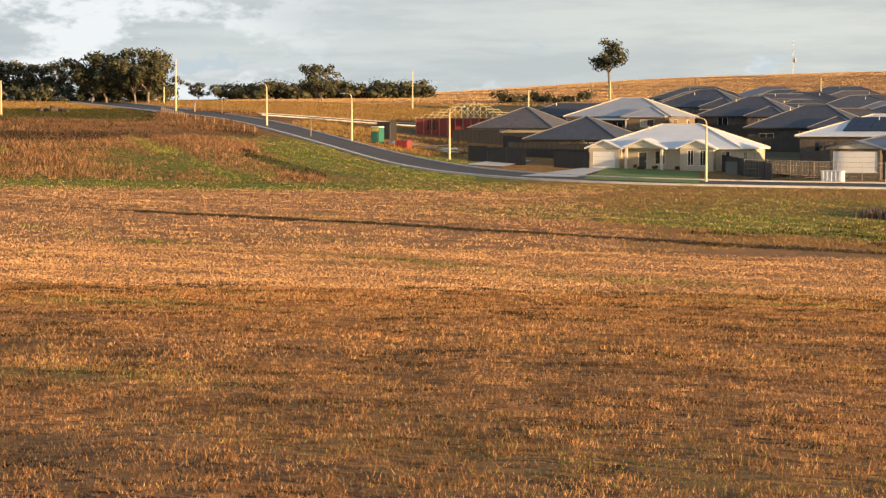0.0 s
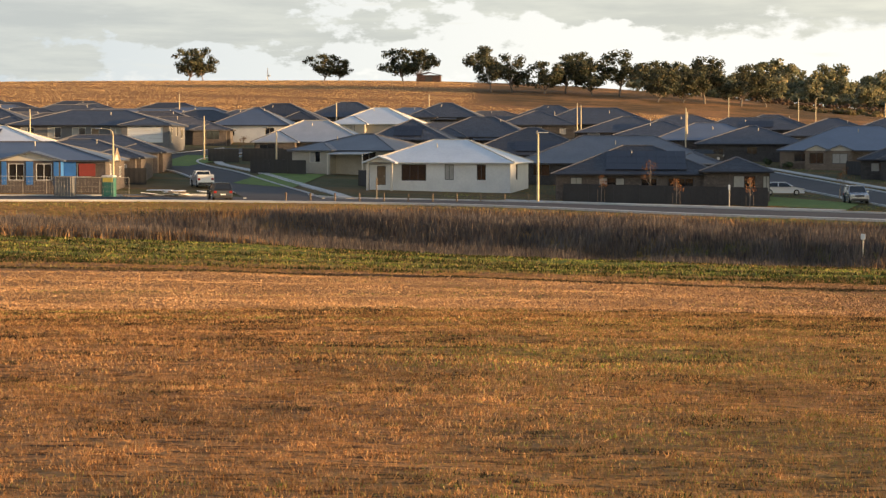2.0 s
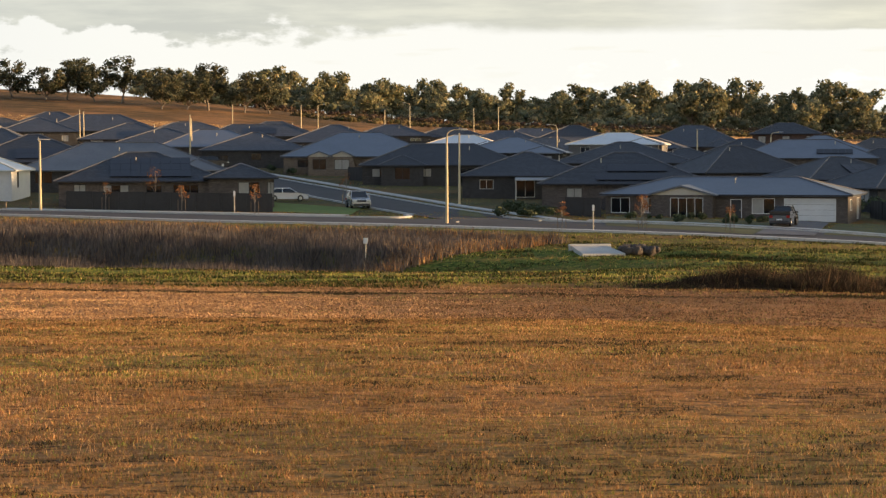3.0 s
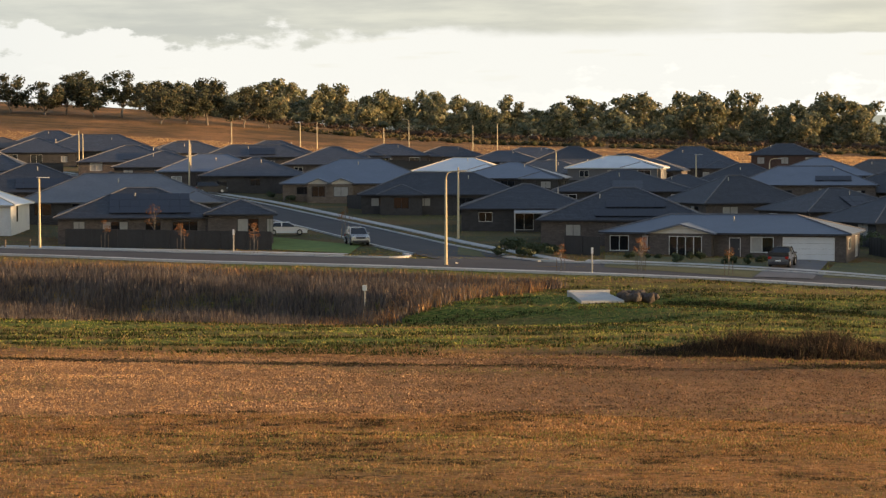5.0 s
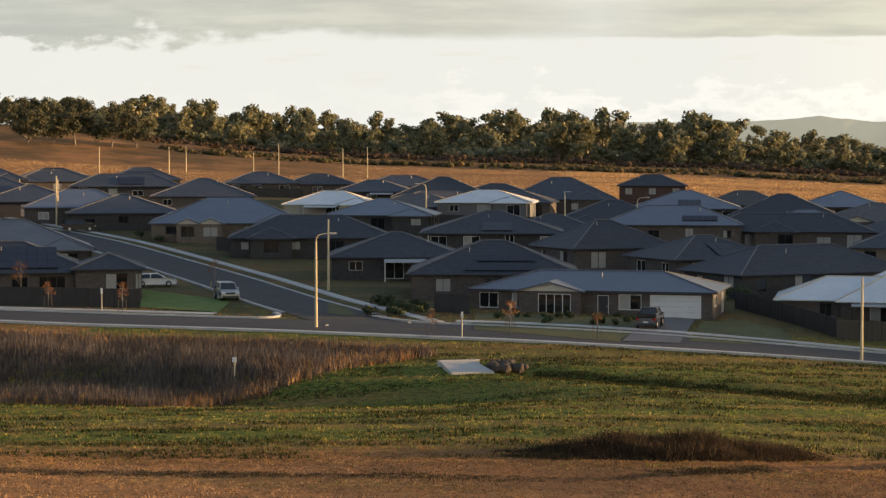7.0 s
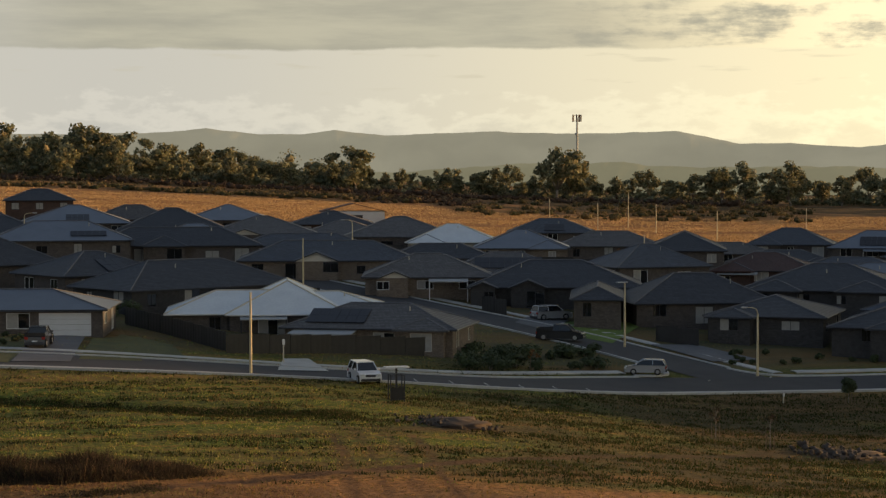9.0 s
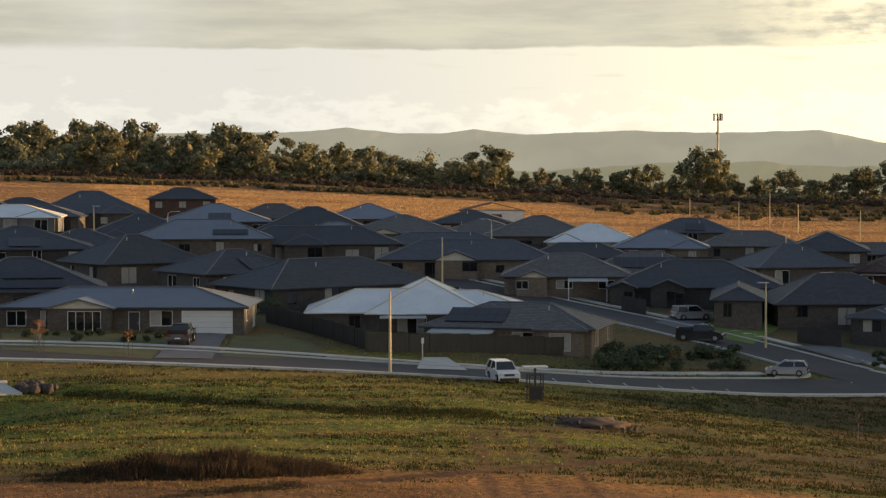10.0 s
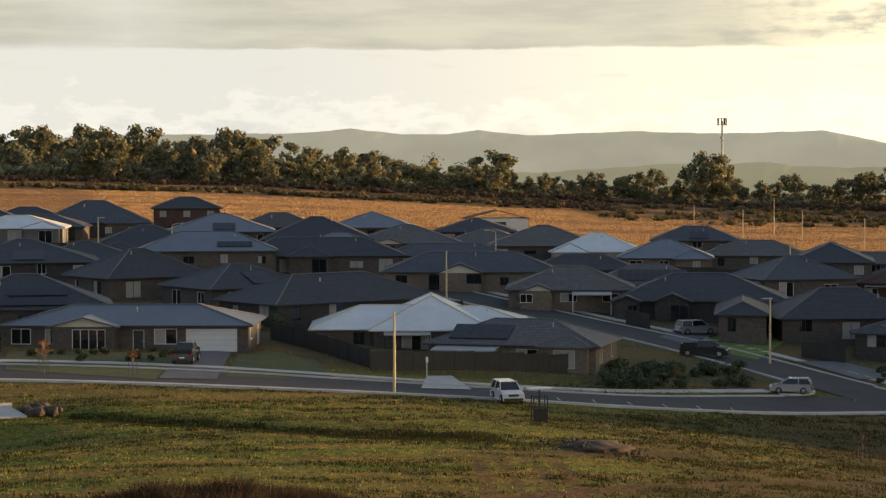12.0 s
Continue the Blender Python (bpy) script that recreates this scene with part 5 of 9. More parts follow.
house(-188.7, 296.1, 12.9, 15.3, 12.0, 1.94, 25.0, 'slate', 'render_grey', wings=[(3.5, 4.1, 2.3, 'veranda'), (4.5, 5.6, 1.5, 'hip')], plain=True)
house(-164.8, 272.2, 13.6, 14.5, 12.0, 0.12, 25.0, 'slate', 'brick', wings=[(4.0, 5.6, 1.5, 'hip')], plain=True)
house(-137.1, 242.1, 13.9, 15.2, 12.0, -1.74, 25.0, 'slate', 'brick_dark', wings=[(4.4, 5.6, 1.5, 'hip')])
house(-113.9, 222.9, 13.5, 22.1, 14.0, -2.77, 19.0, 'white', 'brick', solar=[('front', 10, 3, -1.0, 1.4)])
site_house = house(-95.6, 196.9, 14.3, 21.2, 13.0, -4.03, 15.0, 'blue', 'brick', front=[('g', -8.0, 4.6, 0.0, 2.2), ('w', -3.6, 1.5, 0.8, 1.4), ('w', -1.2, 1.5, 0.8, 1.4), ('w', 1.8, 1.6, 0.5, 1.7), ('w', 4.6, 1.6, 0.5, 1.7), ('w', 8.4, 1.4, 0.8, 1.4)], wings=[(-8.0, 5.2, 1.4, 'gable'), (3.2, 6.2, 1.5, 'gable')], extra=' under construction')
house(-146.2, 292.8, 12.8, 15.6, 14.0, 0.78, 20.5, 'slate', 'brick_dark', wings=[(4.6, 5.6, 1.5, 'hip')], plain=True)
house(-123.2, 282.1, 11.9, 23.4, 15.0, 0.46, 16.0, 'slate', 'render_grey', front=[('g', 8.6, 5.2, 0.0, 2.3), ('w', -9.0, 2.0, 0.7, 1.5), ('w', -5.0, 2.0, 0.7, 1.5), ('d', 1.0, 1.2, 0.0, 2.1), ('w', -1.4, 2.0, 0.7, 1.5), ('w', 4.0, 1.6, 0.7, 1.5)], wings=[(8.6, 7.0, 1.5, 'hip')])
house(-115.5, 331.4, 7.8, 13.0, 12.0, 0.99, 25.0, 'blue', 'render_white', plain=True)
house(-119.6, 356.9, 8.7, 15.5, 12.0, 2.27, 25.0, 'char', 'brick_dark', wings=[(0.7, 6.2, 2.3, 'veranda'), (4.5, 5.6, 1.5, 'hip')], plain=True)
house(-87.8, 277.6, 8.0, 15.5, 12.0, -1.93, 25.0, 'pale', 'brick_tan', wings=[(-4.5, 5.6, 1.5, 'hip')])
house(-72.6, 251.4, -13.2, 14.1, 12.0, -3.06, 17.5, 'steel', 'cream', wings=[(1.9, 5.2, 3.1, 'veranda'), (-3.9, 5.6, 1.5, 'hip')])
house(-54.5, 222.8, 2.1, 15.9, 12.0, -4.30, 21.0, 'white', 'render_white', front=[('w', -2.9, 2.8, 0.5, 1.8), ('w', 1.1, 1.0, 0.6, 1.7), ('w', 4.7, 1.0, 0.6, 1.7), ('d', -6.6, 1.0, 0.0, 2.1)], right=[('w', -2.0, 1.2, 0.6, 1.7)], wings=[(-6.5, 3.0, 1.4, 'porch')], trim='trim_dark')
house(-95.2, 338.2, 3.9, 14.3, 12.0, 1.27, 23.5, 'white', 'cream', wings=[(-4.0, 5.6, 1.5, 'hip')], plain=True)
house(-116.2, 389.4, 6.8, 15.3, 12.0, 3.22, 25.0, 'slate', 'brick_dark', wings=[(4.4, 5.6, 1.5, 'hip')], plain=True)
house(-98.6, 399.4, 6.0, 14.4, 12.0, 3.28, 24.5, 'slate', 'brick', wings=[(0.0, 6.0, 2.4, 'veranda'), (-4.0, 5.6, 1.5, 'hip')], plain=True)
house(-74.3, 280.8, 7.0, 11.5, 12.0, -1.61, 25.0, 'slate', 'brick_dark', solar=[('front', 4, 2, 0.0, 1.0)])
house(-68.1, 298.8, 5.0, 15.5, 12.0, -1.15, 25.0, 'slate', 'brick', wings=[(2.0, 5.0, 2.4, 'veranda'), (-4.5, 5.6, 1.5, 'hip')])
house(-84.4, 438.4, 5.0, 15.4, 12.0, 3.76, 22.5, 'slate', 'brick', wings=[(4.5, 5.6, 1.5, 'hip')], plain=True)
house(28.6, 198.9, -17.9, 23.3, 11.0, -6.56, 15.0, 'blue', 'brick', front=[('w', -10.2, 1.9, 0.7, 1.5), ('w', -7.4, 1.0, 0.7, 1.5), ('s', -3.4, 3.2, 0.05, 2.2), ('d', 1.1, 1.1, 0.0, 2.1), ('w', 3.7, 2.2, 0.7, 1.5), ('g', 8.1, 4.9, 0.0, 2.2)], wings=[(-3.9, 6.0, 1.5, 'gable')], trim='trim_white')
house(11.1, 317.8, -7.9, 16.4, 15.0, -2.55, 17.0, 'ltblue', 'brick_dark', wings=[(5.0, 5.6, 1.5, 'hip')], plain=True)
house(3.6, 351.4, -6.5, 15.5, 12.0, -1.66, 18.5, 'white', 'cream', wings=[(-1.4, 5.7, 3.2, 'veranda'), (4.5, 5.6, 1.5, 'hip')], plain=True)
house(29.6, 342.2, -10.8, 15.5, 12.0, -1.13, 16.5, 'white', 'render_grey', wings=[(4.5, 5.6, 1.5, 'hip')], plain=True)
house(-36.4, 435.0, 8.7, 15.5, 12.0, 1.61, 22.0, 'slate', 'brick', solar=[('front', 5, 2, 0.0, 1.0)], wings=[(-4.6, 5.3, 2.6, 'veranda')], plain=True)
house(-10.9, 426.4, 1.5, 15.3, 12.0, 1.00, 20.0, 'slate', 'brick', wings=[(-2.7, 5.6, 2.4, 'veranda'), (-4.5, 5.6, 1.5, 'hip')], plain=True)
house(1.4, 431.5, -0.2, 15.5, 12.0, 0.75, 18.0, 'char', 'brick', wings=[(-4.5, 5.6, 1.5, 'hip')], plain=True)
house(67.7, 195.4, -32.7, 17.2, 11.0, -9.21, 20.0, 'taupe', 'brick_tan', front=[('w', -6.3, 1.2, 0.8, 1.3), ('s', -2.6, 2.6, 0.05, 2.1), ('s', 1.6, 2.2, 0.05, 2.1), ('w', 5.6, 2.2, 0.4, 1.8)], right=[('w', -3.4, 0.7, 0.6, 1.6), ('w', -2.3, 0.7, 0.6, 1.6), ('w', 3.0, 1.2, 0.8, 1.3)], wings=[(5.6, 4.6, 1.0, 'hip'), (-4.4, 6.5, 2.6, 'veranda')], solar=[('front', 6, 2, -3.6, 1.2)])
house(118.5, 203.4, -39.9, 12.9, 14.0, -9.83, 16.0, 'char', 'brick_dark', wings=[(-3.6, 4.6, 2.2, 'hip')])
house(126.5, 189.0, -41.5, 13.9, 14.0, -10.37, 19.0, 'char', 'brick_dark', wings=[(0.0, 5.2, 1.6, 'hip')])
house(138.0, 223.2, -37.5, 20.4, 16.0, -8.40, 19.5, 'char', 'brick_dark', wings=[(-6.0, 6.0, 2.0, 'hip'), (5.0, 6.0, 2.2, 'hip')])
house(199.6, 336.8, -34.6, 15.5, 12.0, -7.49, 24.5, 'slate', 'brick', wings=[(-4.5, 5.6, 1.5, 'hip')], plain=True)
house(205.9, 317.6, -36.9, 15.5, 12.0, -7.61, 25.0, 'ltblue', 'brick', solar=[('front', 5, 2, 0.0, 1.0)], wings=[(1.3, 6.1, 2.5, 'veranda')], plain=True)
house(200.0, 284.7, -39.0, 20.4, 15.0, -7.96, 24.0, 'slate', 'brick', wings=[(4.9, 6.3, 2.9, 'veranda'), (-7.0, 5.6, 1.5, 'hip')], plain=True)
house(189.7, 248.3, -41.3, 15.5, 12.0, -8.13, 24.0, 'pale', 'brick_dark', wings=[(-4.5, 5.6, 1.5, 'hip')], plain=True)
house(186.3, 231.9, -42.7, 17.4, 14.0, -8.40, 18.5, 'char', 'brick_dark', wings=[(-2.5, 4.5, 2.6, 'veranda'), (5.5, 5.6, 1.5, 'hip')])
house(238.6, 298.9, -42.5, 15.3, 14.0, -8.99, 18.0, 'slate', 'brick', wings=[(-3.7, 5.1, 2.9, 'veranda'), (-4.4, 5.6, 1.5, 'hip')], plain=True)
house(250.8, 287.4, -45.0, 15.5, 12.0, -8.65, 24.0, 'slate', 'brick', wings=[(-2.7, 4.0, 2.6, 'veranda'), (4.5, 5.6, 1.5, 'hip')], plain=True)
house(153.0, 265.6, -33.9, 15.5, 12.0, -8.27, 21.0, 'red', 'brick_red', wings=[(-3.6, 5.8, 2.4, 'veranda'), (-4.5, 5.6, 1.5, 'hip')])
low_storey = house(139.3, 181.7, -43.4, 13.6, 9.0, -9.87, 7.0, 'char', 'brick_dark', front=[('w', -5.6, 1.8, 0.5, 1.7), ('s', -1.6, 2.4, 0.05, 2.1), ('w', 2.0, 1.8, 0.5, 1.7), ('w', 5.4, 1.8, 0.5, 1.7)], extra=' on two levels')
high_storey = house(142.6, 188.0, -43.0, 17.1, 9.0, -7.64, 7.0, 'char', 'brick_dark', front=[('w', 5.8, 1.8, 1.2, 0.8), ('w', 7.6, 0.9, 1.2, 0.8)], left=[], eave=2.6, extra=' on two levels')
join_house(low_storey, high_storey)
house(-98.0, 219.1, 16.1, 15.4, 12.5, -3.88, 17.3, 'slate', 'brick', wings=[(4.5, 5.4, 1.4, 'hip')], right=[], left=[], plain=True)
house(145.6, 208.1, -42.7, 18.7, 11.5, -10.40, 18.4, 'blue', 'brick', wings=[(6.2, 5.4, 1.4, 'hip')], right=[], left=[], plain=True)
house(-104.4, 239.2, 15.8, 17.2, 11.6, -3.33, 18.8, 'slate', 'brick', wings=[(5.4, 5.4, 1.4, 'hip')], right=[], left=[], plain=True)
house(174.1, 194.5, -50.0, 17.5, 10.8, -10.91, 19.6, 'char', 'brick', wings=[(1.6, 4.5, 2.6, 'veranda')], right=[], left=[], plain=True)
house(-119.6, 239.8, 32.7, 15.2, 12.3, -2.89, 18.2, 'slate', 'brick', wings=[(-0.4, 4.5, 2.6, 'veranda')], right=[], left=[], plain=True)
house(157.6, 216.8, -30.1, 15.4, 11.6, -10.28, 19.7, 'brown', 'brick', wings=[(-0.7, 4.5, 2.6, 'veranda')], right=[], left=[], plain=True)
house(184.0, 204.3, -49.8, 15.7, 11.6, -10.61, 18.3, 'slate', 'brick', right=[], left=[], plain=True)
house(152.0, 237.5, -26.5, 15.6, 11.7, -9.52, 17.1, 'slate', 'brick_dark', right=[], left=[], plain=True)
house(165.4, 228.4, -44.1, 16.2, 11.0, -9.91, 17.1, 'taupe', 'brick', wings=[(-4.9, 5.4, 1.4, 'hip')], right=[], left=[], plain=True)
house(-142.6, 259.4, 34.9, 18.6, 11.9, -1.24, 19.6, 'brown', 'brick', right=[], left=[], plain=True)
house(161.1, 248.3, -40.7, 15.0, 12.0, -8.95, 18.3, 'blue', 'brick', wings=[(1.7, 4.5, 2.6, 'veranda')], right=[], left=[], plain=True)
house(196.9, 221.0, -50.0, 17.0, 11.1, -9.86, 17.9, 'char', 'brick', wings=[(-5.3, 5.4, 1.4, 'hip')], right=[], left=[], plain=True)
house(175.3, 247.1, -43.6, 18.1, 10.8, -9.45, 19.6, 'blue', 'brick_dark', right=[], left=[], plain=True)
house(-182.7, 250.5, 41.9, 18.3, 12.0, -0.04, 17.9, 'char', 'brick', wings=[(-0.4, 4.5, 2.6, 'veranda')], right=[], left=[], plain=True)
house(201.5, 235.6, -48.6, 15.1, 10.6, -9.63, 19.9, 'slate', 'brick', wings=[(-4.3, 5.4, 1.4, 'hip')], right=[], left=[], plain=True)
house(169.4, 267.9, -40.4, 16.8, 10.7, -8.86, 18.7, 'slate', 'brick', wings=[(5.2, 5.4, 1.4, 'hip')], right=[], left=[], plain=True)
house(-128.2, 297.5, 29.2, 15.2, 12.0, -0.28, 19.9, 'char', 'brick_dark', right=[], left=[], plain=True)
house(-77.4, 314.6, 5.7, 16.7, 11.3, -0.93, 19.6, 'taupe', 'brick', right=[], left=[], plain=True)
house(-164.9, 287.0, 25.7, 17.9, 11.4, 0.29, 17.6, 'slate', 'brick', wings=[(1.0, 4.5, 2.6, 'veranda')], right=[], left=[], plain=True)
house(167.6, 285.4, -24.5, 16.6, 10.9, -8.51, 19.9, 'char', 'brick', wings=[(5.1, 5.4, 1.4, 'hip')], right=[], left=[], plain=True)
house(-141.5, 306.9, 20.8, 16.4, 11.8, 0.54, 19.3, 'brown', 'brick', wings=[(5.0, 5.4, 1.4, 'hip')], right=[], left=[], plain=True)
house(-123.6, 314.6, 17.7, 18.1, 12.4, 0.04, 18.1, 'taupe', 'brick', wings=[(5.8, 5.4, 1.4, 'hip')], right=[], left=[], plain=True)
house(-172.0, 299.1, 36.0, 15.4, 12.2, 0.87, 18.9, 'slate', 'brick_dark', right=[], left=[], plain=True)
house(-157.9, 306.8, 33.0, 17.1, 10.7, 1.00, 17.6, 'blue', 'brick_dark', wings=[(3.3, 4.5, 2.6, 'veranda')], right=[], left=[], plain=True)
house(-78.4, 336.0, 9.1, 17.3, 11.4, -0.45, 18.0, 'slate', 'brick', wings=[(0.2, 4.5, 2.6, 'veranda')], right=[], left=[], plain=True)
house(-140.0, 323.0, 29.3, 18.6, 11.8, 0.77, 19.6, 'brown', 'brick', wings=[(6.1, 5.4, 1.4, 'hip')], right=[], left=[], plain=True)
house(18.3, 351.5, -7.0, 16.3, 12.0, -2.14, 18.1, 'taupe', 'brick_dark', right=[], left=[], plain=True)
house(-181.5, 309.7, 26.3, 17.8, 10.6, 1.67, 17.4, 'taupe', 'brick', right=[], left=[], plain=True)
house(-155.2, 323.7, 31.5, 15.9, 11.4, 1.30, 17.4, 'taupe', 'brick', right=[], left=[], plain=True)
house(-173.8, 322.1, 34.5, 15.4, 12.4, 2.02, 17.8, 'slate', 'brick', right=[], left=[], plain=True)
house(-137.2, 339.3, 14.0, 17.2, 11.1, 1.49, 19.1, 'brown', 'brick', wings=[(-5.4, 5.4, 1.4, 'hip')], right=[], left=[], plain=True)
house(22.8, 365.3, 2.6, 18.1, 11.3, -1.76, 18.1, 'taupe', 'brick_dark', wings=[(-2.1, 4.5, 2.6, 'veranda')], right=[], left=[], plain=True)
house(176.8, 320.5, -22.7, 16.1, 11.2, -8.29, 17.1, 'brown', 'brick', wings=[(-4.8, 5.4, 1.4, 'hip')], right=[], left=[], plain=True)
house(207.6, 301.4, -42.4, 16.0, 11.8, -8.71, 19.1, 'taupe', 'brick', wings=[(-3.3, 4.5, 2.6, 'veranda')], right=[], left=[], plain=True)
house(-199.9, 314.9, 38.4, 15.2, 11.2, 2.41, 19.4, 'char', 'brick', wings=[(4.4, 5.4, 1.4, 'hip')], right=[], left=[], plain=True)
house(36.3, 371.2, -13.4, 16.1, 11.1, -1.81, 18.9, 'slate', 'brick', wings=[(3.2, 4.5, 2.6, 'veranda')], right=[], left=[], plain=True)
house(222.8, 299.1, -40.7, 18.0, 10.8, -8.90, 17.4, 'taupe', 'brick_dark', wings=[(5.8, 5.4, 1.4, 'hip')], right=[], left=[], plain=True)
house(-192.3, 327.7, 36.7, 17.9, 10.8, 2.68, 19.6, 'slate', 'brick', right=[], left=[], plain=True)
house(-177.4, 336.0, 24.0, 18.6, 11.9, 2.40, 18.8, 'brown', 'brick', wings=[(-6.1, 5.4, 1.4, 'hip')], right=[], left=[], plain=True)
house(-163.7, 342.9, 21.2, 16.9, 11.4, 2.33, 17.9, 'char', 'brick_dark', wings=[(-1.7, 4.5, 2.6, 'veranda')], right=[], left=[], plain=True)
house(-149.3, 349.5, 19.4, 18.7, 10.9, 2.17, 19.5, 'ltblue', 'brick', wings=[(-6.1, 5.4, 1.4, 'hip')], right=[], left=[], plain=True)
house(-134.3, 355.5, 12.7, 16.1, 12.5, 2.02, 17.2, 'char', 'brick', right=[], left=[], plain=True)
house(-209.2, 325.6, 38.6, 16.0, 11.3, 3.26, 18.7, 'char', 'brick_dark', right=[], left=[], plain=True)
house(223.3, 316.1, -29.0, 17.2, 12.0, -9.03, 18.1, 'char', 'brick', wings=[(5.4, 5.4, 1.4, 'hip')], right=[], left=[], plain=True)
house(-195.7, 342.0, 26.0, 16.6, 11.6, 3.19, 19.3, 'char', 'brick', right=[], left=[], plain=True)
house(-175.1, 352.9, 18.5, 18.8, 12.2, 2.85, 19.7, 'blue', 'brick', wings=[(-6.2, 5.4, 1.4, 'hip')], right=[], left=[], plain=True)
house(-147.5, 365.4, 14.2, 18.3, 11.0, 2.63, 17.7, 'blue', 'brick', wings=[(6.0, 5.4, 1.4, 'hip')], right=[], left=[], plain=True)
house(-130.7, 371.7, 25.5, 17.1, 11.0, 2.40, 18.3, 'slate', 'brick', right=[], left=[], plain=True)
house(213.8, 330.9, -36.8, 18.1, 10.9, -8.59, 18.8, 'char', 'brick', right=[], left=[], plain=True)
house(239.6, 312.8, -41.2, 17.1, 11.9, -9.07, 17.6, 'taupe', 'brick_dark', wings=[(2.5, 4.5, 2.6, 'veranda')], right=[], left=[], plain=True)
house(262.1, 294.2, -49.5, 15.3, 12.2, -8.98, 19.5, 'char', 'brick_dark', wings=[(4.4, 5.4, 1.4, 'hip')], right=[], left=[], plain=True)
house(-217.6, 336.8, 24.7, 16.6, 12.1, 4.07, 19.8, 'slate', 'brick_dark', wings=[(-5.1, 5.4, 1.4, 'hip')], right=[], left=[], plain=True)
house(-165.3, 365.3, 30.1, 17.8, 10.5, 3.31, 19.8, 'slate', 'brick_dark', right=[], left=[], plain=True)
house(12.3, 400.8, -5.6, 15.2, 12.1, -0.31, 18.2, 'slate', 'brick', wings=[(1.8, 4.5, 2.6, 'veranda')], right=[], left=[], plain=True)
house(36.5, 399.3, -9.0, 15.7, 12.5, -1.08, 18.5, 'char', 'brick', right=[], left=[], plain=True)
house(-206.3, 352.0, 26.3, 15.6, 11.5, 3.92, 19.5, 'slate', 'brick', wings=[(1.1, 4.5, 2.6, 'veranda')], right=[], left=[], plain=True)
house(-194.4, 358.7, 34.6, 16.2, 11.2, 3.92, 17.7, 'taupe', 'brick', right=[], left=[], plain=True)
house(-145.4, 381.2, 13.0, 17.0, 10.5, 3.37, 17.5, 'blue', 'brick_dark', wings=[(5.3, 5.4, 1.4, 'hip')], right=[], left=[], plain=True)
house(-182.7, 372.6, 18.2, 17.1, 11.4, 4.08, 17.7, 'char', 'brick', wings=[(1.4, 4.5, 2.6, 'veranda')], right=[], left=[], plain=True)
house(-167.9, 379.5, 29.7, 15.2, 11.5, 3.73, 19.5, 'slate', 'brick', right=[], left=[], plain=True)
house(-133.5, 393.0, 10.8, 18.7, 11.4, 3.20, 19.3, 'taupe', 'brick', wings=[(6.2, 5.4, 1.4, 'hip')], right=[], left=[], plain=True)
house(-52.1, 411.7, 13.2, 17.1, 11.6, 1.54, 19.1, 'slate', 'brick', wings=[(-5.3, 5.4, 1.4, 'hip')], right=[], left=[], plain=True)
house(-228.1, 355.0, 24.9, 16.7, 10.8, 4.99, 19.6, 'slate', 'brick_dark', right=[], left=[], plain=True)
house(-215.6, 362.8, 22.5, 16.0, 11.3, 4.78, 19.8, 'blue', 'brick', right=[], left=[], plain=True)
house(-121.3, 404.2, 8.6, 15.6, 10.8, 3.53, 18.7, 'blue', 'brick_dark', wings=[(4.6, 5.4, 1.4, 'hip')], right=[], left=[], plain=True)
house(-91.9, 411.9, 18.6, 17.4, 12.3, 2.67, 17.6, 'brown', 'brick', wings=[(-3.0, 4.5, 2.6, 'veranda')], right=[], left=[], plain=True)
house(-206.5, 376.0, 25.0, 17.2, 10.8, 5.09, 19.9, 'slate', 'brick_dark', wings=[(5.4, 5.4, 1.4, 'hip')], right=[], left=[], plain=True)
house(-192.7, 383.3, 18.6, 17.5, 11.4, 4.70, 18.4, 'brown', 'brick', wings=[(2.8, 4.5, 2.6, 'veranda')], right=[], left=[], plain=True)
house(-175.6, 391.4, 20.2, 16.9, 10.9, 4.55, 19.9, 'char', 'brick_dark', wings=[(3.0, 4.5, 2.6, 'veranda')], right=[], left=[], plain=True)
house(-158.0, 398.9, 13.8, 17.0, 11.5, 4.40, 18.0, 'char', 'brick_dark', right=[], left=[], plain=True)
house(-110.0, 414.7, 10.6, 15.4, 11.5, 3.54, 18.2, 'blue', 'brick', wings=[(-3.3, 4.5, 2.6, 'veranda')], right=[], left=[], plain=True)
house(-53.7, 425.6, 3.4, 15.5, 11.7, 2.04, 18.1, 'char', 'brick', wings=[(4.6, 5.4, 1.4, 'hip')], right=[], left=[], plain=True)
house(19.0, 428.6, 3.7, 17.7, 12.2, 0.34, 18.8, 'slate', 'brick_dark', wings=[(-5.7, 5.4, 1.4, 'hip')], right=[], left=[], plain=True)


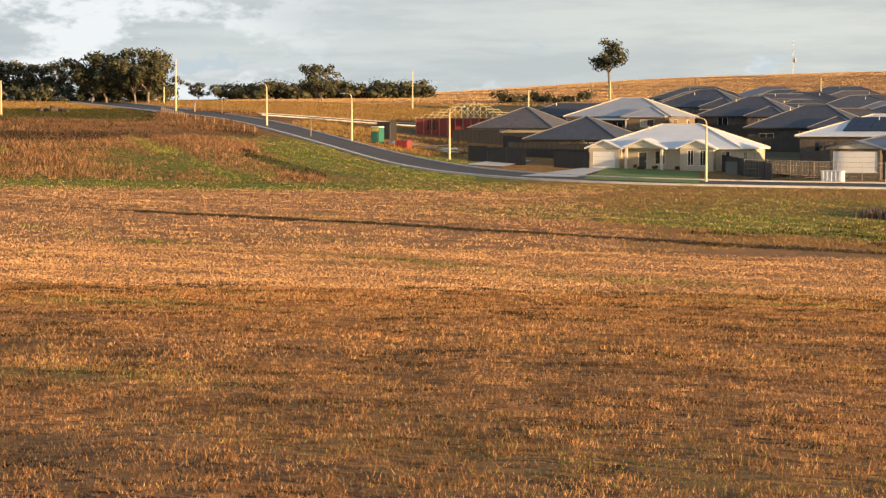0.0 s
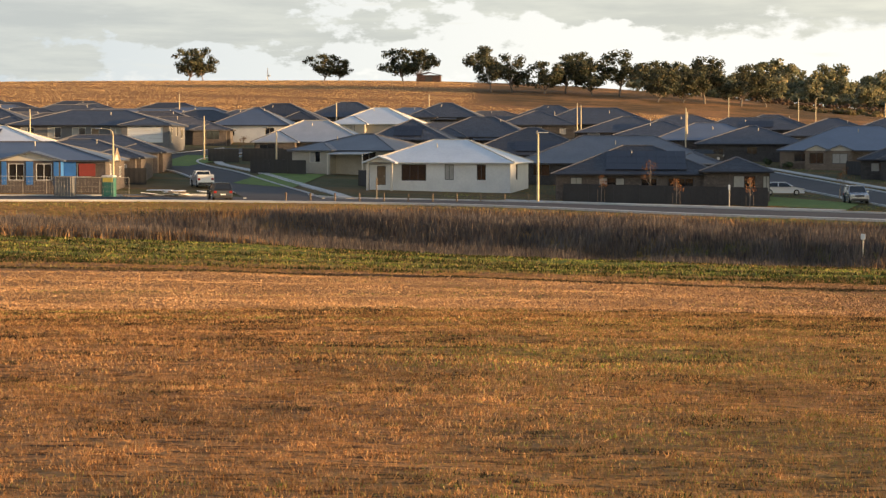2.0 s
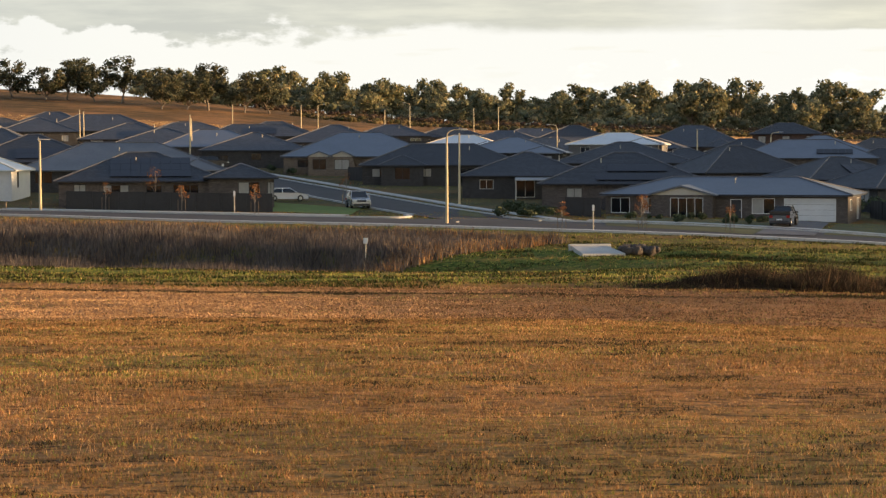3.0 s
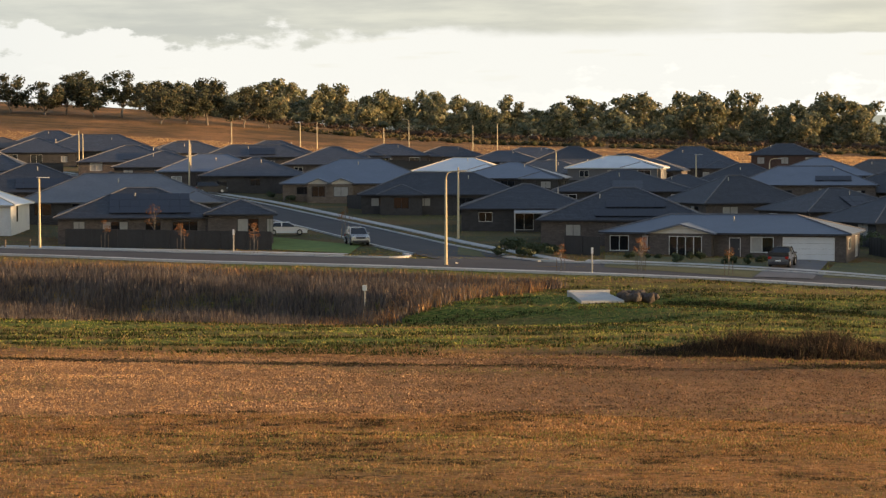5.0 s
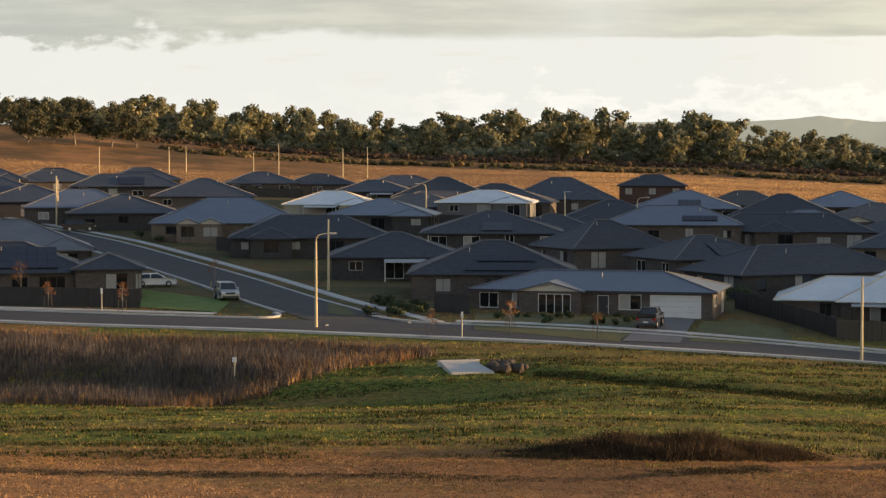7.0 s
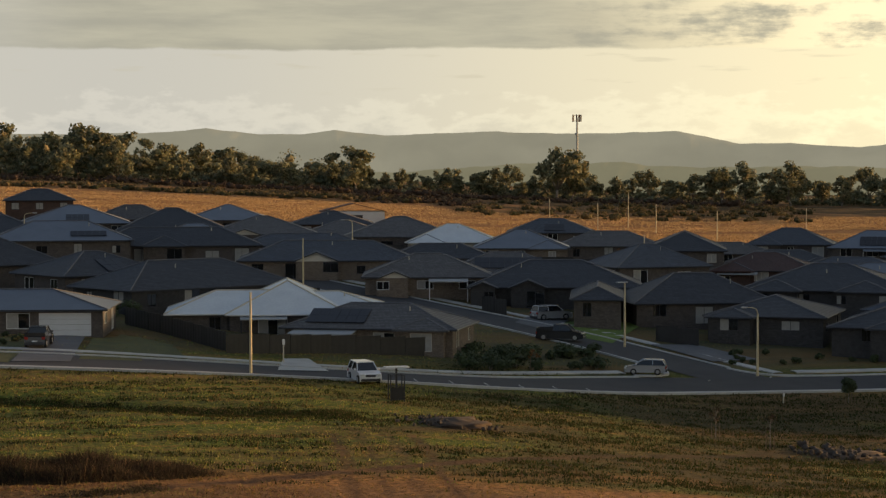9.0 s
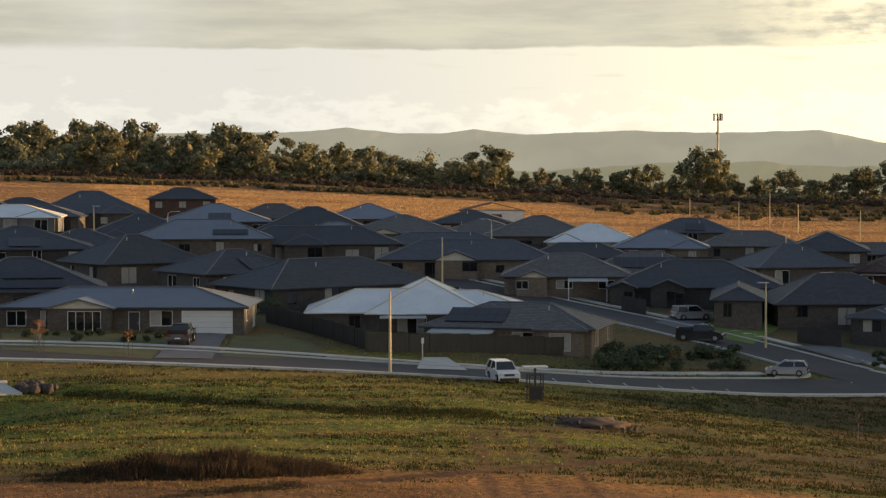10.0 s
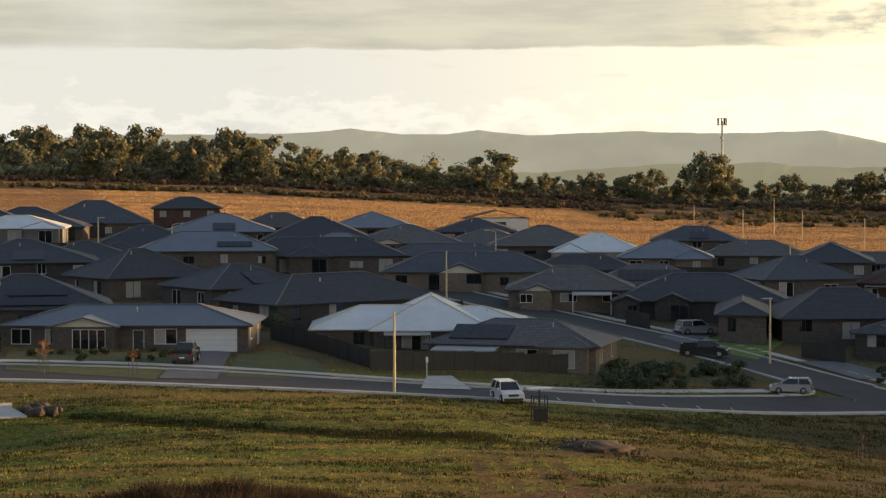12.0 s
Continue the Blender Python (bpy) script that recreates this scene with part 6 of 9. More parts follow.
# ---- far hills ----
def far_ridge(name, dist, base, knots_az, knots_up, rough_, col, label):
    """A distant range of hills: its crest rises over the eye line by the given slopes along the compass."""
    m = bpy.data.materials.new(name + "_glow_haze")
    m.use_nodes = True
    p = m.node_tree.nodes["Principled BSDF"]
    p.inputs["Roughness"].default_value, p.inputs["Specular IOR Level"].default_value = 1.0, 0.0
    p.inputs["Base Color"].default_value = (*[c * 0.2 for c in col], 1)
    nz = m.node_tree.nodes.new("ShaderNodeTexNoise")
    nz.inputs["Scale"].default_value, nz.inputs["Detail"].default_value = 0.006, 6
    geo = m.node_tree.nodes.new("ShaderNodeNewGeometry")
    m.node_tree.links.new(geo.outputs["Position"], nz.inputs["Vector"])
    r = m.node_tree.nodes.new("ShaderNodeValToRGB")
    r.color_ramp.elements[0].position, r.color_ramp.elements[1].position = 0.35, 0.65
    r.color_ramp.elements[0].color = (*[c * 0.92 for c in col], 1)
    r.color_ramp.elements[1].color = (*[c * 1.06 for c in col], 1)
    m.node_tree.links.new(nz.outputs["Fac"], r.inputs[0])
    # distance haze painted in: the hills give off their own pale colour
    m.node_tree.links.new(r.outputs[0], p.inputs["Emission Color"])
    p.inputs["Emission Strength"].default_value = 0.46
    verts, faces = [], []
    azs = np.arange(-20.0, 70.0, 0.12)
    for a in azs:
        up = np.interp(a, knots_az, knots_up) * dist + 10
        up += rough_ * (noise.noise((a * 1.1, dist, 0)) + 0.5 * noise.noise((a * 3.1, dist, 2)) + 0.2 * noise.noise((a * 9.0, dist, 4)))
        for k, f in enumerate((0.0, 0.35, 0.7, 0.9, 1.0, 0.8)):
            d = dist + (-260, -190, -110, -50, 0, 90)[k] + 30 * noise.noise((a * 2, k, 7))
            z = base + (up - base) * f + (6 * noise.noise((a * 4, k * 3, 1)) if 0 < k < 4 else 0)
            verts.append((d * math.sin(radians(a)), d * math.cos(radians(a)), z))
    for i in range(len(azs) - 1):
        for k in range(5):
            q = i * 6 + k
            faces.append((q, q + 6, q + 7, q + 1))
    return tagged(raw(name, verts, faces, m, None, "", True), label, "hills", "", "structure")


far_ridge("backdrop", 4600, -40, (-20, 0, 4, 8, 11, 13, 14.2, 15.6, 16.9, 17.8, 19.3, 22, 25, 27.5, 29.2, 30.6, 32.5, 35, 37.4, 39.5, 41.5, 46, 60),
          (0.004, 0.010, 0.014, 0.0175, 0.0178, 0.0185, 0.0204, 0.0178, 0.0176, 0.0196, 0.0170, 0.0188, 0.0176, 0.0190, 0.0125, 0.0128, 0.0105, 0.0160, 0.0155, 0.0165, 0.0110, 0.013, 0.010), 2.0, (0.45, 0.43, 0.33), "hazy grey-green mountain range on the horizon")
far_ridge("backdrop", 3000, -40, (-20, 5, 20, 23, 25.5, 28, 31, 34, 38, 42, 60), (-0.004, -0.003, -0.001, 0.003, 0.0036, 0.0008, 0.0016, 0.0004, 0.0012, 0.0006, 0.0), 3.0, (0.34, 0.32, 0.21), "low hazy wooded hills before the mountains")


# ---- trees ----
def leaves(name, centres, count, size, material, seed, parent, flat=0.75, core=0.62):
    """A crown of many small leaf sprays scattered over clumps (x, y, z, radius)."""
    rng = np.random.RandomState(seed)
    c = np.array(centres)
    vol = c[:, 3] ** 2
    pick = rng.choice(len(c), count, p=vol / vol.sum())
    dirs = rng.normal(size=(count, 3))
    dirs /= np.linalg.norm(dirs, axis=1)[:, None]
    rad = c[pick, 3] * rng.uniform(0.55, 1.05, count) ** 0.6
    pos = c[pick, :3] + dirs * rad[:, None] * np.array((1, 1, flat))
    n = dirs + rng.normal(scale=0.6, size=(count, 3))
    n /= np.linalg.norm(n, axis=1)[:, None]
    t = np.cross(n, rng.normal(size=(count, 3)))
    t /= np.linalg.norm(t, axis=1)[:, None]
    b = np.cross(n, t)
    s = size * rng.uniform(0.6, 1.4, count)[:, None]
    quad = np.stack([pos - t * s * 0.5, pos - b * s * 0.32 + t * s * 0.1, pos + t * s * 0.6, pos + b * s * 0.34], axis=1).reshape(-1, 3)
    faces = np.arange(count * 4).reshape(-1, 4).tolist()
    verts = quad.tolist()
    if core:
        # the dim inside of each clump: an uneven knot of foliage under the outer sprays
        t_ = (1 + 5 ** 0.5) / 2
        ico = np.array([(-1, t_, 0), (1, t_, 0), (-1, -t_, 0), (1, -t_, 0), (0, -1, t_), (0, 1, t_), (0, -1, -t_), (0, 1, -t_), (t_, 0, -1), (t_, 0, 1), (-t_, 0, -1), (-t_, 0, 1)]) / 1.902
        tri = ((0, 11, 5), (0, 5, 1), (0, 1, 7), (0, 7, 10), (0, 10, 11), (1, 5, 9), (5, 11, 4), (11, 10, 2), (10, 7, 6), (7, 1, 8), (3, 9, 4), (3, 4, 2), (3, 2, 6), (3, 6, 8), (3, 8, 9), (4, 9, 5), (2, 4, 11), (6, 2, 10), (8, 6, 7), (9, 8, 1))
        for q in c:
            k0 = len(verts)
            k = ico * rng.uniform(0.6, 1.0, (12, 1)) * q[3] * core * np.array((1, 1, flat)) + q[:3]
            verts += k.tolist()
            faces += [(a + k0, b_ + k0, d_ + k0) for a, b_, d_ in tri]
    ob = raw(name, verts, faces, material, parent)
    return ob


def tree(height, spread, seed, label, category="tree", name="tree", leaf="leaf", count=1500, leafsize=1.05, bare_trunk=0.35, group="", trunk_r=0.022, clumps=16):
    """A gum tree at the origin: tapered trunk, forking limbs, clumped crown with gaps."""
    rng = random.Random(seed)
    root = empty(name, Matrix.Identity(4), label, category, group)
    bm = bmesh.new()
    lean = rng.uniform(-0.06, 0.06) * height
    fork = height * bare_trunk
    r = height * trunk_r
    add_tube(bm, [(0, 0, -0.6), (lean * 0.3, 0, fork * 0.5), (lean, lean * 0.5, fork)], [r * 1.25, r, r * 0.8], 8)
    centres = []
    n = max(3, clumps // 3)
    for k in range(n):
        a = 2 * math.pi * (k + rng.uniform(-0.3, 0.3)) / n
        reach = spread * rng.uniform(0.25, 0.62)
        top = height * rng.uniform(bare_trunk + 0.16, 0.92) if k else height * 0.9
        if k == 0:
            reach *= 0.25
        tip = (lean + reach * math.cos(a), lean * 0.5 + reach * math.sin(a), top)
        mid = (lean + reach * 0.45 * math.cos(a), lean * 0.5 + reach * 0.45 * math.sin(a), fork + (top - fork) * 0.45)
        add_tube(bm, [(lean, lean * 0.5, fork - 0.1), mid, tip], [r * 0.6, r * 0.38, r * 0.12], 6)
        for f_ in (0.5, 0.75):
            q = rng.uniform(0.10, 0.16) * (spread + height) * 0.5
            centres.append((lean + reach * f_ * math.cos(a) + rng.uniform(-0.4, 0.4), lean * 0.5 + reach * f_ * math.sin(a) + rng.uniform(-0.4, 0.4), max(q * 0.8, fork + (top - fork) * f_), q))
        for j in range(3):
            q = rng.uniform(0.11, 0.20) * (spread + height) * 0.5
            centres.append((tip[0] + rng.uniform(-1, 1) * spread * 0.14, tip[1] + rng.uniform(-1, 1) * spread * 0.14, min(height - q * 0.5, tip[2] + rng.uniform(-0.12, 0.08) * height), q))
    part("trunk", bm, "bark", root, "", True)
    leaves("crown", centres, count, leafsize, leaf, seed, root)
    return root


def plant(proto, x, y, s=1.0, turn=0.0, sink=0.0, z=None):
    z = land(x, y) if z is None else z
    ob = copy_thing(proto, pose(x, y, z - sink, 0, 0, turn))
    ob.scale = (s, s, s)
    return ob


def discard(ob):
    for o in (*ob.children_recursive, ob):
        bpy.data.objects.remove(o)


def at_bearing(az, d):
    return d * math.sin(radians(az)), d * math.cos(radians(az))


WOOD = "tall dark-green gum tree of the wood or the unseen shade belt"
protos = [tree(14, 10, 11, WOOD, group="wood beyond the paddock", count=1350, bare_trunk=0.16, clumps=24), tree(16, 9, 12, WOOD, group="wood beyond the paddock", count=1350, bare_trunk=0.2, clumps=24),
          tree(12, 10, 13, WOOD, group="wood beyond the paddock", count=1350, bare_trunk=0.1, clumps=24), tree(15, 7, 14, WOOD, group="wood beyond the paddock", count=1300, bare_trunk=0.14, clumps=24),
          tree(11, 8, 15, WOOD, group="wood beyond the paddock", count=1300, bare_trunk=0.08, clumps=24)]
rw = random.Random(5)
# the wood: dense on the rise, thinning to one row past the tower
for k in range(150):
    az = -8.5 + 26.5 * k / 150 + rw.uniform(-0.1, 0.1)
    d = rw.uniform(705, 860)
    plant(protos[rw.randrange(5)], *at_bearing(az, d), rw.choice((0.7, 0.85, 0.95, 1.0, 1.1, 1.35)) * (0.84 + 0.16 * smooth(2, 6, az)) * (1 - 0.45 * smooth(10, 17.5, az)), rw.uniform(0, 360), 0.4)
for k in range(64):
    az = 17.0 + 28.0 * k / 64 + rw.uniform(-0.15, 0.15)
    d = rw.uniform(700, 760)
    plant(protos[rw.randrange(5)], *at_bearing(az, d), rw.uniform(0.5, 0.8) if az < 28 else rw.uniform(0.72, 1.08), rw.uniform(0, 360), 0.2)
plant(protos[1], *at_bearing(24.1, 705), 1.25, 40, 0.2)
plant(protos[3], *at_bearing(24.5, 712), 1.15, 130, 0.2)
plant(protos[0], *at_bearing(18.4, 715), 1.15, 200, 0.2)
# unseen trees added past the estate's edge, towards the sun, to shade it
for k in range(84):
    y = 221 + 181 * k / 83
    plant(protos[rw.randrange(5)], 366 + rw.uniform(-20, 20), y, rw.uniform(0.85, 1.2) * (0.6 if y < 229 else 0.75 if y < 241 else 1.0), rw.uniform(0, 360), 0.2)
for p_ in protos:
    discard(p_)

HILL = "spreading gum tree with a pale trunk on the hill"
hill = [tree(9, 9.5, 21, HILL, count=2300, leafsize=0.52, bare_trunk=0.14, clumps=27, leaf="leaf_dark", group="gums on the ridge"), tree(10, 9, 22, HILL, count=2300, leafsize=0.52, bare_trunk=0.2, clumps=27, leaf="leaf_dark", group="gums on the ridge"),
        tree(11, 8.5, 23, HILL, count=2200, leafsize=0.52, bare_trunk=0.24, clumps=24, leaf="leaf_dark", group="gums on the ridge")]
# ridge gums: bearing, distance, which, size
for az, d, k, s in ((-21.1, 712, 0, 1.3), (-20.7, 714, 1, 0.95), (-17.3, 720, 0, 1.05), (-16.9, 722, 0, 0.85), (-15.1, 715, 0, 1.3), (-14.7, 716, 1, 1.15), (-12.7, 705, 1, 1.3), (-12.6, 600, 2, 0.95), (-12.0, 605, 1, 1.15), (-11.1, 600, 0, 1.1), (-10.5, 610, 1, 1.2), (-9.75, 605, 0, 1.2), (-9.0, 612, 2, 1.25),
                    (-7.9, 590, 0, 1.1), (-7.2, 600, 0, 1.0), (-6.6, 605, 2, 1.25), (-5.6, 610, 1, 1.25), (-4.9, 625, 0, 1.2), (-6.7, 700, 1, 1.2), (-8.0, 700, 0, 1.2), (-10.2, 700, 1, 1.2)):
    plant(hill[k], *at_bearing(az, d), s, (az * 77) % 360, 0.15)
# the stand by the upper road and the single trees behind the paddock
for az, d, k, s in ((-52.6, 405, 1, 0.82), (-51.9, 400, 0, 0.88), (-51.2, 402, 0, 0.8), (-50.7, 398, 2, 0.7), (-49.75, 382, 0, 1.0), (-49.35, 380, 1, 0.95), (-49.0, 386, 0, 0.9), (-48.55, 376, 1, 1.0), (-48.2, 374, 2, 0.9), (-47.9, 380, 0, 0.62),
                    (-53.3, 402, 0, 0.9), (-43.35, 470, 0, 0.95), (-46.8, 520, 0, 0.5), (-46.2, 525, 0, 0.45)):
    plant(hill[k], *at_bearing(az, d), s, (az * 91) % 360, 0.15)
for h_ in hill:
    discard(h_)
lone = tree(14.6, 7.4, 31, "lone tall gum tree with a long bare forked trunk", leaf="leaf_dark", count=2000, leafsize=0.42, bare_trunk=0.5, clumps=15)
lone.matrix_world = pose(*at_bearing(-35.2, 445), land(*at_bearing(-35.2, 445)) - 0.4, 0, 0, 60)


M["scrubby"] = grass_material("dry_scrub_leaves", [(0.0, (0.05, 0.055, 0.022)), (0.5, (0.12, 0.10, 0.045)), (1.0, (0.24, 0.16, 0.075))], 0.8)


def thicket(points, material, label, category="shrubs", count=2600, size=0.5, seed=3, name="shrub_row"):
    """A low dense row of bushes along clumps (x, y, radius, height)."""
    cs = []
    rng = random.Random(seed)
    for x, y, r, h in points:
        z = land(x, y)
        for k in range(4):
            cs.append((x + rng.uniform(-r, r) * 0.5, y + rng.uniform(-r, r) * 0.5, z + h * rng.uniform(0.25, 0.75), max(h * 0.4, r * 0.5)))
    ob = leaves(name, cs, count, size, material, seed, None)
    return tagged(ob, label, category, "", "stuff")


def bearing_row(a0, a1, d, n, r, h, seed=1, deep=4):
    rng = random.Random(seed)
    return [(*at_bearing(a0 + (a1 - a0) * k / (n - 1), d + rng.uniform(-deep, deep)), r * rng.uniform(0.6, 1.4), h * rng.uniform(0.4, 1.25)) for k in range(n)]


thicket(bearing_row(-53.6, -47.6, 388, 60, 2.2, 3.2, 31), "leaf_dark", "dark scrub under the gums by the upper road", seed=32, count=5000)
thicket(bearing_row(-46.0, -40.4, 520, 130, 4.0, 4.4, 1, 7), "leaf_dark", "dark dense hedge of scrub on the rise", seed=4, count=12000)
thicket(bearing_row(-38.4, -35.9, 455, 14, 2.2, 2.6), "leaf_dark", "green scrub patch in the dry paddock", seed=5, count=1350)
thicket(bearing_row(18.5, 22.0, 640, 40, 2.6, 1.0, 2, 30), "brush", "low dark scrub at the paddock's edge", seed=6, count=2500)
thicket(bearing_row(21.5, 31.0, 610, 110, 3.2, 1.1, 8, 55), "scrubby", "low green scrub in the dry paddock", seed=7, count=7000)
thicket(bearing_row(-4.0, 20.0, 628, 150, 4.0, 1.0, 19, 16), "scrubby", "low brown scrub along the edge of the paddock", seed=28, count=9000)
thicket(bearing_row(-6.0, 30.0, 690, 170, 4.0, 1.9, 9, 12), "brush", "brown brush along the foot of the wood", seed=8, count=12000)


# undergrowth and saplings that fill the wood
for dist, high, many, sd in ((728, 5.0, 9000, 12), (755, 8.0, 9000, 16), (790, 10.0, 9000, 17), (830, 11.0, 8000, 18)):
    thicket(bearing_row(-8.5, 18.5, dist, 80, 6.0, high, sd), "leaf", "dense grey-green saplings and undergrowth of the wood", seed=sd, count=many, size=0.85)
thicket(bearing_row(17.0, 45.0, 722, 110, 4.0, 3.0, 13), "leaf", "dense dark undergrowth along the tree row", seed=14, count=9000, size=0.8)
thicket(bearing_row(17.0, 45.0, 750, 90, 4.5, 4.5, 23), "leaf", "dense dark bushes behind the tree row", seed=24, count=8000, size=0.8)

# ---- poles ----
def street_lamp(x, y, h, face, head="arm", label="galvanised street lamp with a curved arm"):
    """A street lamp: tapered post, curved arm, flat lantern."""
    root = empty("street_lamp", pose(x, y, land(x, y), 0, 0, face), label, "street lamp", "street lamps")
    bm = bmesh.new()
    add_tube(bm, [(0, 0, -0.4), (0, 0, 0.02), (0, 0, h * 0.55), (0, 0, h - 0.7)], [0.14, 0.14, 0.11, 0.085], 8)
    part("post", bm, "pole_steel", root, "", True)
    part("base_plate", box_bm(-0.18, 0.18, -0.18, 0.18, -0.02, 0.05, bevel=0.01), "pole_steel", root)
    if head == "arm":
        arm = bmesh.new()
        add_tube(arm, [(0, 0, h - 0.75), (0.06, 0, h - 0.35), (0.25, 0, h - 0.12), (0.6, 0, h - 0.02), (1.3, 0, h + 0.04)], [0.07, 0.06, 0.05, 0.045, 0.04], 6)
        part("arm", arm, "pole_steel", root, "", True)
        lan = part("lantern", box_bm(1.2, 1.85, -0.14, 0.14, h - 0.02, h + 0.10, bevel=0.03), "lamp", root)
        part("diffuser", box_bm(1.28, 1.78, -0.10, 0.10, h - 0.045, h - 0.02), "light_clear", lan)
    elif head == "panel":
        lan = part("lantern", box_bm(-0.2, 0.95, -0.35, 0.35, h - 0.72, h - 0.62, bevel=0.02), "lamp", root, "flat white solar lantern")
        part("bracket", box_bm(-0.06, 0.06, -0.06, 0.06, h - 0.9, h - 0.7), "pole_steel", root)
    else:
        part("cap", box_bm(-0.09, 0.09, -0.09, 0.09, h - 0.72, h - 0.66, bevel=0.02), "pole_steel", root)
    return root


# ---- lamps along the streets ----
street_lamp(-39.0, 195.7, 7.61, 20, 'panel', label="galvanised street lamp with a flat white panel head")
street_lamp(0.3, 179.0, 8.30, 10, 'arm')
street_lamp(1.7, 218.0, 8.31, 90, 'plain', label="slender galvanised post lit by the low sun")
street_lamp(-39.2, 313.5, 8.4, 0, 'plain', label="slender galvanised post lit by the low sun")
street_lamp(-69.5, 387.3, 7.69, 0, 'plain', label="slender galvanised post lit by the low sun")
street_lamp(-65.8, 370.7, 7.70, 0, 'plain', label="slender galvanised post lit by the low sun")
street_lamp(-48.7, 468.0, 7.68, 0, 'plain', label="slender galvanised post lit by the low sun")
street_lamp(-34.3, 488.8, 7.70, 0, 'plain', label="slender galvanised post lit by the low sun")
street_lamp(-31.4, 507.5, 6.98, 0, 'arm')
street_lamp(-13.9, 480.8, 7.70, 0, 'plain', label="slender galvanised post lit by the low sun")
street_lamp(-8.6, 519.9, 8.32, 180, 'arm')
street_lamp(7.8, 519.9, 8.25, 0, 'plain', label="slender galvanised post lit by the low sun")
street_lamp(14.1, 519.8, 8.75, 0, 'plain', label="slender galvanised post lit by the low sun")
street_lamp(18.6, 331.5, 6.99, 180, 'arm')
street_lamp(38.9, 310.6, 7.70, 0, 'panel', label="galvanised street lamp with a flat white panel head")
street_lamp(48.0, 297.1, 6.99, 0, 'arm')
street_lamp(45.6, 165.3, 7.58, 10, 'plain', label="slender galvanised post lit by the low sun")
street_lamp(95.6, 195.9, 7.69, 180, 'panel', label="galvanised street lamp with a flat white panel head")
street_lamp(74.6, 245.4, 7.68, 0, 'plain', label="slender galvanised post lit by the low sun")
street_lamp(97.7, 295.3, 7.00, 180, 'arm')
street_lamp(135.9, 271.9, 7.69, 0, 'plain', label="slender galvanised post lit by the low sun")
street_lamp(205.3, 463.6, 7.69, 0, 'plain', label="slender galvanised post lit by the low sun")
street_lamp(210.7, 446.8, 7.68, 0, 'plain', label="slender galvanised post lit by the low sun")
street_lamp(228.8, 466.9, 9.79, 0, 'plain', label="slender galvanised post lit by the low sun")
street_lamp(224.3, 442.4, 7.70, 0, 'plain', label="slender galvanised post lit by the low sun")
street_lamp(222.3, 407.9, 7.70, 0, 'plain', label="slender galvanised post lit by the low sun")
street_lamp(100.9, 176.7, 6.94, 180, 'arm')
street_lamp(252.0, 418.5, 7.70, 0, 'plain', label="slender galvanised post lit by the low sun")
street_lamp(170.1, 252.5, 7.69, 180, 'panel', label="galvanised street lamp with a flat white panel head")
street_lamp(156.3, 223.8, 7.69, 0, 'plain', label="slender galvanised post lit by the low sun")
street_lamp(-109.7, 172.0, 6.42, 200, 'arm')
street_lamp(-150.3, 180.7, 6.06, 20, 'arm')
street_lamp(-167.6, 182.8, 5.92, 180, 'arm')
street_lamp(-184.6, 185.2, 5.36, 180, 'arm')
street_lamp(-227.6, 209.0, 8.61, 0, 'plain', label="slender galvanised post lit by the low sun")
street_lamp(-276.2, 250.7, 6.03, 0, 'plain', label="slender galvanised post lit by the low sun")
street_lamp(-302.6, 263.2, 6.74, 0, 'plain', label="slender galvanised post lit by the low sun")
street_lamp(-208.7, 161.7, 5.07, 0, 'plain', label="slender galvanised post lit by the low sun")
street_lamp(-254.2, 294.5, 8.04, 0, 'plain', label="slender galvanised post lit by the low sun")
street_lamp(-174.5, 227.2, 7.70, 0, 'plain', label="slender galvanised post lit by the low sun")
street_lamp(-207.7, 294.1, 7.70, 0, 'plain', label="slender galvanised post lit by the low sun")
street_lamp(-194.1, 344.6, 7.70, 0, 'plain', label="slender galvanised post lit by the low sun")
street_lamp(-118.3, 248.3, 7.70, 0, 'plain', label="slender galvanised post lit by the low sun")
street_lamp(-147.9, 378.1, 7.69, 0, 'plain', label="slender galvanised post lit by the low sun")
street_lamp(-100.3, 265.7, 6.76, 0, 'plain', label="slender galvanised post lit by the low sun")
street_lamp(-83.8, 248.2, 5.54, 180, 'arm')
street_lamp(-102.0, 334.3, 7.70, 0, 'plain', label="slender galvanised post lit by the low sun")
street_lamp(-108.2, 422.9, 7.69, 0, 'plain', label="slender galvanised post lit by the low sun")
street_lamp(-39.8, 320.0, 7.69, 0, 'plain', label="slender galvanised post lit by the low sun")
street_lamp(-80.6, 188.0, 6.79, 180, 'arm')


# ---- grass, reeds and brush ----
def blades_mesh(name, base, h, w, bend, ang, material):
    """Tapering blades, one narrow triangle each, from arrays of places, heights, widths and leans."""
    n = len(base)
    side = np.column_stack([np.cos(ang), np.sin(ang), np.zeros(n)]) * w[:, None] / 2
    v = np.stack([base - side, base + side, base + np.column_stack([bend, h])], axis=1).astype(np.float32)
    me = bpy.data.meshes.new(name)
    me.vertices.add(n * 3)
    me.vertices.foreach_set("co", v.ravel())
    me.loops.add(n * 3)
    me.loops.foreach_set("vertex_index", np.arange(n * 3, dtype=np.int32))
    me.polygons.add(n)
    me.polygons.foreach_set("loop_start", np.arange(0, n * 3, 3, dtype=np.int32))
    me.update(calc_edges=True)
    me.materials.append(M[material] if isinstance(material, str) else material)
    return new(name, me)


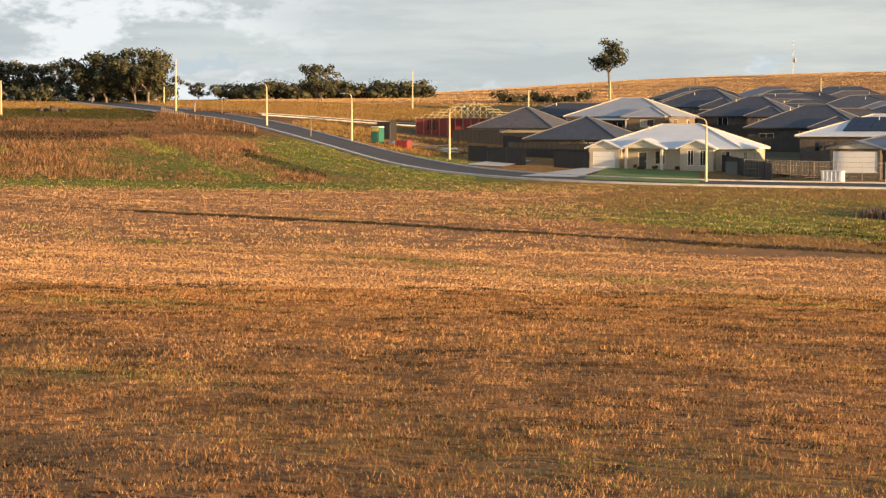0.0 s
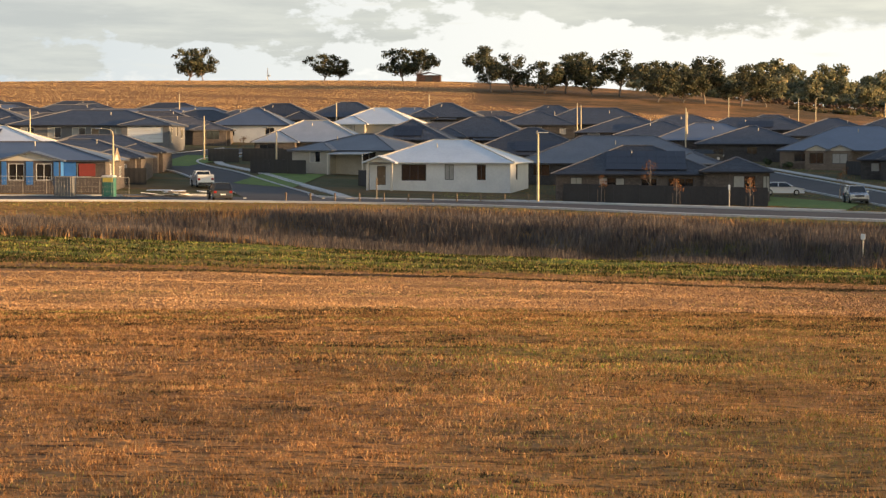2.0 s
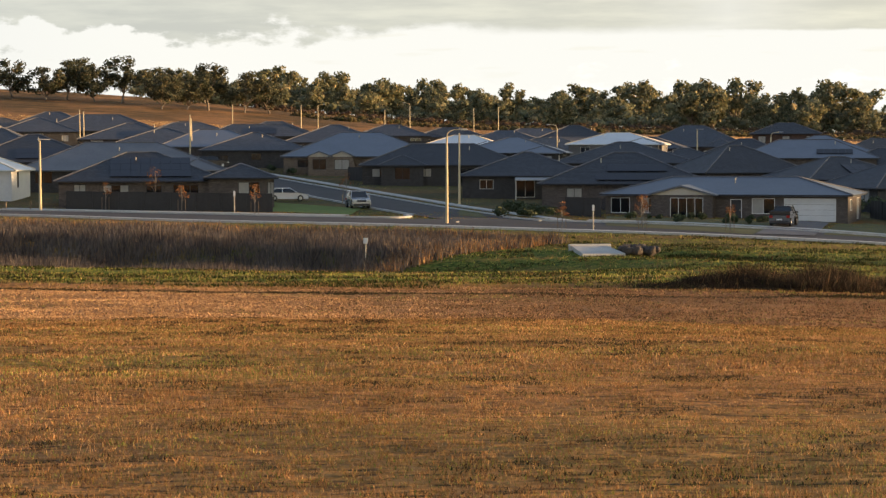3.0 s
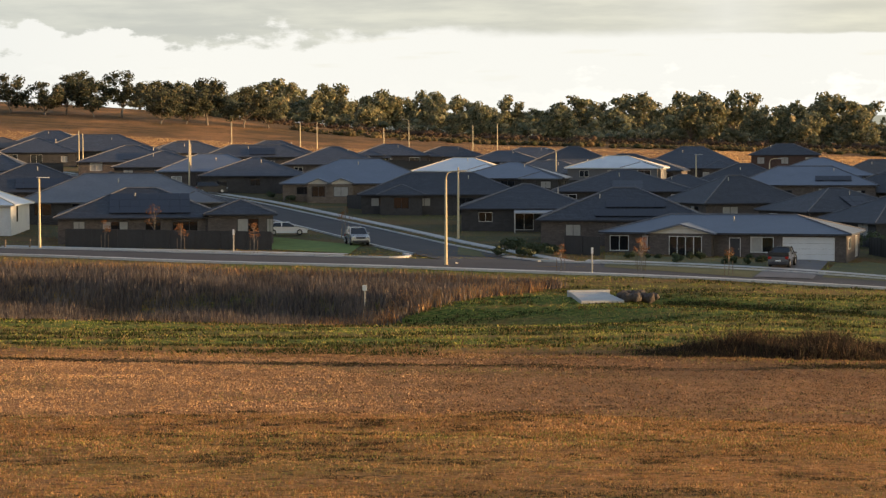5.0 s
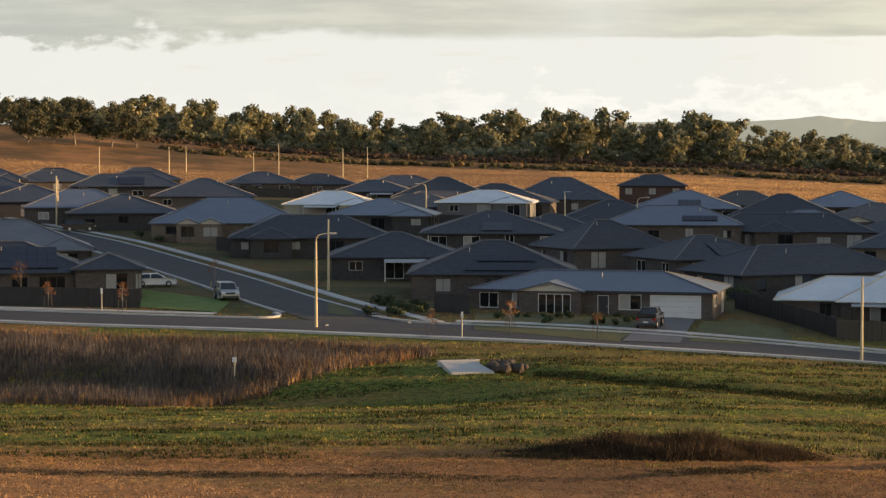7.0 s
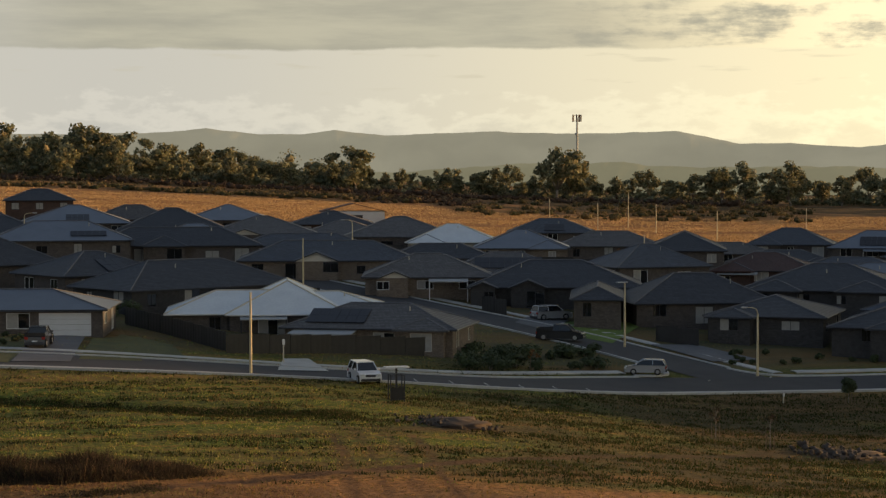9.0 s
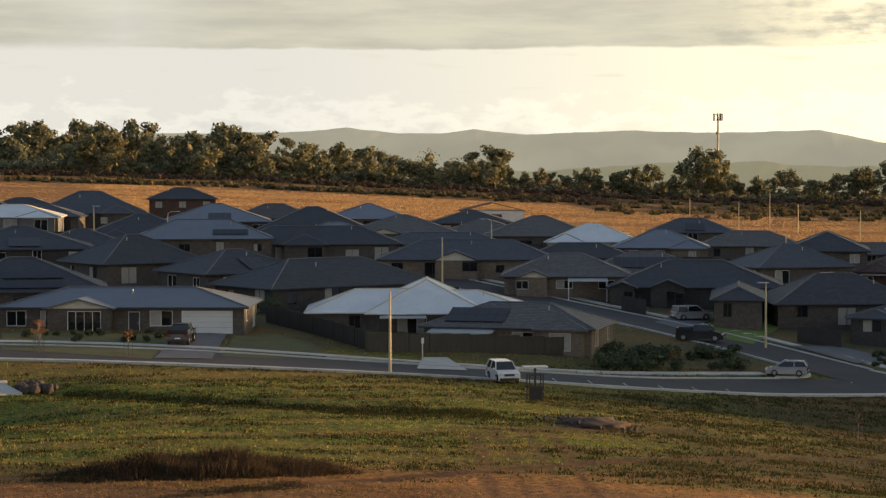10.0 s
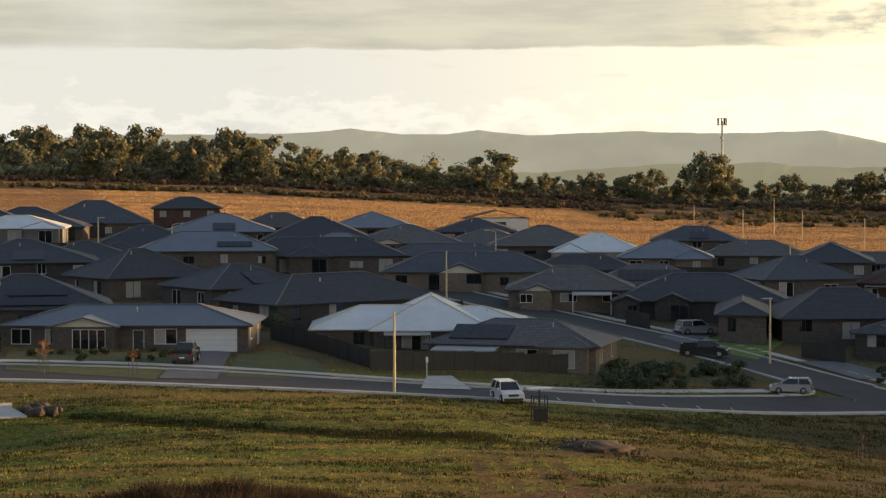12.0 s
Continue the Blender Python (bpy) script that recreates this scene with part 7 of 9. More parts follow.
def lie(x, y):
    """Heights of the ground sheet under arrays of places, between the sheet's own corners."""
    azs, ds, zs = GROUND
    a, d = np.degrees(np.arctan2(x, y)), np.hypot(x, y)
    i = np.clip(np.searchsorted(azs, a) - 1, 0, len(azs) - 2)
    k = np.clip(np.searchsorted(ds, d) - 1, 0, len(ds) - 2)
    u, v = (a - azs[i]) / (azs[i + 1] - azs[i]), (d - ds[k]) / (ds[k + 1] - ds[k])
    return (1 - u) * ((1 - v) * zs[i, k] + v * zs[i, k + 1]) + u * ((1 - v) * zs[i + 1, k] + v * zs[i + 1, k + 1])


def sward(name, spots, blades, height, width, spread, material, label, seed, lean=0.35, category="grass"):
    """One sheet of blades: spots is an array of x, y, size; every spot is a tuft of tapering blades."""
    rng = np.random.RandomState(seed)
    base = np.repeat(np.column_stack([spots[:, :2], np.zeros(len(spots))]), blades, axis=0)
    s = np.repeat(spots[:, 2], blades)
    n = len(s)
    base[:, :2] += rng.normal(scale=spread, size=(n, 2)) * s[:, None]
    base[:, 2] = lie(base[:, 0], base[:, 1]) - 0.012
    h = height * s * rng.uniform(0.5, 1.3, n)
    bend = rng.normal(scale=lean, size=(n, 2)) * h[:, None]
    ob = blades_mesh(name, base, h, width * s * rng.uniform(0.6, 1.4, n), bend, rng.uniform(0, 2 * np.pi, n), material)
    return tagged(ob, label, category, "", "stuff")


def scatter(n, seed, test, box):
    """Random places in a box that pass a test; the test returns a size or 0."""
    rng = np.random.RandomState(seed)
    out = []
    while len(out) < n:
        x, y = rng.uniform(box[0], box[1]), rng.uniform(box[2], box[3])
        s = test(x, y, rng)
        if s:
            out.append((x, y, s))
    return np.array(out)


def sector(n, seed, a0, a1, d0, d1, test=None):
    """Random places evenly spread over a sector of the field, in clumps and faint drill rows."""
    rng = np.random.RandomState(seed)
    a = np.radians(rng.uniform(a0, a1, n))
    d = np.sqrt(rng.uniform(d0 * d0, d1 * d1, n))
    x, y = d * np.sin(a), d * np.cos(a)
    clump = np.array([noise.noise((p * 1.3, q * 1.3, 0)) + 0.7 * noise.noise((p * 0.10, q * 0.45, 5)) for p, q in zip(x.tolist(), y.tolist())])
    keep = clump > rng.uniform(-1.9, -0.4, n)
    if test is not None:
        keep &= np.array([bool(test(p, q)) for p, q in zip(x.tolist(), y.tolist())])
    return np.column_stack([x, y, rng.uniform(0.7, 1.3, n) * (1 + 0.3 * clump)])[keep]


def greenness(x, y):
    """Chance that a tuft here is green."""
    g = cover(x, y, math.degrees(math.atan2(x, y)), math.hypot(x, y))[0]
    return g * (0.75 + 0.9 * noise.noise((x * 0.06, y * 0.35, 2)) + 0.35 * noise.noise((x * 0.3, y * 1.2, 8)))


def split(spots, seed):
    """Dry and green tufts of a patch of field."""
    rng = np.random.RandomState(seed)
    pick = np.array([greenness(x, y) for x, y in spots[:, :2].tolist()]) > rng.uniform(0, 1, len(spots))
    return spots[~pick], spots[pick]


STRAW = grass_material("straw_blades", [(0.0, (0.12, 0.055, 0.024)), (0.3, (0.36, 0.170, 0.066)), (0.65, (0.54, 0.290, 0.115)), (0.92, (0.66, 0.405, 0.19)), (1.0, (0.17, 0.16, 0.05))], patchy=0.5)
THATCH = grass_material("thatch_straws", [(0.0, (0.20, 0.092, 0.042)), (0.4, (0.52, 0.28, 0.125)), (1.0, (0.78, 0.53, 0.285))], patchy=0.5)
SALMON = grass_material("pale_stubble_blades", [(0.0, (0.40, 0.215, 0.100)), (0.35, (0.54, 0.312, 0.142)), (0.75, (0.66, 0.405, 0.20)), (1.0, (0.78, 0.50, 0.27))])
GREEN = grass_material("green_blades", [(0.0, (0.075, 0.12, 0.020)), (0.3, (0.19, 0.245, 0.040)), (0.65, (0.37, 0.36, 0.080)), (1.0, (0.60, 0.45, 0.16))])
WEEDS = grass_material("weed_blades", [(0.0, (0.022, 0.036, 0.009)), (0.45, (0.048, 0.064, 0.016)), (0.8, (0.085, 0.068, 0.03)), (1.0, (0.16, 0.105, 0.048))])
REED = grass_material("reed_blades", [(0.0, (0.07, 0.060, 0.058)), (0.5, (0.15, 0.128, 0.118)), (0.85, (0.22, 0.185, 0.158)), (1.0, (0.30, 0.215, 0.135))])
RUSSET = grass_material("russet_blades", [(0.0, (0.22, 0.11, 0.05)), (0.5, (0.42, 0.235, 0.10)), (0.85, (0.54, 0.34, 0.16)), (1.0, (0.18, 0.16, 0.06))])
FACE = grass_material("bank_face_blades", [(0.0, (0.09, 0.060, 0.028)), (0.3, (0.24, 0.120, 0.060)), (0.6, (0.40, 0.215, 0.110)), (0.88, (0.54, 0.335, 0.19)), (1.0, (0.15, 0.15, 0.045))], patchy=0.45)
BANK = grass_material("bank_blades", [(0.0, (0.05, 0.055, 0.02)), (0.25, (0.11, 0.058, 0.032)), (0.5, (0.24, 0.125, 0.066)), (0.85, (0.38, 0.225, 0.13)), (1.0, (0.10, 0.10, 0.035))], patchy=0.4)
DRYMIX = grass_material("mixed_dry_blades", [(0.0, (0.09, 0.13, 0.03)), (0.25, (0.26, 0.155, 0.055)), (0.6, (0.36, 0.21, 0.08)), (0.92, (0.44, 0.275, 0.115)), (1.0, (0.13, 0.18, 0.045))])
GOLD = grass_material("golden_far_blades", [(0.0, (0.50, 0.31, 0.135)), (0.5, (0.64, 0.41, 0.19)), (1.0, (0.72, 0.50, 0.255))])
DULL = grass_material("dull_dark_blades", [(0.0, (0.028, 0.022, 0.014)), (0.6, (0.065, 0.05, 0.026)), (1.0, (0.13, 0.105, 0.045))])
BRUSH = grass_material("brush_twigs", [(0.0, (0.020, 0.016, 0.012)), (0.45, (0.044, 0.033, 0.024)), (0.7, (0.085, 0.058, 0.038)), (0.88, (0.16, 0.11, 0.064)), (1.0, (0.045, 0.06, 0.02))])


off_road = clear([MAIN], 5.2)


def basin(x, y):
    """The reed bed below the road."""
    lo = 148.5 + 0.26 * min(0, x + 32) + 0.7 * max(0, x + 10) + 1.2 * math.sin(x * 0.21)
    hi = 167 - 0.30 * (x - 5) - 0.002 * (x - 5) ** 2 if x > -45 else 177 - 0.45 * (-45 - x)
    return -74 < x < 9.5 and lo < y < min(hi, 184)


def open_field(x, y):
    return cover(x, y, math.degrees(math.atan2(x, y)), math.hypot(x, y))[1] < 0.45


for k, (n, a0, a1, d0, d1, b, h, w, sp) in enumerate(((52000, -54, 14, 15, 33, 7, 0.050, 0.0095, 0.065), (70000, -54, 14, 33, 58, 5, 0.060, 0.018, 0.10), (40000, -54, 17, 58, 74, 6, 0.07, 0.034, 0.15), (64000, -54, 17, 74, 108, 5, 0.058, 0.055, 0.24))):
    dry, wet = split(sector(n, k + 1, a0, a1, d0, d1, lambda x, y: y < 112 and (d0 < 50 or open_field(x, y))), k + 50)
    if k < 3:
        share = np.array([0.42 * smooth(-20, -6, math.degrees(math.atan2(x, y))) for x, y in dry[:, :2].tolist()])
        mixed = np.random.RandomState(k + 95).uniform(0, 1, len(dry)) < share
        sward("dry_grass", dry[mixed], b, h, w, sp, DRYMIX, "dry stubble mixed with olive blades", k + 95)
        dry = dry[~mixed]
    if k == 3:
        duller = np.degrees(np.arctan2(dry[:, 0], dry[:, 1])) > -3.0 + np.random.RandomState(9).normal(scale=5.0, size=len(dry))
        sward("dry_grass", dry[duller], b, h, w, sp, BANK, "dull brown stubble beside the pasture", 91)
        dry = dry[~duller]
    sward("dry_grass", dry, b, h, w, sp, SALMON if k == 3 else STRAW, ("dry orange-brown stubble grass in tufts near the camera", "dry orange-brown stubble grass over the field", "dry orange-brown stubble grass in the middle of the field", "pale salmon stubble grass towards the furrow")[k], k + 1)
    sward("green_grass", wet, b, h * 0.8, w, sp, GREEN, "patches of fresh green grass in the stubble", k + 21)
    if k < 3:
        sward("thatch", dry, (4, 3, 2)[k], h * 0.34, w * 1.1, sp * 1.6, THATCH, "pale straws lying flat over the stubble", k + 71, 4.5)


def pasture(x, y):
    d, az = math.hypot(x, y), math.degrees(math.atan2(x, y))
    if d > 198 and not (-45.2 < az < -39 and 226 - 4.55 * (az + 47.7) < d < 236):
        return False
    if az < -43.3 and 193 < d < 226 - 4.55 * max(0, az + 47.7):
        return False
    return az < 44 and off_road(x, y) and not basin(x, y) and open_field(x, y)


dry, wet = split(sector(115000, 13, -56, 44, 104, 236, lambda x, y: (y > 100 or x < -60 or x > 22) and pasture(x, y)), 60)
thin = np.random.RandomState(3).uniform(0, 1, len(dry)) < 1 - 0.6 * np.array([smooth(10, 26, math.degrees(math.atan2(x, y))) for x, y in dry[:, :2].tolist()])
dry = dry[thin]
bleached = np.array([math.degrees(math.atan2(x, y)) < -35 + 3 * noise.noise((x * 0.06, y * 0.06, 4)) and math.hypot(x, y) < 196 for x, y in dry[:, :2].tolist()])
sward("dry_grass", dry[~bleached], 6, 0.12, 0.05, 0.22, DRYMIX, "dry straw-coloured grass below the road", 13)
sward("dry_grass", dry[bleached], 6, 0.10, 0.05, 0.22, SALMON, "short bleached stubble running up to the bank", 33)
# weeds to the right carry some of that ground's shade in their colour
weedy = np.array([math.degrees(math.atan2(x, y)) + 12 * noise.noise((x * 0.05, y * 0.16, 9)) > 21 for x, y in wet[:, :2].tolist()])
sward("pasture_grass", wet[~weedy], 5, 0.11, 0.065, 0.22, GREEN, "short green pasture with dry seed heads", 4)
sward("pasture_grass", wet[weedy], 5, 0.16, 0.09, 0.22, WEEDS, "dark green and brown weeds on the shaded low ground", 24)


def tussock(x, y, rng):
    if not pasture(x, y) or y < 104:
        return 0
    q = noise.noise((x * 0.07, y * 0.42, 31)) + 0.5 * noise.noise((x * 0.3, y * 1.1, 33))
    return rng.uniform(0.6, 1.3) if q > 0.10 + rng.uniform(-0.1, 0.15) else 0


sward("tussocks", scatter(15000, 41, tussock, (-70, 125, 106, 172)), 6, 0.17, 0.10, 0.24, WEEDS, "dark green tussocks in streaks over the pasture", 41)


def drain_size(x, y, rng):
    return rng.uniform(0.6, 1.2) if abs(ditch_gap(x, y)) < 2.2 + noise.noise((x * 0.3, y * 0.3, 2)) else 0


sward("pasture_grass", scatter(3200, 51, drain_size, (17, 46, 132, 156)), 6, 0.18, 0.09, 0.24, WEEDS, "dark green rank grass along the drain", 51)
off_streets = clear([MAIN] + SIDE, 5.0)
plots = sector(52000, 52, -14, 29, 180, 300, lambda x, y: off_streets(x, y))
lush = np.array([noise.noise((x * 0.08, y * 0.08, 61)) + 0.4 * noise.noise((x * 0.4, y * 0.4, 63)) for x, y in plots[:, :2].tolist()]) > 0.05
sward("yard_grass", plots[lush], 3, 0.06, 0.075, 0.25, GREEN, "thin green grass in the yards and verges", 53)
sward("yard_grass", plots[~lush], 3, 0.06, 0.075, 0.25, DRYMIX, "thin dry grass in the yards and verges", 54)


def dead_tuft(x, y, rng):
    d, az = math.hypot(x, y), math.degrees(math.atan2(x, y))
    if not (16 < d < 76 and -54 < az < 15):
        return 0
    q = noise.noise((x * 0.6, y * 1.0, 35)) + 0.6 * noise.noise((x * 0.12, y * 0.3, 37))
    return rng.uniform(0.5, 1.2) * (0.55 + d / 90) if q > 0.25 + rng.uniform(-0.1, 0.2) else 0


# dark tufts, some of them standing in for shaded gaps between clumps
sward("dead_tufts", scatter(24000, 43, dead_tuft, (-64, 22, 9, 77)), 6, 0.06, 0.030, 0.07, DULL, "dark tufts and clods, partly for shaded gaps in the stubble", 43, 0.6)


def clods(x, y, rng):
    return rng.uniform(0.5, 1.3) * (0.6 + 0.8 * max(0.0, 0.6 + noise.noise((x * 0.12, 2.0, 5)))) if abs(y - furrow(x) - 0.3 * noise.noise((x * 0.3, 0, 9))) < 1.1 else 0


sward("dead_tufts", scatter(4600, 45, clods, (-112, 24, 94, 106)), 7, 0.075, 0.055, 0.14, DULL, "dark earth clods and dead weeds along the furrow", 45, 0.7)


def reed_size(x, y, rng):
    return rng.uniform(0.7, 1.25) * (1 + 0.35 * noise.noise((x * 0.1, y * 0.2, 3))) if basin(x, y) else 0


sward("reeds", scatter(17000, 5, reed_size, (-76, 14, 130, 186)), 8, 0.72, 0.075, 0.28, REED, "grey-brown dead reeds filling the low basin", 5, 0.22, "reeds")


def rim_size(x, y, rng):
    if not basin(x, y):
        return 0
    edge = (not basin(x, y - (3.5 if x < -38 else 1.6))) or not basin(x + 5, y) or not basin(x, y + 3.5)
    return rng.uniform(0.7, 1.3) if edge else 0


sward("tall_grass", scatter(2700, 6, rim_size, (-76, 14, 130, 186)), 8, 0.62, 0.07, 0.3, RUSSET, "tall golden-russet grass round the reed basin", 6, 0.25, "grass")


def bank_size(x, y, rng):
    d, az = math.hypot(x, y), math.degrees(math.atan2(x, y))
    if not (-62 < az < -43.3 and 193 < d < 330) or not off_road(x, y):
        return 0
    if az > -45.2 and d > 226 - 4.55 * (az + 47.7):
        return 0
    q = noise.noise((x * 0.05, y * 0.09, 2)) + 0.4 * noise.noise((x * 0.3, y * 0.3, 6))
    return rng.uniform(0.5, 1.2) * (0.75 + 0.6 * q) if q > rng.uniform(-1.0, 0.0) else 0


def bank_kind(x, y):
    """What grows at a place on the bank: 0 face grass, 1 dead brush, 2 russet grass, 3 low weeds, 4 fresh grass."""
    d, az = math.hypot(x, y), math.degrees(math.atan2(x, y))
    q = noise.noise((x * 0.05, y * 0.05, 12)) + 0.4 * noise.noise((x * 0.25, y * 0.25, 3))
    lip = 219 + 2.0 * max(0.0, az + 51) + 4 * q
    swath = d - 220 + 9.1 * (az + 48.5) + 3 * q
    if -48.8 < az and abs(swath) < 3.5:
        return 4
    if az > -45.6 and abs(d - 213 + 6.6 * (az + 45.3)) < 3.0:
        return 1
    if d < lip:
        return 4 if noise.noise((x * 0.11, y * 0.11, 40)) > 0.30 else 0
    if d < lip + 8:
        return 1
    return 2 if d < lip + 27 + 6 * q or az > -48 else 3


bank = scatter(46000, 7, bank_size, (-300, -120, 90, 260))
grown = np.array([bank_kind(x, y) for x, y in bank[:, :2].tolist()])
sward("tall_grass", bank[grown == 0], 7, 0.48, 0.075, 0.40, FACE, "tall pinkish-brown grass on the face of the roadside bank", 7, 0.3, "grass")
sward("brush", bank[grown == 1], 6, 0.42, 0.09, 0.45, BRUSH, "dark dead brush along the lip of the roadside bank", 27, 0.4, "brush")
sward("tall_grass", bank[grown == 2], 6, 0.45, 0.085, 0.40, BANK, "tall russet grass on top of the roadside bank", 37, 0.3, "grass")
sward("green_grass", bank[grown == 3], 5, 0.26, 0.09, 0.40, WEEDS, "low olive weeds on the roadside bank", 17, 0.3, "grass")
sward("green_grass", bank[grown == 4], 6, 0.30, 0.08, 0.40, GREEN, "fresh green grass in swaths down the roadside bank", 47, 0.3, "grass")


def brush_size(x, y, rng):
    u = math.hypot((x - 19.5) / 8.8, (y - 108.5 - 0.12 * (x - 19)) / 3.2)
    return max(0.25, (1.0 - 0.8 * u * u) * (1 + 0.9 * noise.noise((x * 0.45, y * 0.7, 4)))) * rng.uniform(0.6, 1.1) if u < 1 + 0.3 * noise.noise((x * 0.4, y, 7)) else 0


sward("brush", scatter(5200, 8, brush_size, (6, 34, 100, 118)), 11, 0.95, 0.06, 0.32, BRUSH, "dark heap of dead brush and weeds in the pasture", 8, 0.45, "brush")
sward("tall_grass", scatter(420, 9, lambda x, y, r: r.uniform(0.5, 1.1) * brush_size(x, y, r), (4, 36, 98, 120)), 6, 1.25, 0.035, 0.4, RUSSET, "dry russet stalks among the brush heap", 9, 0.25, "grass")


def far_field(n, seed, a0, a1, d0, d1):
    """Places over the far paddocks, in drifts with mown gaps between."""
    rng = np.random.RandomState(seed)
    a, d = np.radians(rng.uniform(a0, a1, n)), rng.uniform(d0, d1, n)
    x, y = d * np.sin(a), d * np.cos(a)
    drift = np.array([noise.noise((p * 0.012, q * 0.06, 1)) + 0.6 * noise.noise((p * 0.03, q * 0.25, 6)) for p, q in zip(x.tolist(), y.tolist())])
    keep = drift > rng.uniform(-0.6, 0.12, n)
    keep &= np.array([cover(p, q, math.degrees(math.atan2(p, q)), math.hypot(p, q))[2] < 0.35 for p, q in zip(x.tolist(), y.tolist())])
    return np.column_stack([x, y, rng.uniform(0.7, 1.3, n)])[keep]


sward("dry_grass", far_field(48000, 10, -46, 9, 425, 700), 4, 0.17, 0.20, 1.3, GOLD, "dry golden grass over the far paddock", 10)
sward("dry_grass", far_field(52000, 18, 7, 45, 425, 700), 5, 0.30, 0.20, 1.2, GOLD, "tall dry golden grass over the level paddock", 18)
sward("dry_grass", far_field(36000, 11, -46, -3, 470, 790), 4, 0.17, 0.20, 1.4, GOLD, "dry golden grass on the hill's crest", 11)


far_road = clear([MAIN, STREET_E], 6.5)
near_hill = far_field(45000, 12, -55, -39.5, 240, 430)
near_hill = near_hill[np.array([far_road(x, y) and math.hypot(x + 182, y - 224) > 14 for x, y in near_hill[:, :2].tolist()])]
sward("dry_grass", near_hill, 6, 0.30, 0.085, 0.7, DRYMIX, "dry golden grass beside the uphill road", 12)


# ---- cars ----
CARS = {
    # length, width, bonnet height, roof height, side outline of the cabin as (x, z) pairs from rear to front, wheel radius
    "sedan": (4.6, 1.78, 0.92, 1.44, ((-1.95, 0.98), (-1.25, 1.40), (0.15, 1.44), (1.05, 0.95)), 0.32),
    "hatch": (4.1, 1.74, 0.95, 1.50, ((-1.95, 1.00), (-1.65, 1.46), (0.2, 1.50), (1.05, 0.97)), 0.31),
    "suv": (4.75, 1.88, 1.08, 1.74, ((-2.25, 1.12), (-2.05, 1.70), (0.35, 1.74), (1.15, 1.10)), 0.37),
    "ute": (5.2, 1.86, 1.10, 1.78, ((-0.75, 1.12), (-0.60, 1.74), (0.70, 1.78), (1.45, 1.12)), 0.38),
    "van": (5.6, 2.0, 1.25, 2.45, ((-2.7, 1.25), (-2.68, 2.40), (1.2, 2.45), (2.2, 1.28)), 0.36),
}


def car(x, y, rz, kind, paint, label, z=None):
    """A parked vehicle, its nose along local +x."""
    L, W, belt, roof, cab, r = CARS[kind]
    root = empty("car" if kind not in ("van", "ute") else {"van": "van", "ute": "pickup"}[kind], pose(x, y, (land(x, y) + 0.07) if z is None else z, 0, 0, rz), label, "car" if kind != "van" else "van", "parked vehicles")
    bm = bmesh.new()
    h, w = L / 2, W / 2
    side = [(-h, 0.35), (-h + 0.05, belt - 0.12), (-h + 0.18, belt), (h - 1.15, belt), (h - 0.25, belt - 0.16), (h, belt - 0.38), (h, 0.32), (h - 0.1, 0.24), (-h + 0.1, 0.24)]
    rings = []
    for s, inset in ((-1, 0.10), (-1, 0.0), (1, 0.0), (1, 0.10)):
        rings.append([bm.verts.new((px * (1 - inset * 0.06), s * (w - inset), pz if inset == 0 else 0.3 + (pz - 0.3) * 0.97)) for px, pz in side])
    n = len(side)
    for a, b in zip(rings, rings[1:]):
        for k in range(n):
            bm.faces.new((a[k], a[(k + 1) % n], b[(k + 1) % n], b[k]))
    bm.faces.new(rings[0][::-1]), bm.faces.new(rings[-1])
    bmesh.ops.recalc_face_normals(bm, faces=bm.faces[:])
    body = part("body", bm, paint, root)
    if kind == "ute":
        for s in (-1, 1):
            part("tray_side", box_bm(-h + 0.1, -0.8, s * w - 0.06 * (s > 0), s * w + 0.06 * (s < 0), belt - 0.05, belt + 0.28, bevel=0.02), paint, root)
        part("tailgate", box_bm(-h + 0.05, -h + 0.12, -w + 0.06, w - 0.06, belt - 0.05, belt + 0.28, bevel=0.02), paint, root)
    # glasshouse
    gb = bmesh.new()
    lo = w - 0.06
    hi = w - 0.24
    ring = []
    for s in (-1, 1):
        ring.append([gb.verts.new((px, s * (lo if k in (0, 3) else hi), pz - (0.03 if k in (0, 3) else 0.05))) for k, (px, pz) in enumerate(cab)])
    for k in range(4):
        gb.faces.new((ring[0][k], ring[0][(k + 1) % 4], ring[1][(k + 1) % 4], ring[1][k]))
    gb.faces.new(ring[0][::-1]), gb.faces.new(ring[1])
    bmesh.ops.recalc_face_normals(gb, faces=gb.faces[:])
    part("cabin_glass", gb, "glass", root)
    rf = box_bm(cab[1][0] - 0.02, cab[2][0] + 0.02, -hi - 0.02, hi + 0.02, roof - 0.10, roof, bevel=0.04)
    part("roof", rf, paint, root)
    pb = bmesh.new()
    for s in (-1, 1):
        for a, b in ((cab[0], cab[1]), (cab[2], cab[3])):
            add_tube(pb, [(a[0], s * (lo if a in (cab[0], cab[3]) else hi), a[1]), (b[0], s * (lo if b in (cab[0], cab[3]) else hi), b[1])], [0.045, 0.045], 5)
        mx = (cab[1][0] + cab[2][0]) / 2
        add_tube(pb, [(mx, s * (lo + 0.005), belt), (mx, s * (hi + 0.005), roof - 0.06)], [0.04, 0.04], 5)
    part("cabin_frame", pb, paint, root)
    for sx in (-h + 0.85, h - 0.9):
        for s in (-1, 1):
            tb = bmesh.new()
            add_tube(tb, [(sx, s * (w - 0.20), r), (sx, s * (w + 0.01), r)], [r, r], 16)
            tyre = part("wheel", tb, "rubber", root)
            rb = bmesh.new()
            add_tube(rb, [(sx, s * (w + 0.005), r), (sx, s * (w + 0.025), r)], [r * 0.62, r * 0.55], 12)
            part("rim", rb, "rim", tyre)
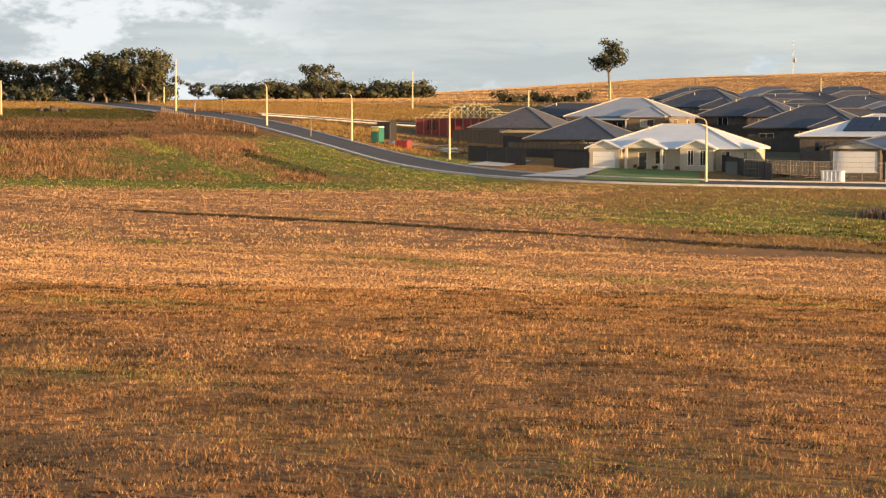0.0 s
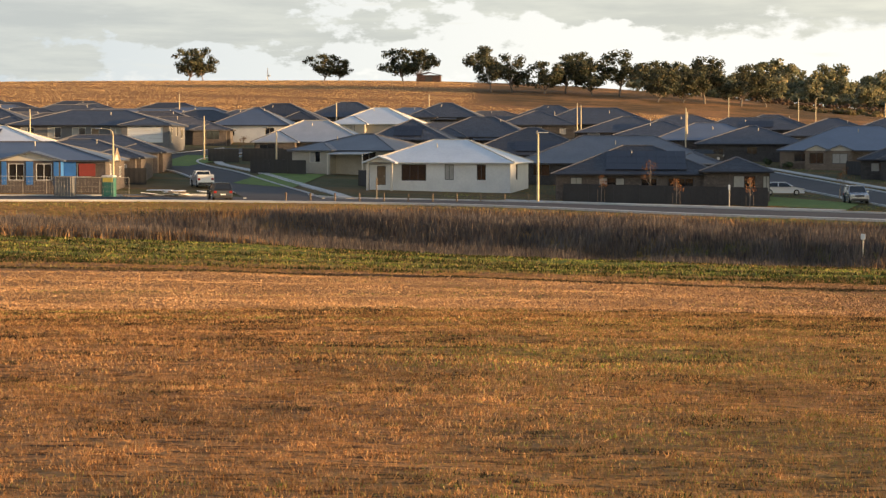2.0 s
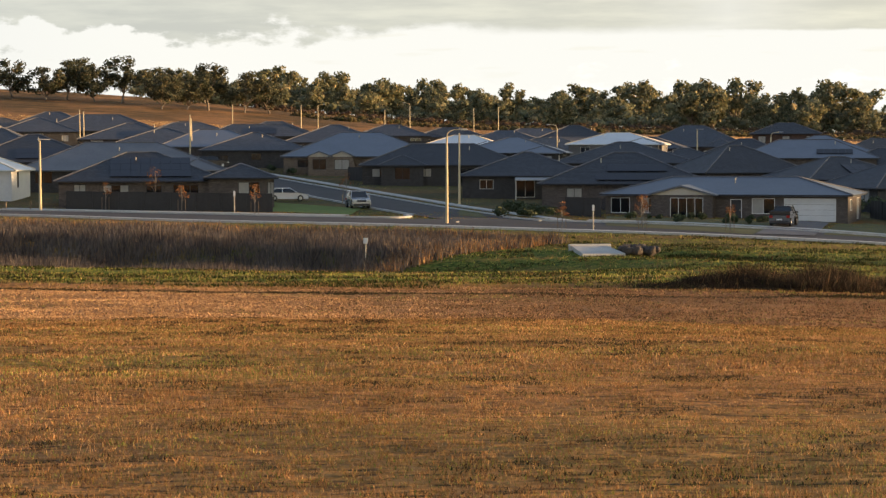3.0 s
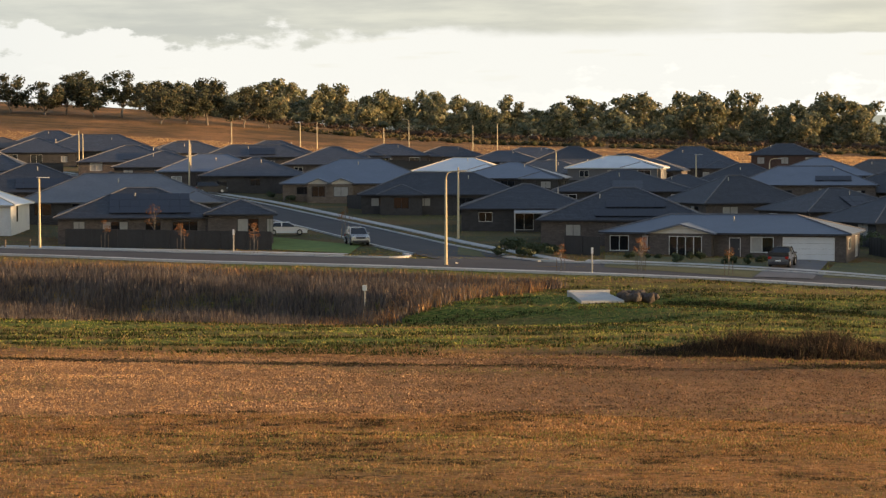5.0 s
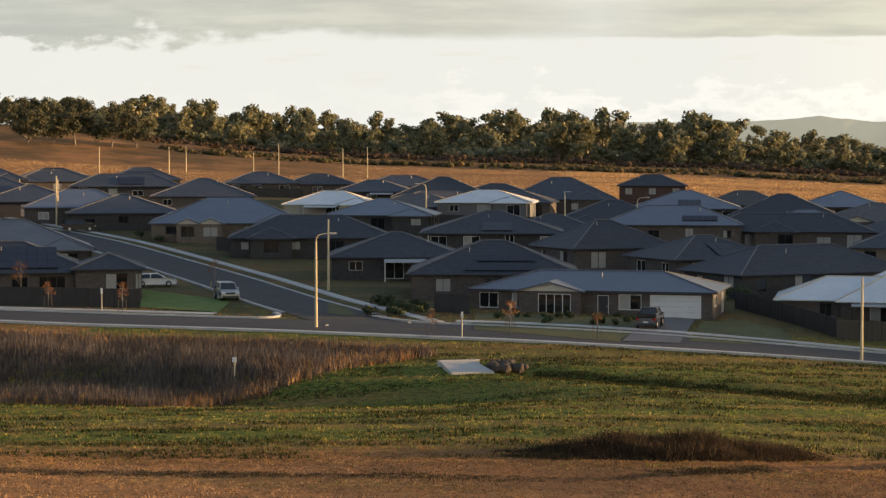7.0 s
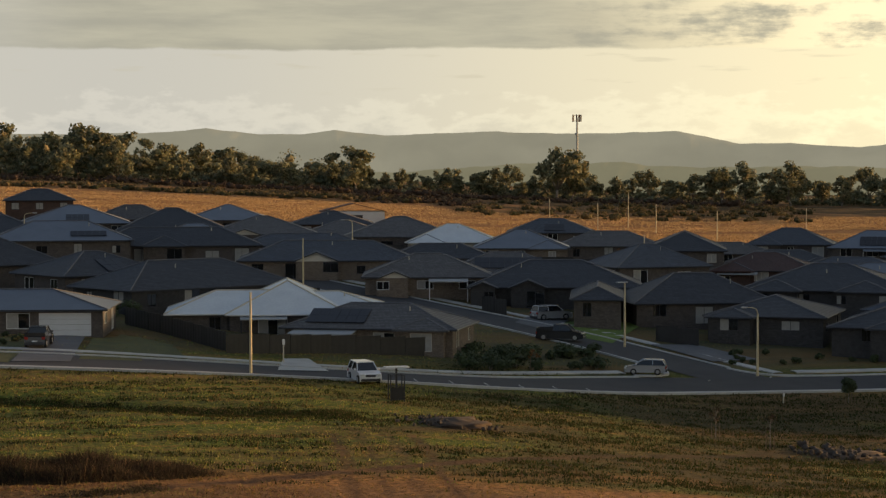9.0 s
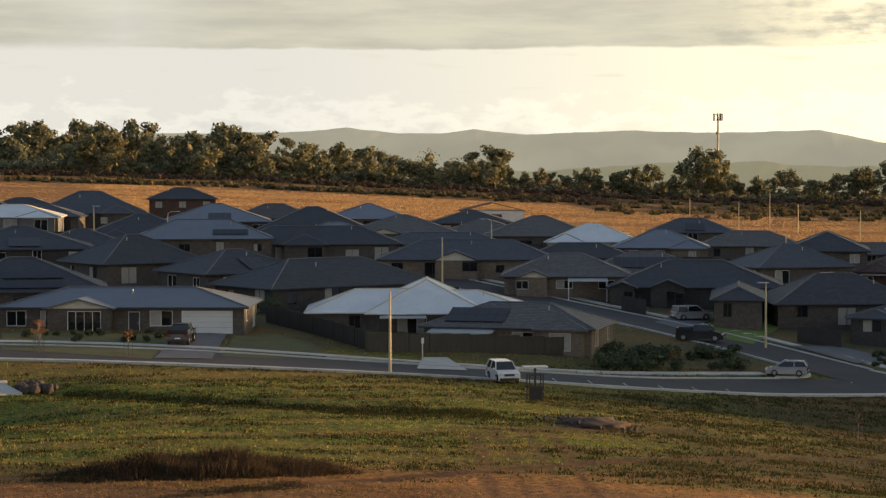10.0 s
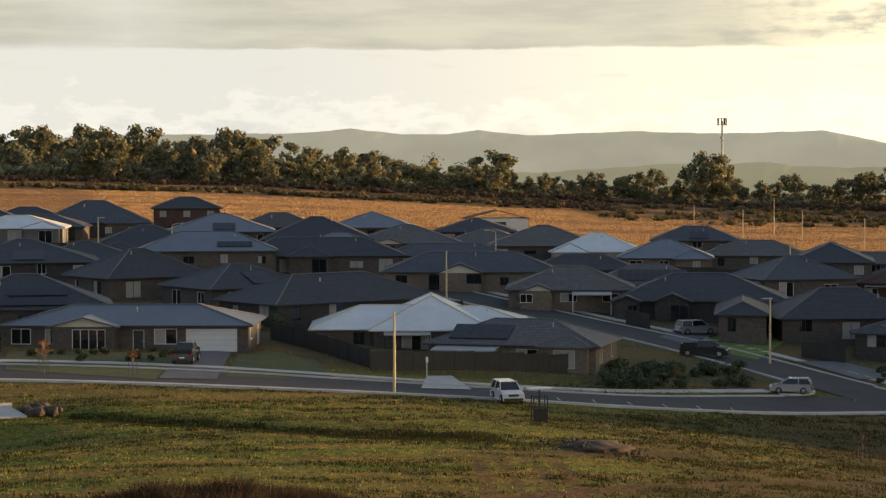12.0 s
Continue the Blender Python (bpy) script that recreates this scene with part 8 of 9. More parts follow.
    for s in (-1, 1):
        part("headlamp", box_bm(h - 0.22, h + 0.02, s * (w - 0.25) - 0.18, s * (w - 0.25) + 0.18, belt - 0.36, belt - 0.20, bevel=0.03), "light_clear", root)
        part("tail_lamp", box_bm(-h - 0.01, -h + 0.12, s * (w - 0.18) - 0.14, s * (w - 0.18) + 0.14, belt - 0.34, belt - 0.10, bevel=0.02), "light_red", root)
        part("mirror", box_bm(cab[3][0] - 0.25, cab[3][0] - 0.12, s * (w + 0.08) - 0.09, s * (w + 0.08) + 0.09, belt + 0.02, belt + 0.18, bevel=0.03), paint, root)
    part("bumper", box_bm(h - 0.12, h + 0.05, -w + 0.1, w - 0.1, 0.28, 0.50, bevel=0.04), "trim_dark", root)
    part("grille", box_bm(h - 0.05, h + 0.025, -w + 0.5, w - 0.5, belt - 0.44, belt - 0.24, bevel=0.02), "trim_dark", root)
    part("bumper", box_bm(-h - 0.05, -h + 0.12, -w + 0.1, w - 0.1, 0.28, 0.52, bevel=0.04), "trim_dark", root)
    part("number_plate", box_bm(-h - 0.065, -h - 0.05, -0.24, 0.24, 0.56, 0.68), "trim_white", root)
    return root


# ---- fences, drives, gardens ----
def fence(pts, height=1.8, material="fence", label="dark steel panel fence between the yards", bay=2.4, posts=True):
    """A sheet-steel fence: one panel to a bay, posts between, a capping rail on top of each."""
    line = [Vector(p) for p in pts]
    x0, y0 = line[0]
    root = empty("fence", pose(x0, y0, land(x0, y0)), label, "fence", "yard fences")
    oz = land(x0, y0)
    for a, b in zip(line, line[1:]):
        n = max(1, round((b - a).length / bay))
        for k in range(n):
            p, q = a.lerp(b, k / n), a.lerp(b, (k + 1) / n)
            z = (land(*p) + land(*q)) / 2 - oz
            turn = math.degrees(math.atan2(q.y - p.y, q.x - p.x))
            length = (q - p).length
            bm = bmesh.new()
            m = max(4, int(length / 0.3))
            vs = []
            for i in range(m + 1):
                for zz in (-0.4, height):
                    vs.append(bm.verts.new((length * i / m, 0.008 * (-1) ** i, zz)))
            for i in range(m):
                bm.faces.new((vs[2 * i], vs[2 * i + 2], vs[2 * i + 3], vs[2 * i + 1]))
            add_box(bm, 0, length, -0.035, 0.035, height - 0.04, height + 0.02)
            ob = part("panel", bm, material, root)
            ob.matrix_local = pose(p.x - x0, p.y - y0, z, 0, 0, turn)
            if posts:
                po = part("post", box_bm(-0.035, 0.035, -0.035, 0.035, -0.5, height + 0.03), material, root)
                po.matrix_local = pose(p.x - x0, p.y - y0, z, 0, 0, turn)
    return root


def rail_fence(pts, spacing=2.6, label="low timber post and rail fence"):
    """Short timber posts with one rail."""
    line = [Vector(p) for p in pts]
    x0, y0 = line[0]
    oz = land(x0, y0)
    root = empty("rail_fence", pose(x0, y0, oz), label, "fence")
    proto = None
    for a, b in zip(line, line[1:]):
        n = max(1, round((b - a).length / spacing))
        for k in range(n + 1):
            p = a.lerp(b, k / n)
            if proto is None:
                proto = part("post", box_bm(-0.07, 0.07, -0.07, 0.07, -0.4, 0.85, bevel=0.015), "timber", root)
                ob = proto
            else:
                ob = new("post", proto.data)
                ob.parent = root
            ob.location = (p.x - x0, p.y - y0, land(*p) - oz)
    return root


def patch(name, corners, material, lift, label, category, step=1.5):
    """A flat piece of paving or lawn laid on the land over a four-cornered plot."""
    a, b, c, d = [Vector(p) for p in corners]
    n, m = max(1, int((b - a).length / step)), max(1, int((d - a).length / step))
    verts, faces = [], []
    for j in range(m + 1):
        for i in range(n + 1):
            p = a.lerp(b, i / n).lerp(d.lerp(c, i / n), j / m)
            verts.append((p.x, p.y, land(*p) + lift))
    w = n + 1
    for j in range(m):
        for i in range(n):
            q = j * w + i
            faces.append((q, q + 1, q + w + 1, q + w))
    return tagged(raw(name, verts, faces, material), label, category, "", "structure")


def shrub(x, y, r, h, label="rounded dark-green garden shrub", leaf="shrub", seed=0):
    """A garden bush: short stems and a leafy mound."""
    rng = random.Random(seed + int(x * 13 + y * 7))
    root = empty("shrub", pose(x, y, land(x, y)), label, "shrub", "garden shrubs")
    bm = bmesh.new()
    for k in range(4):
        a = k * 1.6
        add_tube(bm, [(0, 0, -0.1), (0.4 * r * math.cos(a), 0.4 * r * math.sin(a), h * 0.6)], [0.03, 0.012], 5)
    part("stem", bm, "bark", root)
    cs = [(rng.uniform(-0.5, 0.5) * r, rng.uniform(-0.5, 0.5) * r, h * rng.uniform(0.35, 0.7), max(r * 0.55, h * 0.35)) for k in range(5)]
    leaves("foliage", cs, 260, 0.16 + 0.08 * r, leaf, seed + 5, root)
    return root


def sapling(x, y, h, leaf="leaf_warm", label="young street tree with thin autumn leaves", count=160, full=False):
    """A thin street tree tied to two stakes."""
    rng = random.Random(int(x * 5 + y * 3))
    root = empty("street_tree", pose(x, y, land(x, y)), label, "tree", "young street trees")
    bm = bmesh.new()
    add_tube(bm, [(0, 0, -0.2), (0.03, 0, h * 0.5), (0, 0.02, h)], [0.05, 0.035, 0.01], 6)
    cs = []
    for k in range(9):
        a, s = rng.uniform(0, 6.3), rng.uniform(0.35, 0.85)
        ex = (0.28 * h * (1.1 - s) * math.cos(a), 0.28 * h * (1.1 - s) * math.sin(a), h * min(1, s + 0.22))
        add_tube(bm, [(0, 0, h * s), ex], [0.02, 0.006], 4)
        cs.append((*ex, (0.26 if full else 0.10) * h))
    part("trunk", bm, "bark", root)
    leaves("crown", cs, count, 0.2 if full else 0.13, leaf, int(x) % 97, root, 0.75, 0.8 if full else 0)
    for s in (-1, 1):
        part("stake", box_bm(0.35 * s - 0.025, 0.35 * s + 0.025, -0.025, 0.025, -0.3, 1.3), "timber", root)
    return root


def marker(x, y, h, label, board=None):
    """A slim roadside post with a small plate."""
    root = empty("marker_post", pose(x, y, land(x, y)), label, "post", "roadside posts")
    part("post", box_bm(-0.05, 0.05, -0.05, 0.05, -0.3, h, bevel=0.01), "pole_wood" if board is None else "galv", root)
    if board:
        part("plate", box_bm(-board[0] / 2, board[0] / 2, -0.075, -0.055, h - board[1], h + 0.02, bevel=0.005), "trim_white", root)
    return root


# ---- parked vehicles ----
car(-17.1, 221.3, 8, 'sedan', 'car_white', 'white sedan parked beside a lawn')
car(-8.7, 205.3, -78, 'suv', 'car_silver', 'silver four-wheel-drive parked facing downhill')
car(30.6, 181.9, 72, 'ute', 'car_dark', 'dark pickup parked on a grey driveway')
car(-53.8, 338.0, 20, 'hatch', 'car_blue', 'dark blue car parked outside a house')
car(-34.6, 303.0, 15, 'suv', 'car_dark', 'dark car parked in a front yard')
car(-79.7, 210.4, 120, 'ute', 'car_white', 'white pickup parked at the kerb')
car(-68.7, 186.2, 118, 'suv', 'car_dark', 'dark off-roader with a rear rack at the kerb')
car(-115.5, 278.0, -80, 'suv', 'car_dark', 'dark car parked before a garage')
car(54.6, 162.0, -95, 'suv', 'car_white', 'white four-wheel-drive parked in a road bay')
car(97.0, 218.5, 5, 'suv', 'car_silver', 'silver four-wheel-drive parked on a driveway')
car(90.0, 200.2, -35, 'ute', 'car_dark', 'dark crew-cab pickup parked at the kerb')
car(89.1, 177.9, 150, 'hatch', 'car_silver', 'silver hatchback parked near the corner')
car(128.9, 336.1, 170, 'suv', 'car_silver', 'silver car parked behind a hedge')
car(195.6, 301.1, 175, 'suv', 'car_white', 'white four-wheel-drive outside a far house')
car(194.1, 290.6, 5, 'ute', 'car_white', 'white pickup outside a far house')
car(191.1, 264.7, 5, 'ute', 'car_white', "white tradesman's pickup on the street")
car(188.8, 255.9, 5, 'suv', 'car_silver', 'silver wagon on the street')
car(167.1, 202.5, -60, 'van', 'car_white', 'white delivery van in a side street')

# ---- fences between the yards ----
fence([(-37.2, 199.6), (-26.8, 198.2), (-16.6, 196.3)])
fence([(47.9, 181.8), (59.3, 185.8), (72.4, 187.0)])
fence([(43.3, 205.0), (45.8, 194.7), (48.2, 183.3)])
fence([(-84.8, 241.0), (-77.6, 241.3)])
fence([(-65.7, 224.1), (-59.8, 217.9)])
fence([(-98.2, 261.7), (-94.1, 262.7)])
fence([(-148.6, 182.1), (-140.6, 182.6)])
fence([(-127.0, 197.1), (-106.0, 178.4)])
fence([(-108.3, 182.2), (-103.7, 186.1)])
fence([(102.0, 201.1), (105.0, 196.7)])
fence([(-12.9, 274.2), (-9.0, 270.4)])
fence([(11.7, 193.6), (14.9, 191.4)])
fence([(-136.6, 182.6), (-131.9, 182.9)])
fence([(92.1, 228.1), (93.1, 222.9)])
fence([(127.8, 179.1), (138.8, 172.6)])
fence([(-161.8, 205.4), (-157.4, 204.4)])
rail_fence([(-62.8, 188.8), (-51.3, 192.3), (-40.3, 197.4)])
rail_fence([(-225.0, 203.7), (-191.7, 177.8), (-168.7, 167.2)], 3.5, 'timber marker posts along the uphill road')

# ---- drives, lawns and paths ----
patch('driveway', [(26.4, 171.0), (31.3, 170.6), (36.8, 192.0), (32.2, 190.3)], 'drive', 0.1, 'grey stencilled concrete driveway', 'driveway')
patch('lawn', [(-16.6, 196.3), (-8.8, 191.3), (-8.2, 203.3), (-18.2, 217.2)], 'lawn', 0.09, 'bright green clipped corner lawn', 'lawn')
patch('lawn', [(14.2, 177.4), (26.1, 170.5), (31.7, 188.4), (15.4, 191.4)], 'lawn_dull', 0.07, 'patchy green front lawn', 'lawn')
patch('lawn', [(32.4, 172.5), (37.7, 171.9), (42.1, 191.9), (36.9, 189.4)], 'lawn_dull', 0.07, 'patchy green front lawn', 'lawn')
patch('lawn', [(-120.8, 166.3), (-108.4, 168.7), (-119.4, 185.9), (-131.1, 185.3)], 'lawn', 0.09, 'green front lawn beside the road', 'lawn')
patch('driveway', [(-128.0, 165.2), (-123.0, 168.3), (-130.5, 184.5), (-133.4, 184.9)], 'concrete', 0.11, 'pale concrete driveway to a garage', 'driveway')
patch('driveway', [(-143.3, 174.8), (-139.2, 176.7), (-145.0, 189.4), (-148.5, 188.5)], 'concrete', 0.11, 'pale concrete driveway', 'driveway')
patch('lawn', [(-79.3, 219.1), (-70.4, 213.7), (-75.4, 242.6), (-83.1, 242.1)], 'lawn', 0.1, 'green lawn on the corner plot', 'lawn')
patch('lawn', [(-101.3, 249.2), (-96.5, 249.0), (-98.0, 275.6), (-106.7, 275.5)], 'lawn', 0.1, 'green lawn along the side street', 'lawn')
patch('lawn', [(90.9, 208.0), (95.3, 198.3), (108.6, 216.8), (98.6, 216.6)], 'lawn', 0.1, 'green lawn beside a driveway', 'lawn')
patch('driveway', [(90.9, 215.1), (91.8, 209.2), (98.9, 217.6), (96.9, 223.4)], 'drive', 0.12, 'grey concrete driveway', 'driveway')
patch('driveway', [(48.9, 168.5), (53.9, 169.6), (55.3, 180.2), (52.5, 179.0)], 'concrete', 0.12, 'pale concrete crossing to a yard', 'driveway')
patch('lawn', [(33.0, 174.9), (42.2, 172.9), (43.8, 186.4), (40.5, 193.8)], 'lawn_dull', 0.07, 'thin green verge lawn', 'lawn')
patch('lawn', [(1.4, 191.0), (4.0, 187.5), (3.4, 199.0), (1.6, 205.0)], 'lawn_dull', 0.09, 'small green verge at the corner', 'lawn')
patch('driveway', [(99.6, 197.8), (100.9, 185.9), (107.0, 187.0), (105.2, 197.7)], 'drive', 0.1, 'grey concrete driveway', 'driveway')

# ---- garden shrubs and street trees ----
shrub(77.3, 188.2, 1.13, 1.13, seed=19)
shrub(74.9, 188.7, 1.24, 1.24, seed=37)
shrub(84.7, 182.3, 1.00, 1.00, seed=68)
shrub(76.5, 181.0, 1.44, 1.44, seed=33)
shrub(73.0, 178.7, 1.44, 1.44, seed=33)
shrub(87.6, 188.6, 1.06, 1.06, seed=80)
shrub(85.0, 180.5, 1.45, 1.45, seed=47)
shrub(72.1, 181.7, 1.32, 1.32, seed=64)
shrub(76.9, 186.8, 1.04, 1.04, seed=70)
shrub(89.5, 191.1, 1.05, 1.05, seed=90)
shrub(85.9, 181.7, 1.21, 1.21, seed=52)
shrub(79.9, 186.6, 1.16, 1.16, seed=29)
shrub(75.3, 180.4, 0.87, 0.87, seed=5)
shrub(77.4, 179.0, 1.21, 1.21, seed=82)
shrub(80.7, 186.3, 1.56, 1.56, seed=25)
shrub(70.3, 178.1, 1.30, 1.30, seed=56)
shrub(77.0, 185.7, 1.38, 1.38, seed=41)
shrub(84.5, 188.4, 1.07, 1.07, seed=7)
shrub(85.4, 187.5, 1.26, 1.26, seed=30)
shrub(71.3, 178.3, 1.05, 1.05, seed=3)
shrub(70.9, 180.6, 1.49, 1.49, seed=36)
shrub(82.5, 180.0, 0.85, 0.85, seed=36)
shrub(78.8, 188.2, 1.31, 1.31, seed=79)
shrub(86.0, 189.9, 1.28, 1.28, seed=56)
shrub(77.8, 187.0, 1.27, 1.27, seed=20)
shrub(79.7, 190.0, 0.87, 0.87, seed=21)
shrub(76.3, 180.5, 1.56, 1.56, seed=73)
shrub(70.6, 177.5, 1.15, 1.15, seed=26)
shrub(75.3, 188.5, 1.37, 1.37, seed=76)
shrub(85.6, 189.0, 0.87, 0.87, seed=62)
shrub(82.9, 186.9, 0.87, 0.87, seed=67)
shrub(74.1, 178.2, 1.31, 1.31, seed=25)
shrub(81.3, 187.6, 1.14, 1.14, seed=4)
shrub(75.3, 184.2, 1.31, 1.31, seed=54)
shrub(10.1, 199.7, 0.58, 0.79, seed=32)
shrub(6.4, 198.4, 0.93, 1.28, seed=53)
shrub(8.0, 188.8, 0.75, 1.04, seed=83)
shrub(8.7, 192.8, 0.92, 1.26, seed=63)
shrub(7.3, 200.9, 1.01, 1.38, seed=73)
shrub(10.1, 190.2, 0.72, 0.99, seed=84)
shrub(7.5, 190.4, 0.71, 0.98, seed=53)
shrub(8.0, 195.8, 0.89, 1.22, seed=34)
shrub(7.1, 201.9, 0.80, 1.10, seed=35)
shrub(10.8, 195.7, 0.58, 0.80, seed=79)
shrub(5.3, 188.9, 0.88, 1.21, seed=7)
shrub(29.1, 185.2, 0.49, 0.78, seed=60)
shrub(27.5, 182.9, 0.42, 0.66, seed=0)
shrub(22.8, 187.1, 0.53, 0.85, seed=32)
shrub(21.3, 182.3, 0.58, 0.94, seed=28)
shrub(25.6, 182.7, 0.41, 0.66, seed=85)
shrub(26.3, 183.6, 0.52, 0.83, seed=60)
shrub(29.9, 187.6, 0.37, 0.60, seed=89)
shrub(26.4, 185.6, 0.61, 0.98, seed=77)
shrub(28.9, 190.3, 0.37, 0.60, seed=66)
shrub(123.1, 185.4, 0.45, 0.54, seed=9)
shrub(104.4, 187.4, 0.46, 0.56, seed=39)
shrub(109.8, 184.3, 0.61, 0.73, seed=51)
shrub(106.8, 191.2, 0.54, 0.64, seed=46)
shrub(114.0, 186.4, 0.61, 0.73, seed=56)
shrub(102.4, 184.5, 0.41, 0.49, seed=38)
shrub(122.7, 183.8, 0.39, 0.46, seed=71)
shrub(104.6, 184.4, 0.40, 0.48, seed=19)
shrub(107.9, 183.6, 0.43, 0.51, seed=0)
shrub(120.7, 189.3, 0.44, 0.53, seed=69)
shrub(103.9, 185.4, 0.53, 0.64, seed=67)
shrub(105.7, 190.1, 0.60, 0.73, seed=45)
shrub(109.5, 190.3, 0.61, 0.73, seed=0)
shrub(116.6, 184.2, 0.44, 0.53, seed=59)
shrub(119.0, 183.8, 0.63, 0.76, seed=64)
shrub(118.8, 183.4, 0.48, 0.58, seed=18)
shrub(43.9, 214.6, 1.29, 2.32, seed=43)
shrub(42.0, 206.8, 0.92, 1.66, seed=73)
shrub(45.5, 212.7, 1.23, 2.21, seed=9)
shrub(98.5, 261.6, 1.72, 2.21, seed=77)
shrub(-123.6, 191.6, 0.52, 0.78, seed=9)
shrub(-123.6, 188.0, 0.31, 0.46, seed=83)
shrub(-126.0, 187.0, 0.33, 0.50, seed=84)
shrub(-126.7, 185.3, 0.38, 0.57, seed=76)
shrub(-128.9, 187.5, 0.33, 0.50, seed=47)
shrub(-129.5, 188.3, 0.43, 0.65, seed=57)
shrub(24.0, 188.0, 0.47, 0.66, seed=40)
shrub(19.2, 188.5, 0.35, 0.50, seed=23)
shrub(24.0, 188.0, 0.52, 0.73, seed=46)
shrub(20.1, 188.4, 0.36, 0.50, seed=65)
shrub(17.3, 186.7, 0.65, 0.90, seed=44)
shrub(21.7, 188.8, 0.38, 0.53, seed=33)
shrub(-21.6, 285.7, 0.89, 1.28, seed=77)
shrub(-24.7, 292.5, 0.84, 1.22, seed=74)
sapling(-28.7, 201.5, 4.2)
sapling(-33.2, 198.7, 2.6)
sapling(-25.1, 193.9, 2.6)
sapling(-17.8, 190.7, 2.8)
sapling(-10.7, 222.7, 3.0)
sapling(10.1, 172.7, 2.4)
sapling(17.2, 174.7, 2.8)
sapling(24.4, 172.3, 2.4)
sapling(128.0, 332.2, 3.0)
sapling(17.3, 177.2, 2.4)
sapling(-35.5, 212.0, 3.4)
sapling(-96.5, 271.3, 3.0)
sapling(144.5, 298.9, 3.4)
sapling(51.5, 230.8, 3.0)
sapling(77.6, 178.9, 2.2)
sapling(110.9, 161.0, 3.8, 'shrub', 'rounded dark-leaved street tree', 1600, True)
sapling(123.1, 162.1, 3.7, 'shrub', 'rounded dark-leaved street tree', 1600, True)
sapling(132.5, 161.6, 3.9, 'shrub', 'rounded dark-leaved street tree', 1600, True)
sapling(101.6, 161.1, 2.0, 'shrub', 'rounded dark-leaved street tree', 1600, True)
marker(-6.0, 155.4, 1.9, 'grey sign post standing in the reeds', (0.35, 0.4))
marker(-19.9, 192.5, 2.2, 'slim sign post beside the footpath', (0.2, 0.5))
marker(12.8, 173.0, 2.2, 'slim sign post beside the road', (0.2, 0.5))
marker(51.5, 175.6, 2.2, 'slim sign post beside the road', (0.25, 0.5))
marker(-87.9, 176.3, 2.2, 'short pale timber post on the site', None)
marker(-55.4, 195.3, 2.2, 'short pale timber post by the fence', None)
marker(-225.3, 210.7, 1.6, 'small white road sign on a post', (0.5, 0.5))
marker(-218.9, 210.2, 2.2, 'pale post by the uphill road', None)
marker(-170.2, 178.3, 2.0, 'pale post by the uphill road', None)
marker(95.3, 162.1, 0.9, 'small white marker by the road', (0.2, 0.3))
marker(-10.8, 216.2, 1.0, 'dark bollard on the lawn', None)


# ---- back fences and garden bushes between the rows of houses ----
fence([(-153.4, 195.6), (-140.4, 199.5)], bay=6.0, posts=False)
shrub(-144.7, 199.8, 1.39, 2.37, seed=60)
fence([(-175.0, 211.1), (-162.0, 214.9)], bay=6.0, posts=False)
shrub(-171.1, 213.8, 0.96, 1.63, seed=84)
fence([(-175.2, 233.2), (-158.3, 237.7)], bay=6.0, posts=False)
shrub(-169.6, 236.2, 0.89, 1.52, seed=51)
fence([(-195.0, 284.7), (-178.1, 288.5)], bay=6.0, posts=False)
shrub(-183.2, 288.9, 0.95, 1.62, seed=84)
fence([(-170.4, 260.3), (-154.4, 264.1)], bay=6.0, posts=False)
fence([(-143.1, 230.3), (-126.3, 234.5)], bay=6.0, posts=False)
shrub(-130.2, 235.1, 1.51, 2.56, seed=98)
fence([(-126.9, 346.3), (-109.6, 348.9)], bay=6.0, posts=False)
shrub(-124.3, 348.2, 0.89, 1.51, seed=17)
fence([(-95.0, 266.5), (-77.7, 268.9)], bay=6.0, posts=False)
shrub(-90.5, 268.6, 1.08, 1.83, seed=10)
fence([(-123.6, 378.4), (-106.4, 380.4)], bay=6.0, posts=False)
shrub(-111.3, 381.4, 1.12, 1.91, seed=49)
fence([(-105.7, 388.3), (-89.4, 390.0)], bay=6.0, posts=False)
shrub(-99.2, 390.5, 1.06, 1.81, seed=73)
fence([(-79.7, 269.9), (-66.3, 271.5)], bay=6.0, posts=False)
shrub(-74.9, 272.0, 1.25, 2.12, seed=76)
fence([(19.2, 334.4), (36.4, 331.2)], bay=6.0, posts=False)
shrub(34.4, 333.0, 1.11, 1.88, seed=96)
shrub(21.3, 290.1, 1.41, 2.40, seed=97)
fence([(-43.7, 424.3), (-26.4, 427.0)], bay=6.0, posts=False)
shrub(-39.3, 426.5, 1.42, 2.41, seed=92)
fence([(-19.3, 416.7), (-2.0, 417.1)], bay=6.0, posts=False)
shrub(-12.2, 418.4, 1.38, 2.34, seed=64)
fence([(52.4, 269.8), (71.3, 262.5)], bay=6.0, posts=False)
fence([(94.6, 391.6), (111.0, 385.4)], bay=6.0, posts=False)
fence([(91.2, 354.6), (107.4, 348.1)], bay=6.0, posts=False)
fence([(101.5, 333.9), (117.4, 326.7)], bay=6.0, posts=False)
shrub(126.5, 355.7, 0.82, 1.40, seed=55)
fence([(80.8, 409.6), (95.1, 404.9)], bay=6.0, posts=False)
shrub(86.4, 409.3, 1.42, 2.42, seed=77)
fence([(77.3, 369.6), (94.4, 363.6)], bay=6.0, posts=False)
shrub(91.2, 366.3, 1.06, 1.81, seed=23)
fence([(47.8, 339.6), (64.5, 334.3)], bay=6.0, posts=False)
fence([(125.7, 418.6), (141.7, 411.6)], bay=6.0, posts=False)
shrub(134.8, 416.3, 1.13, 1.92, seed=45)
fence([(-103.7, 207.3), (-87.0, 212.2)], bay=6.0, posts=False)
fence([(56.4, 238.9), (72.9, 232.9)], bay=6.0, posts=False)
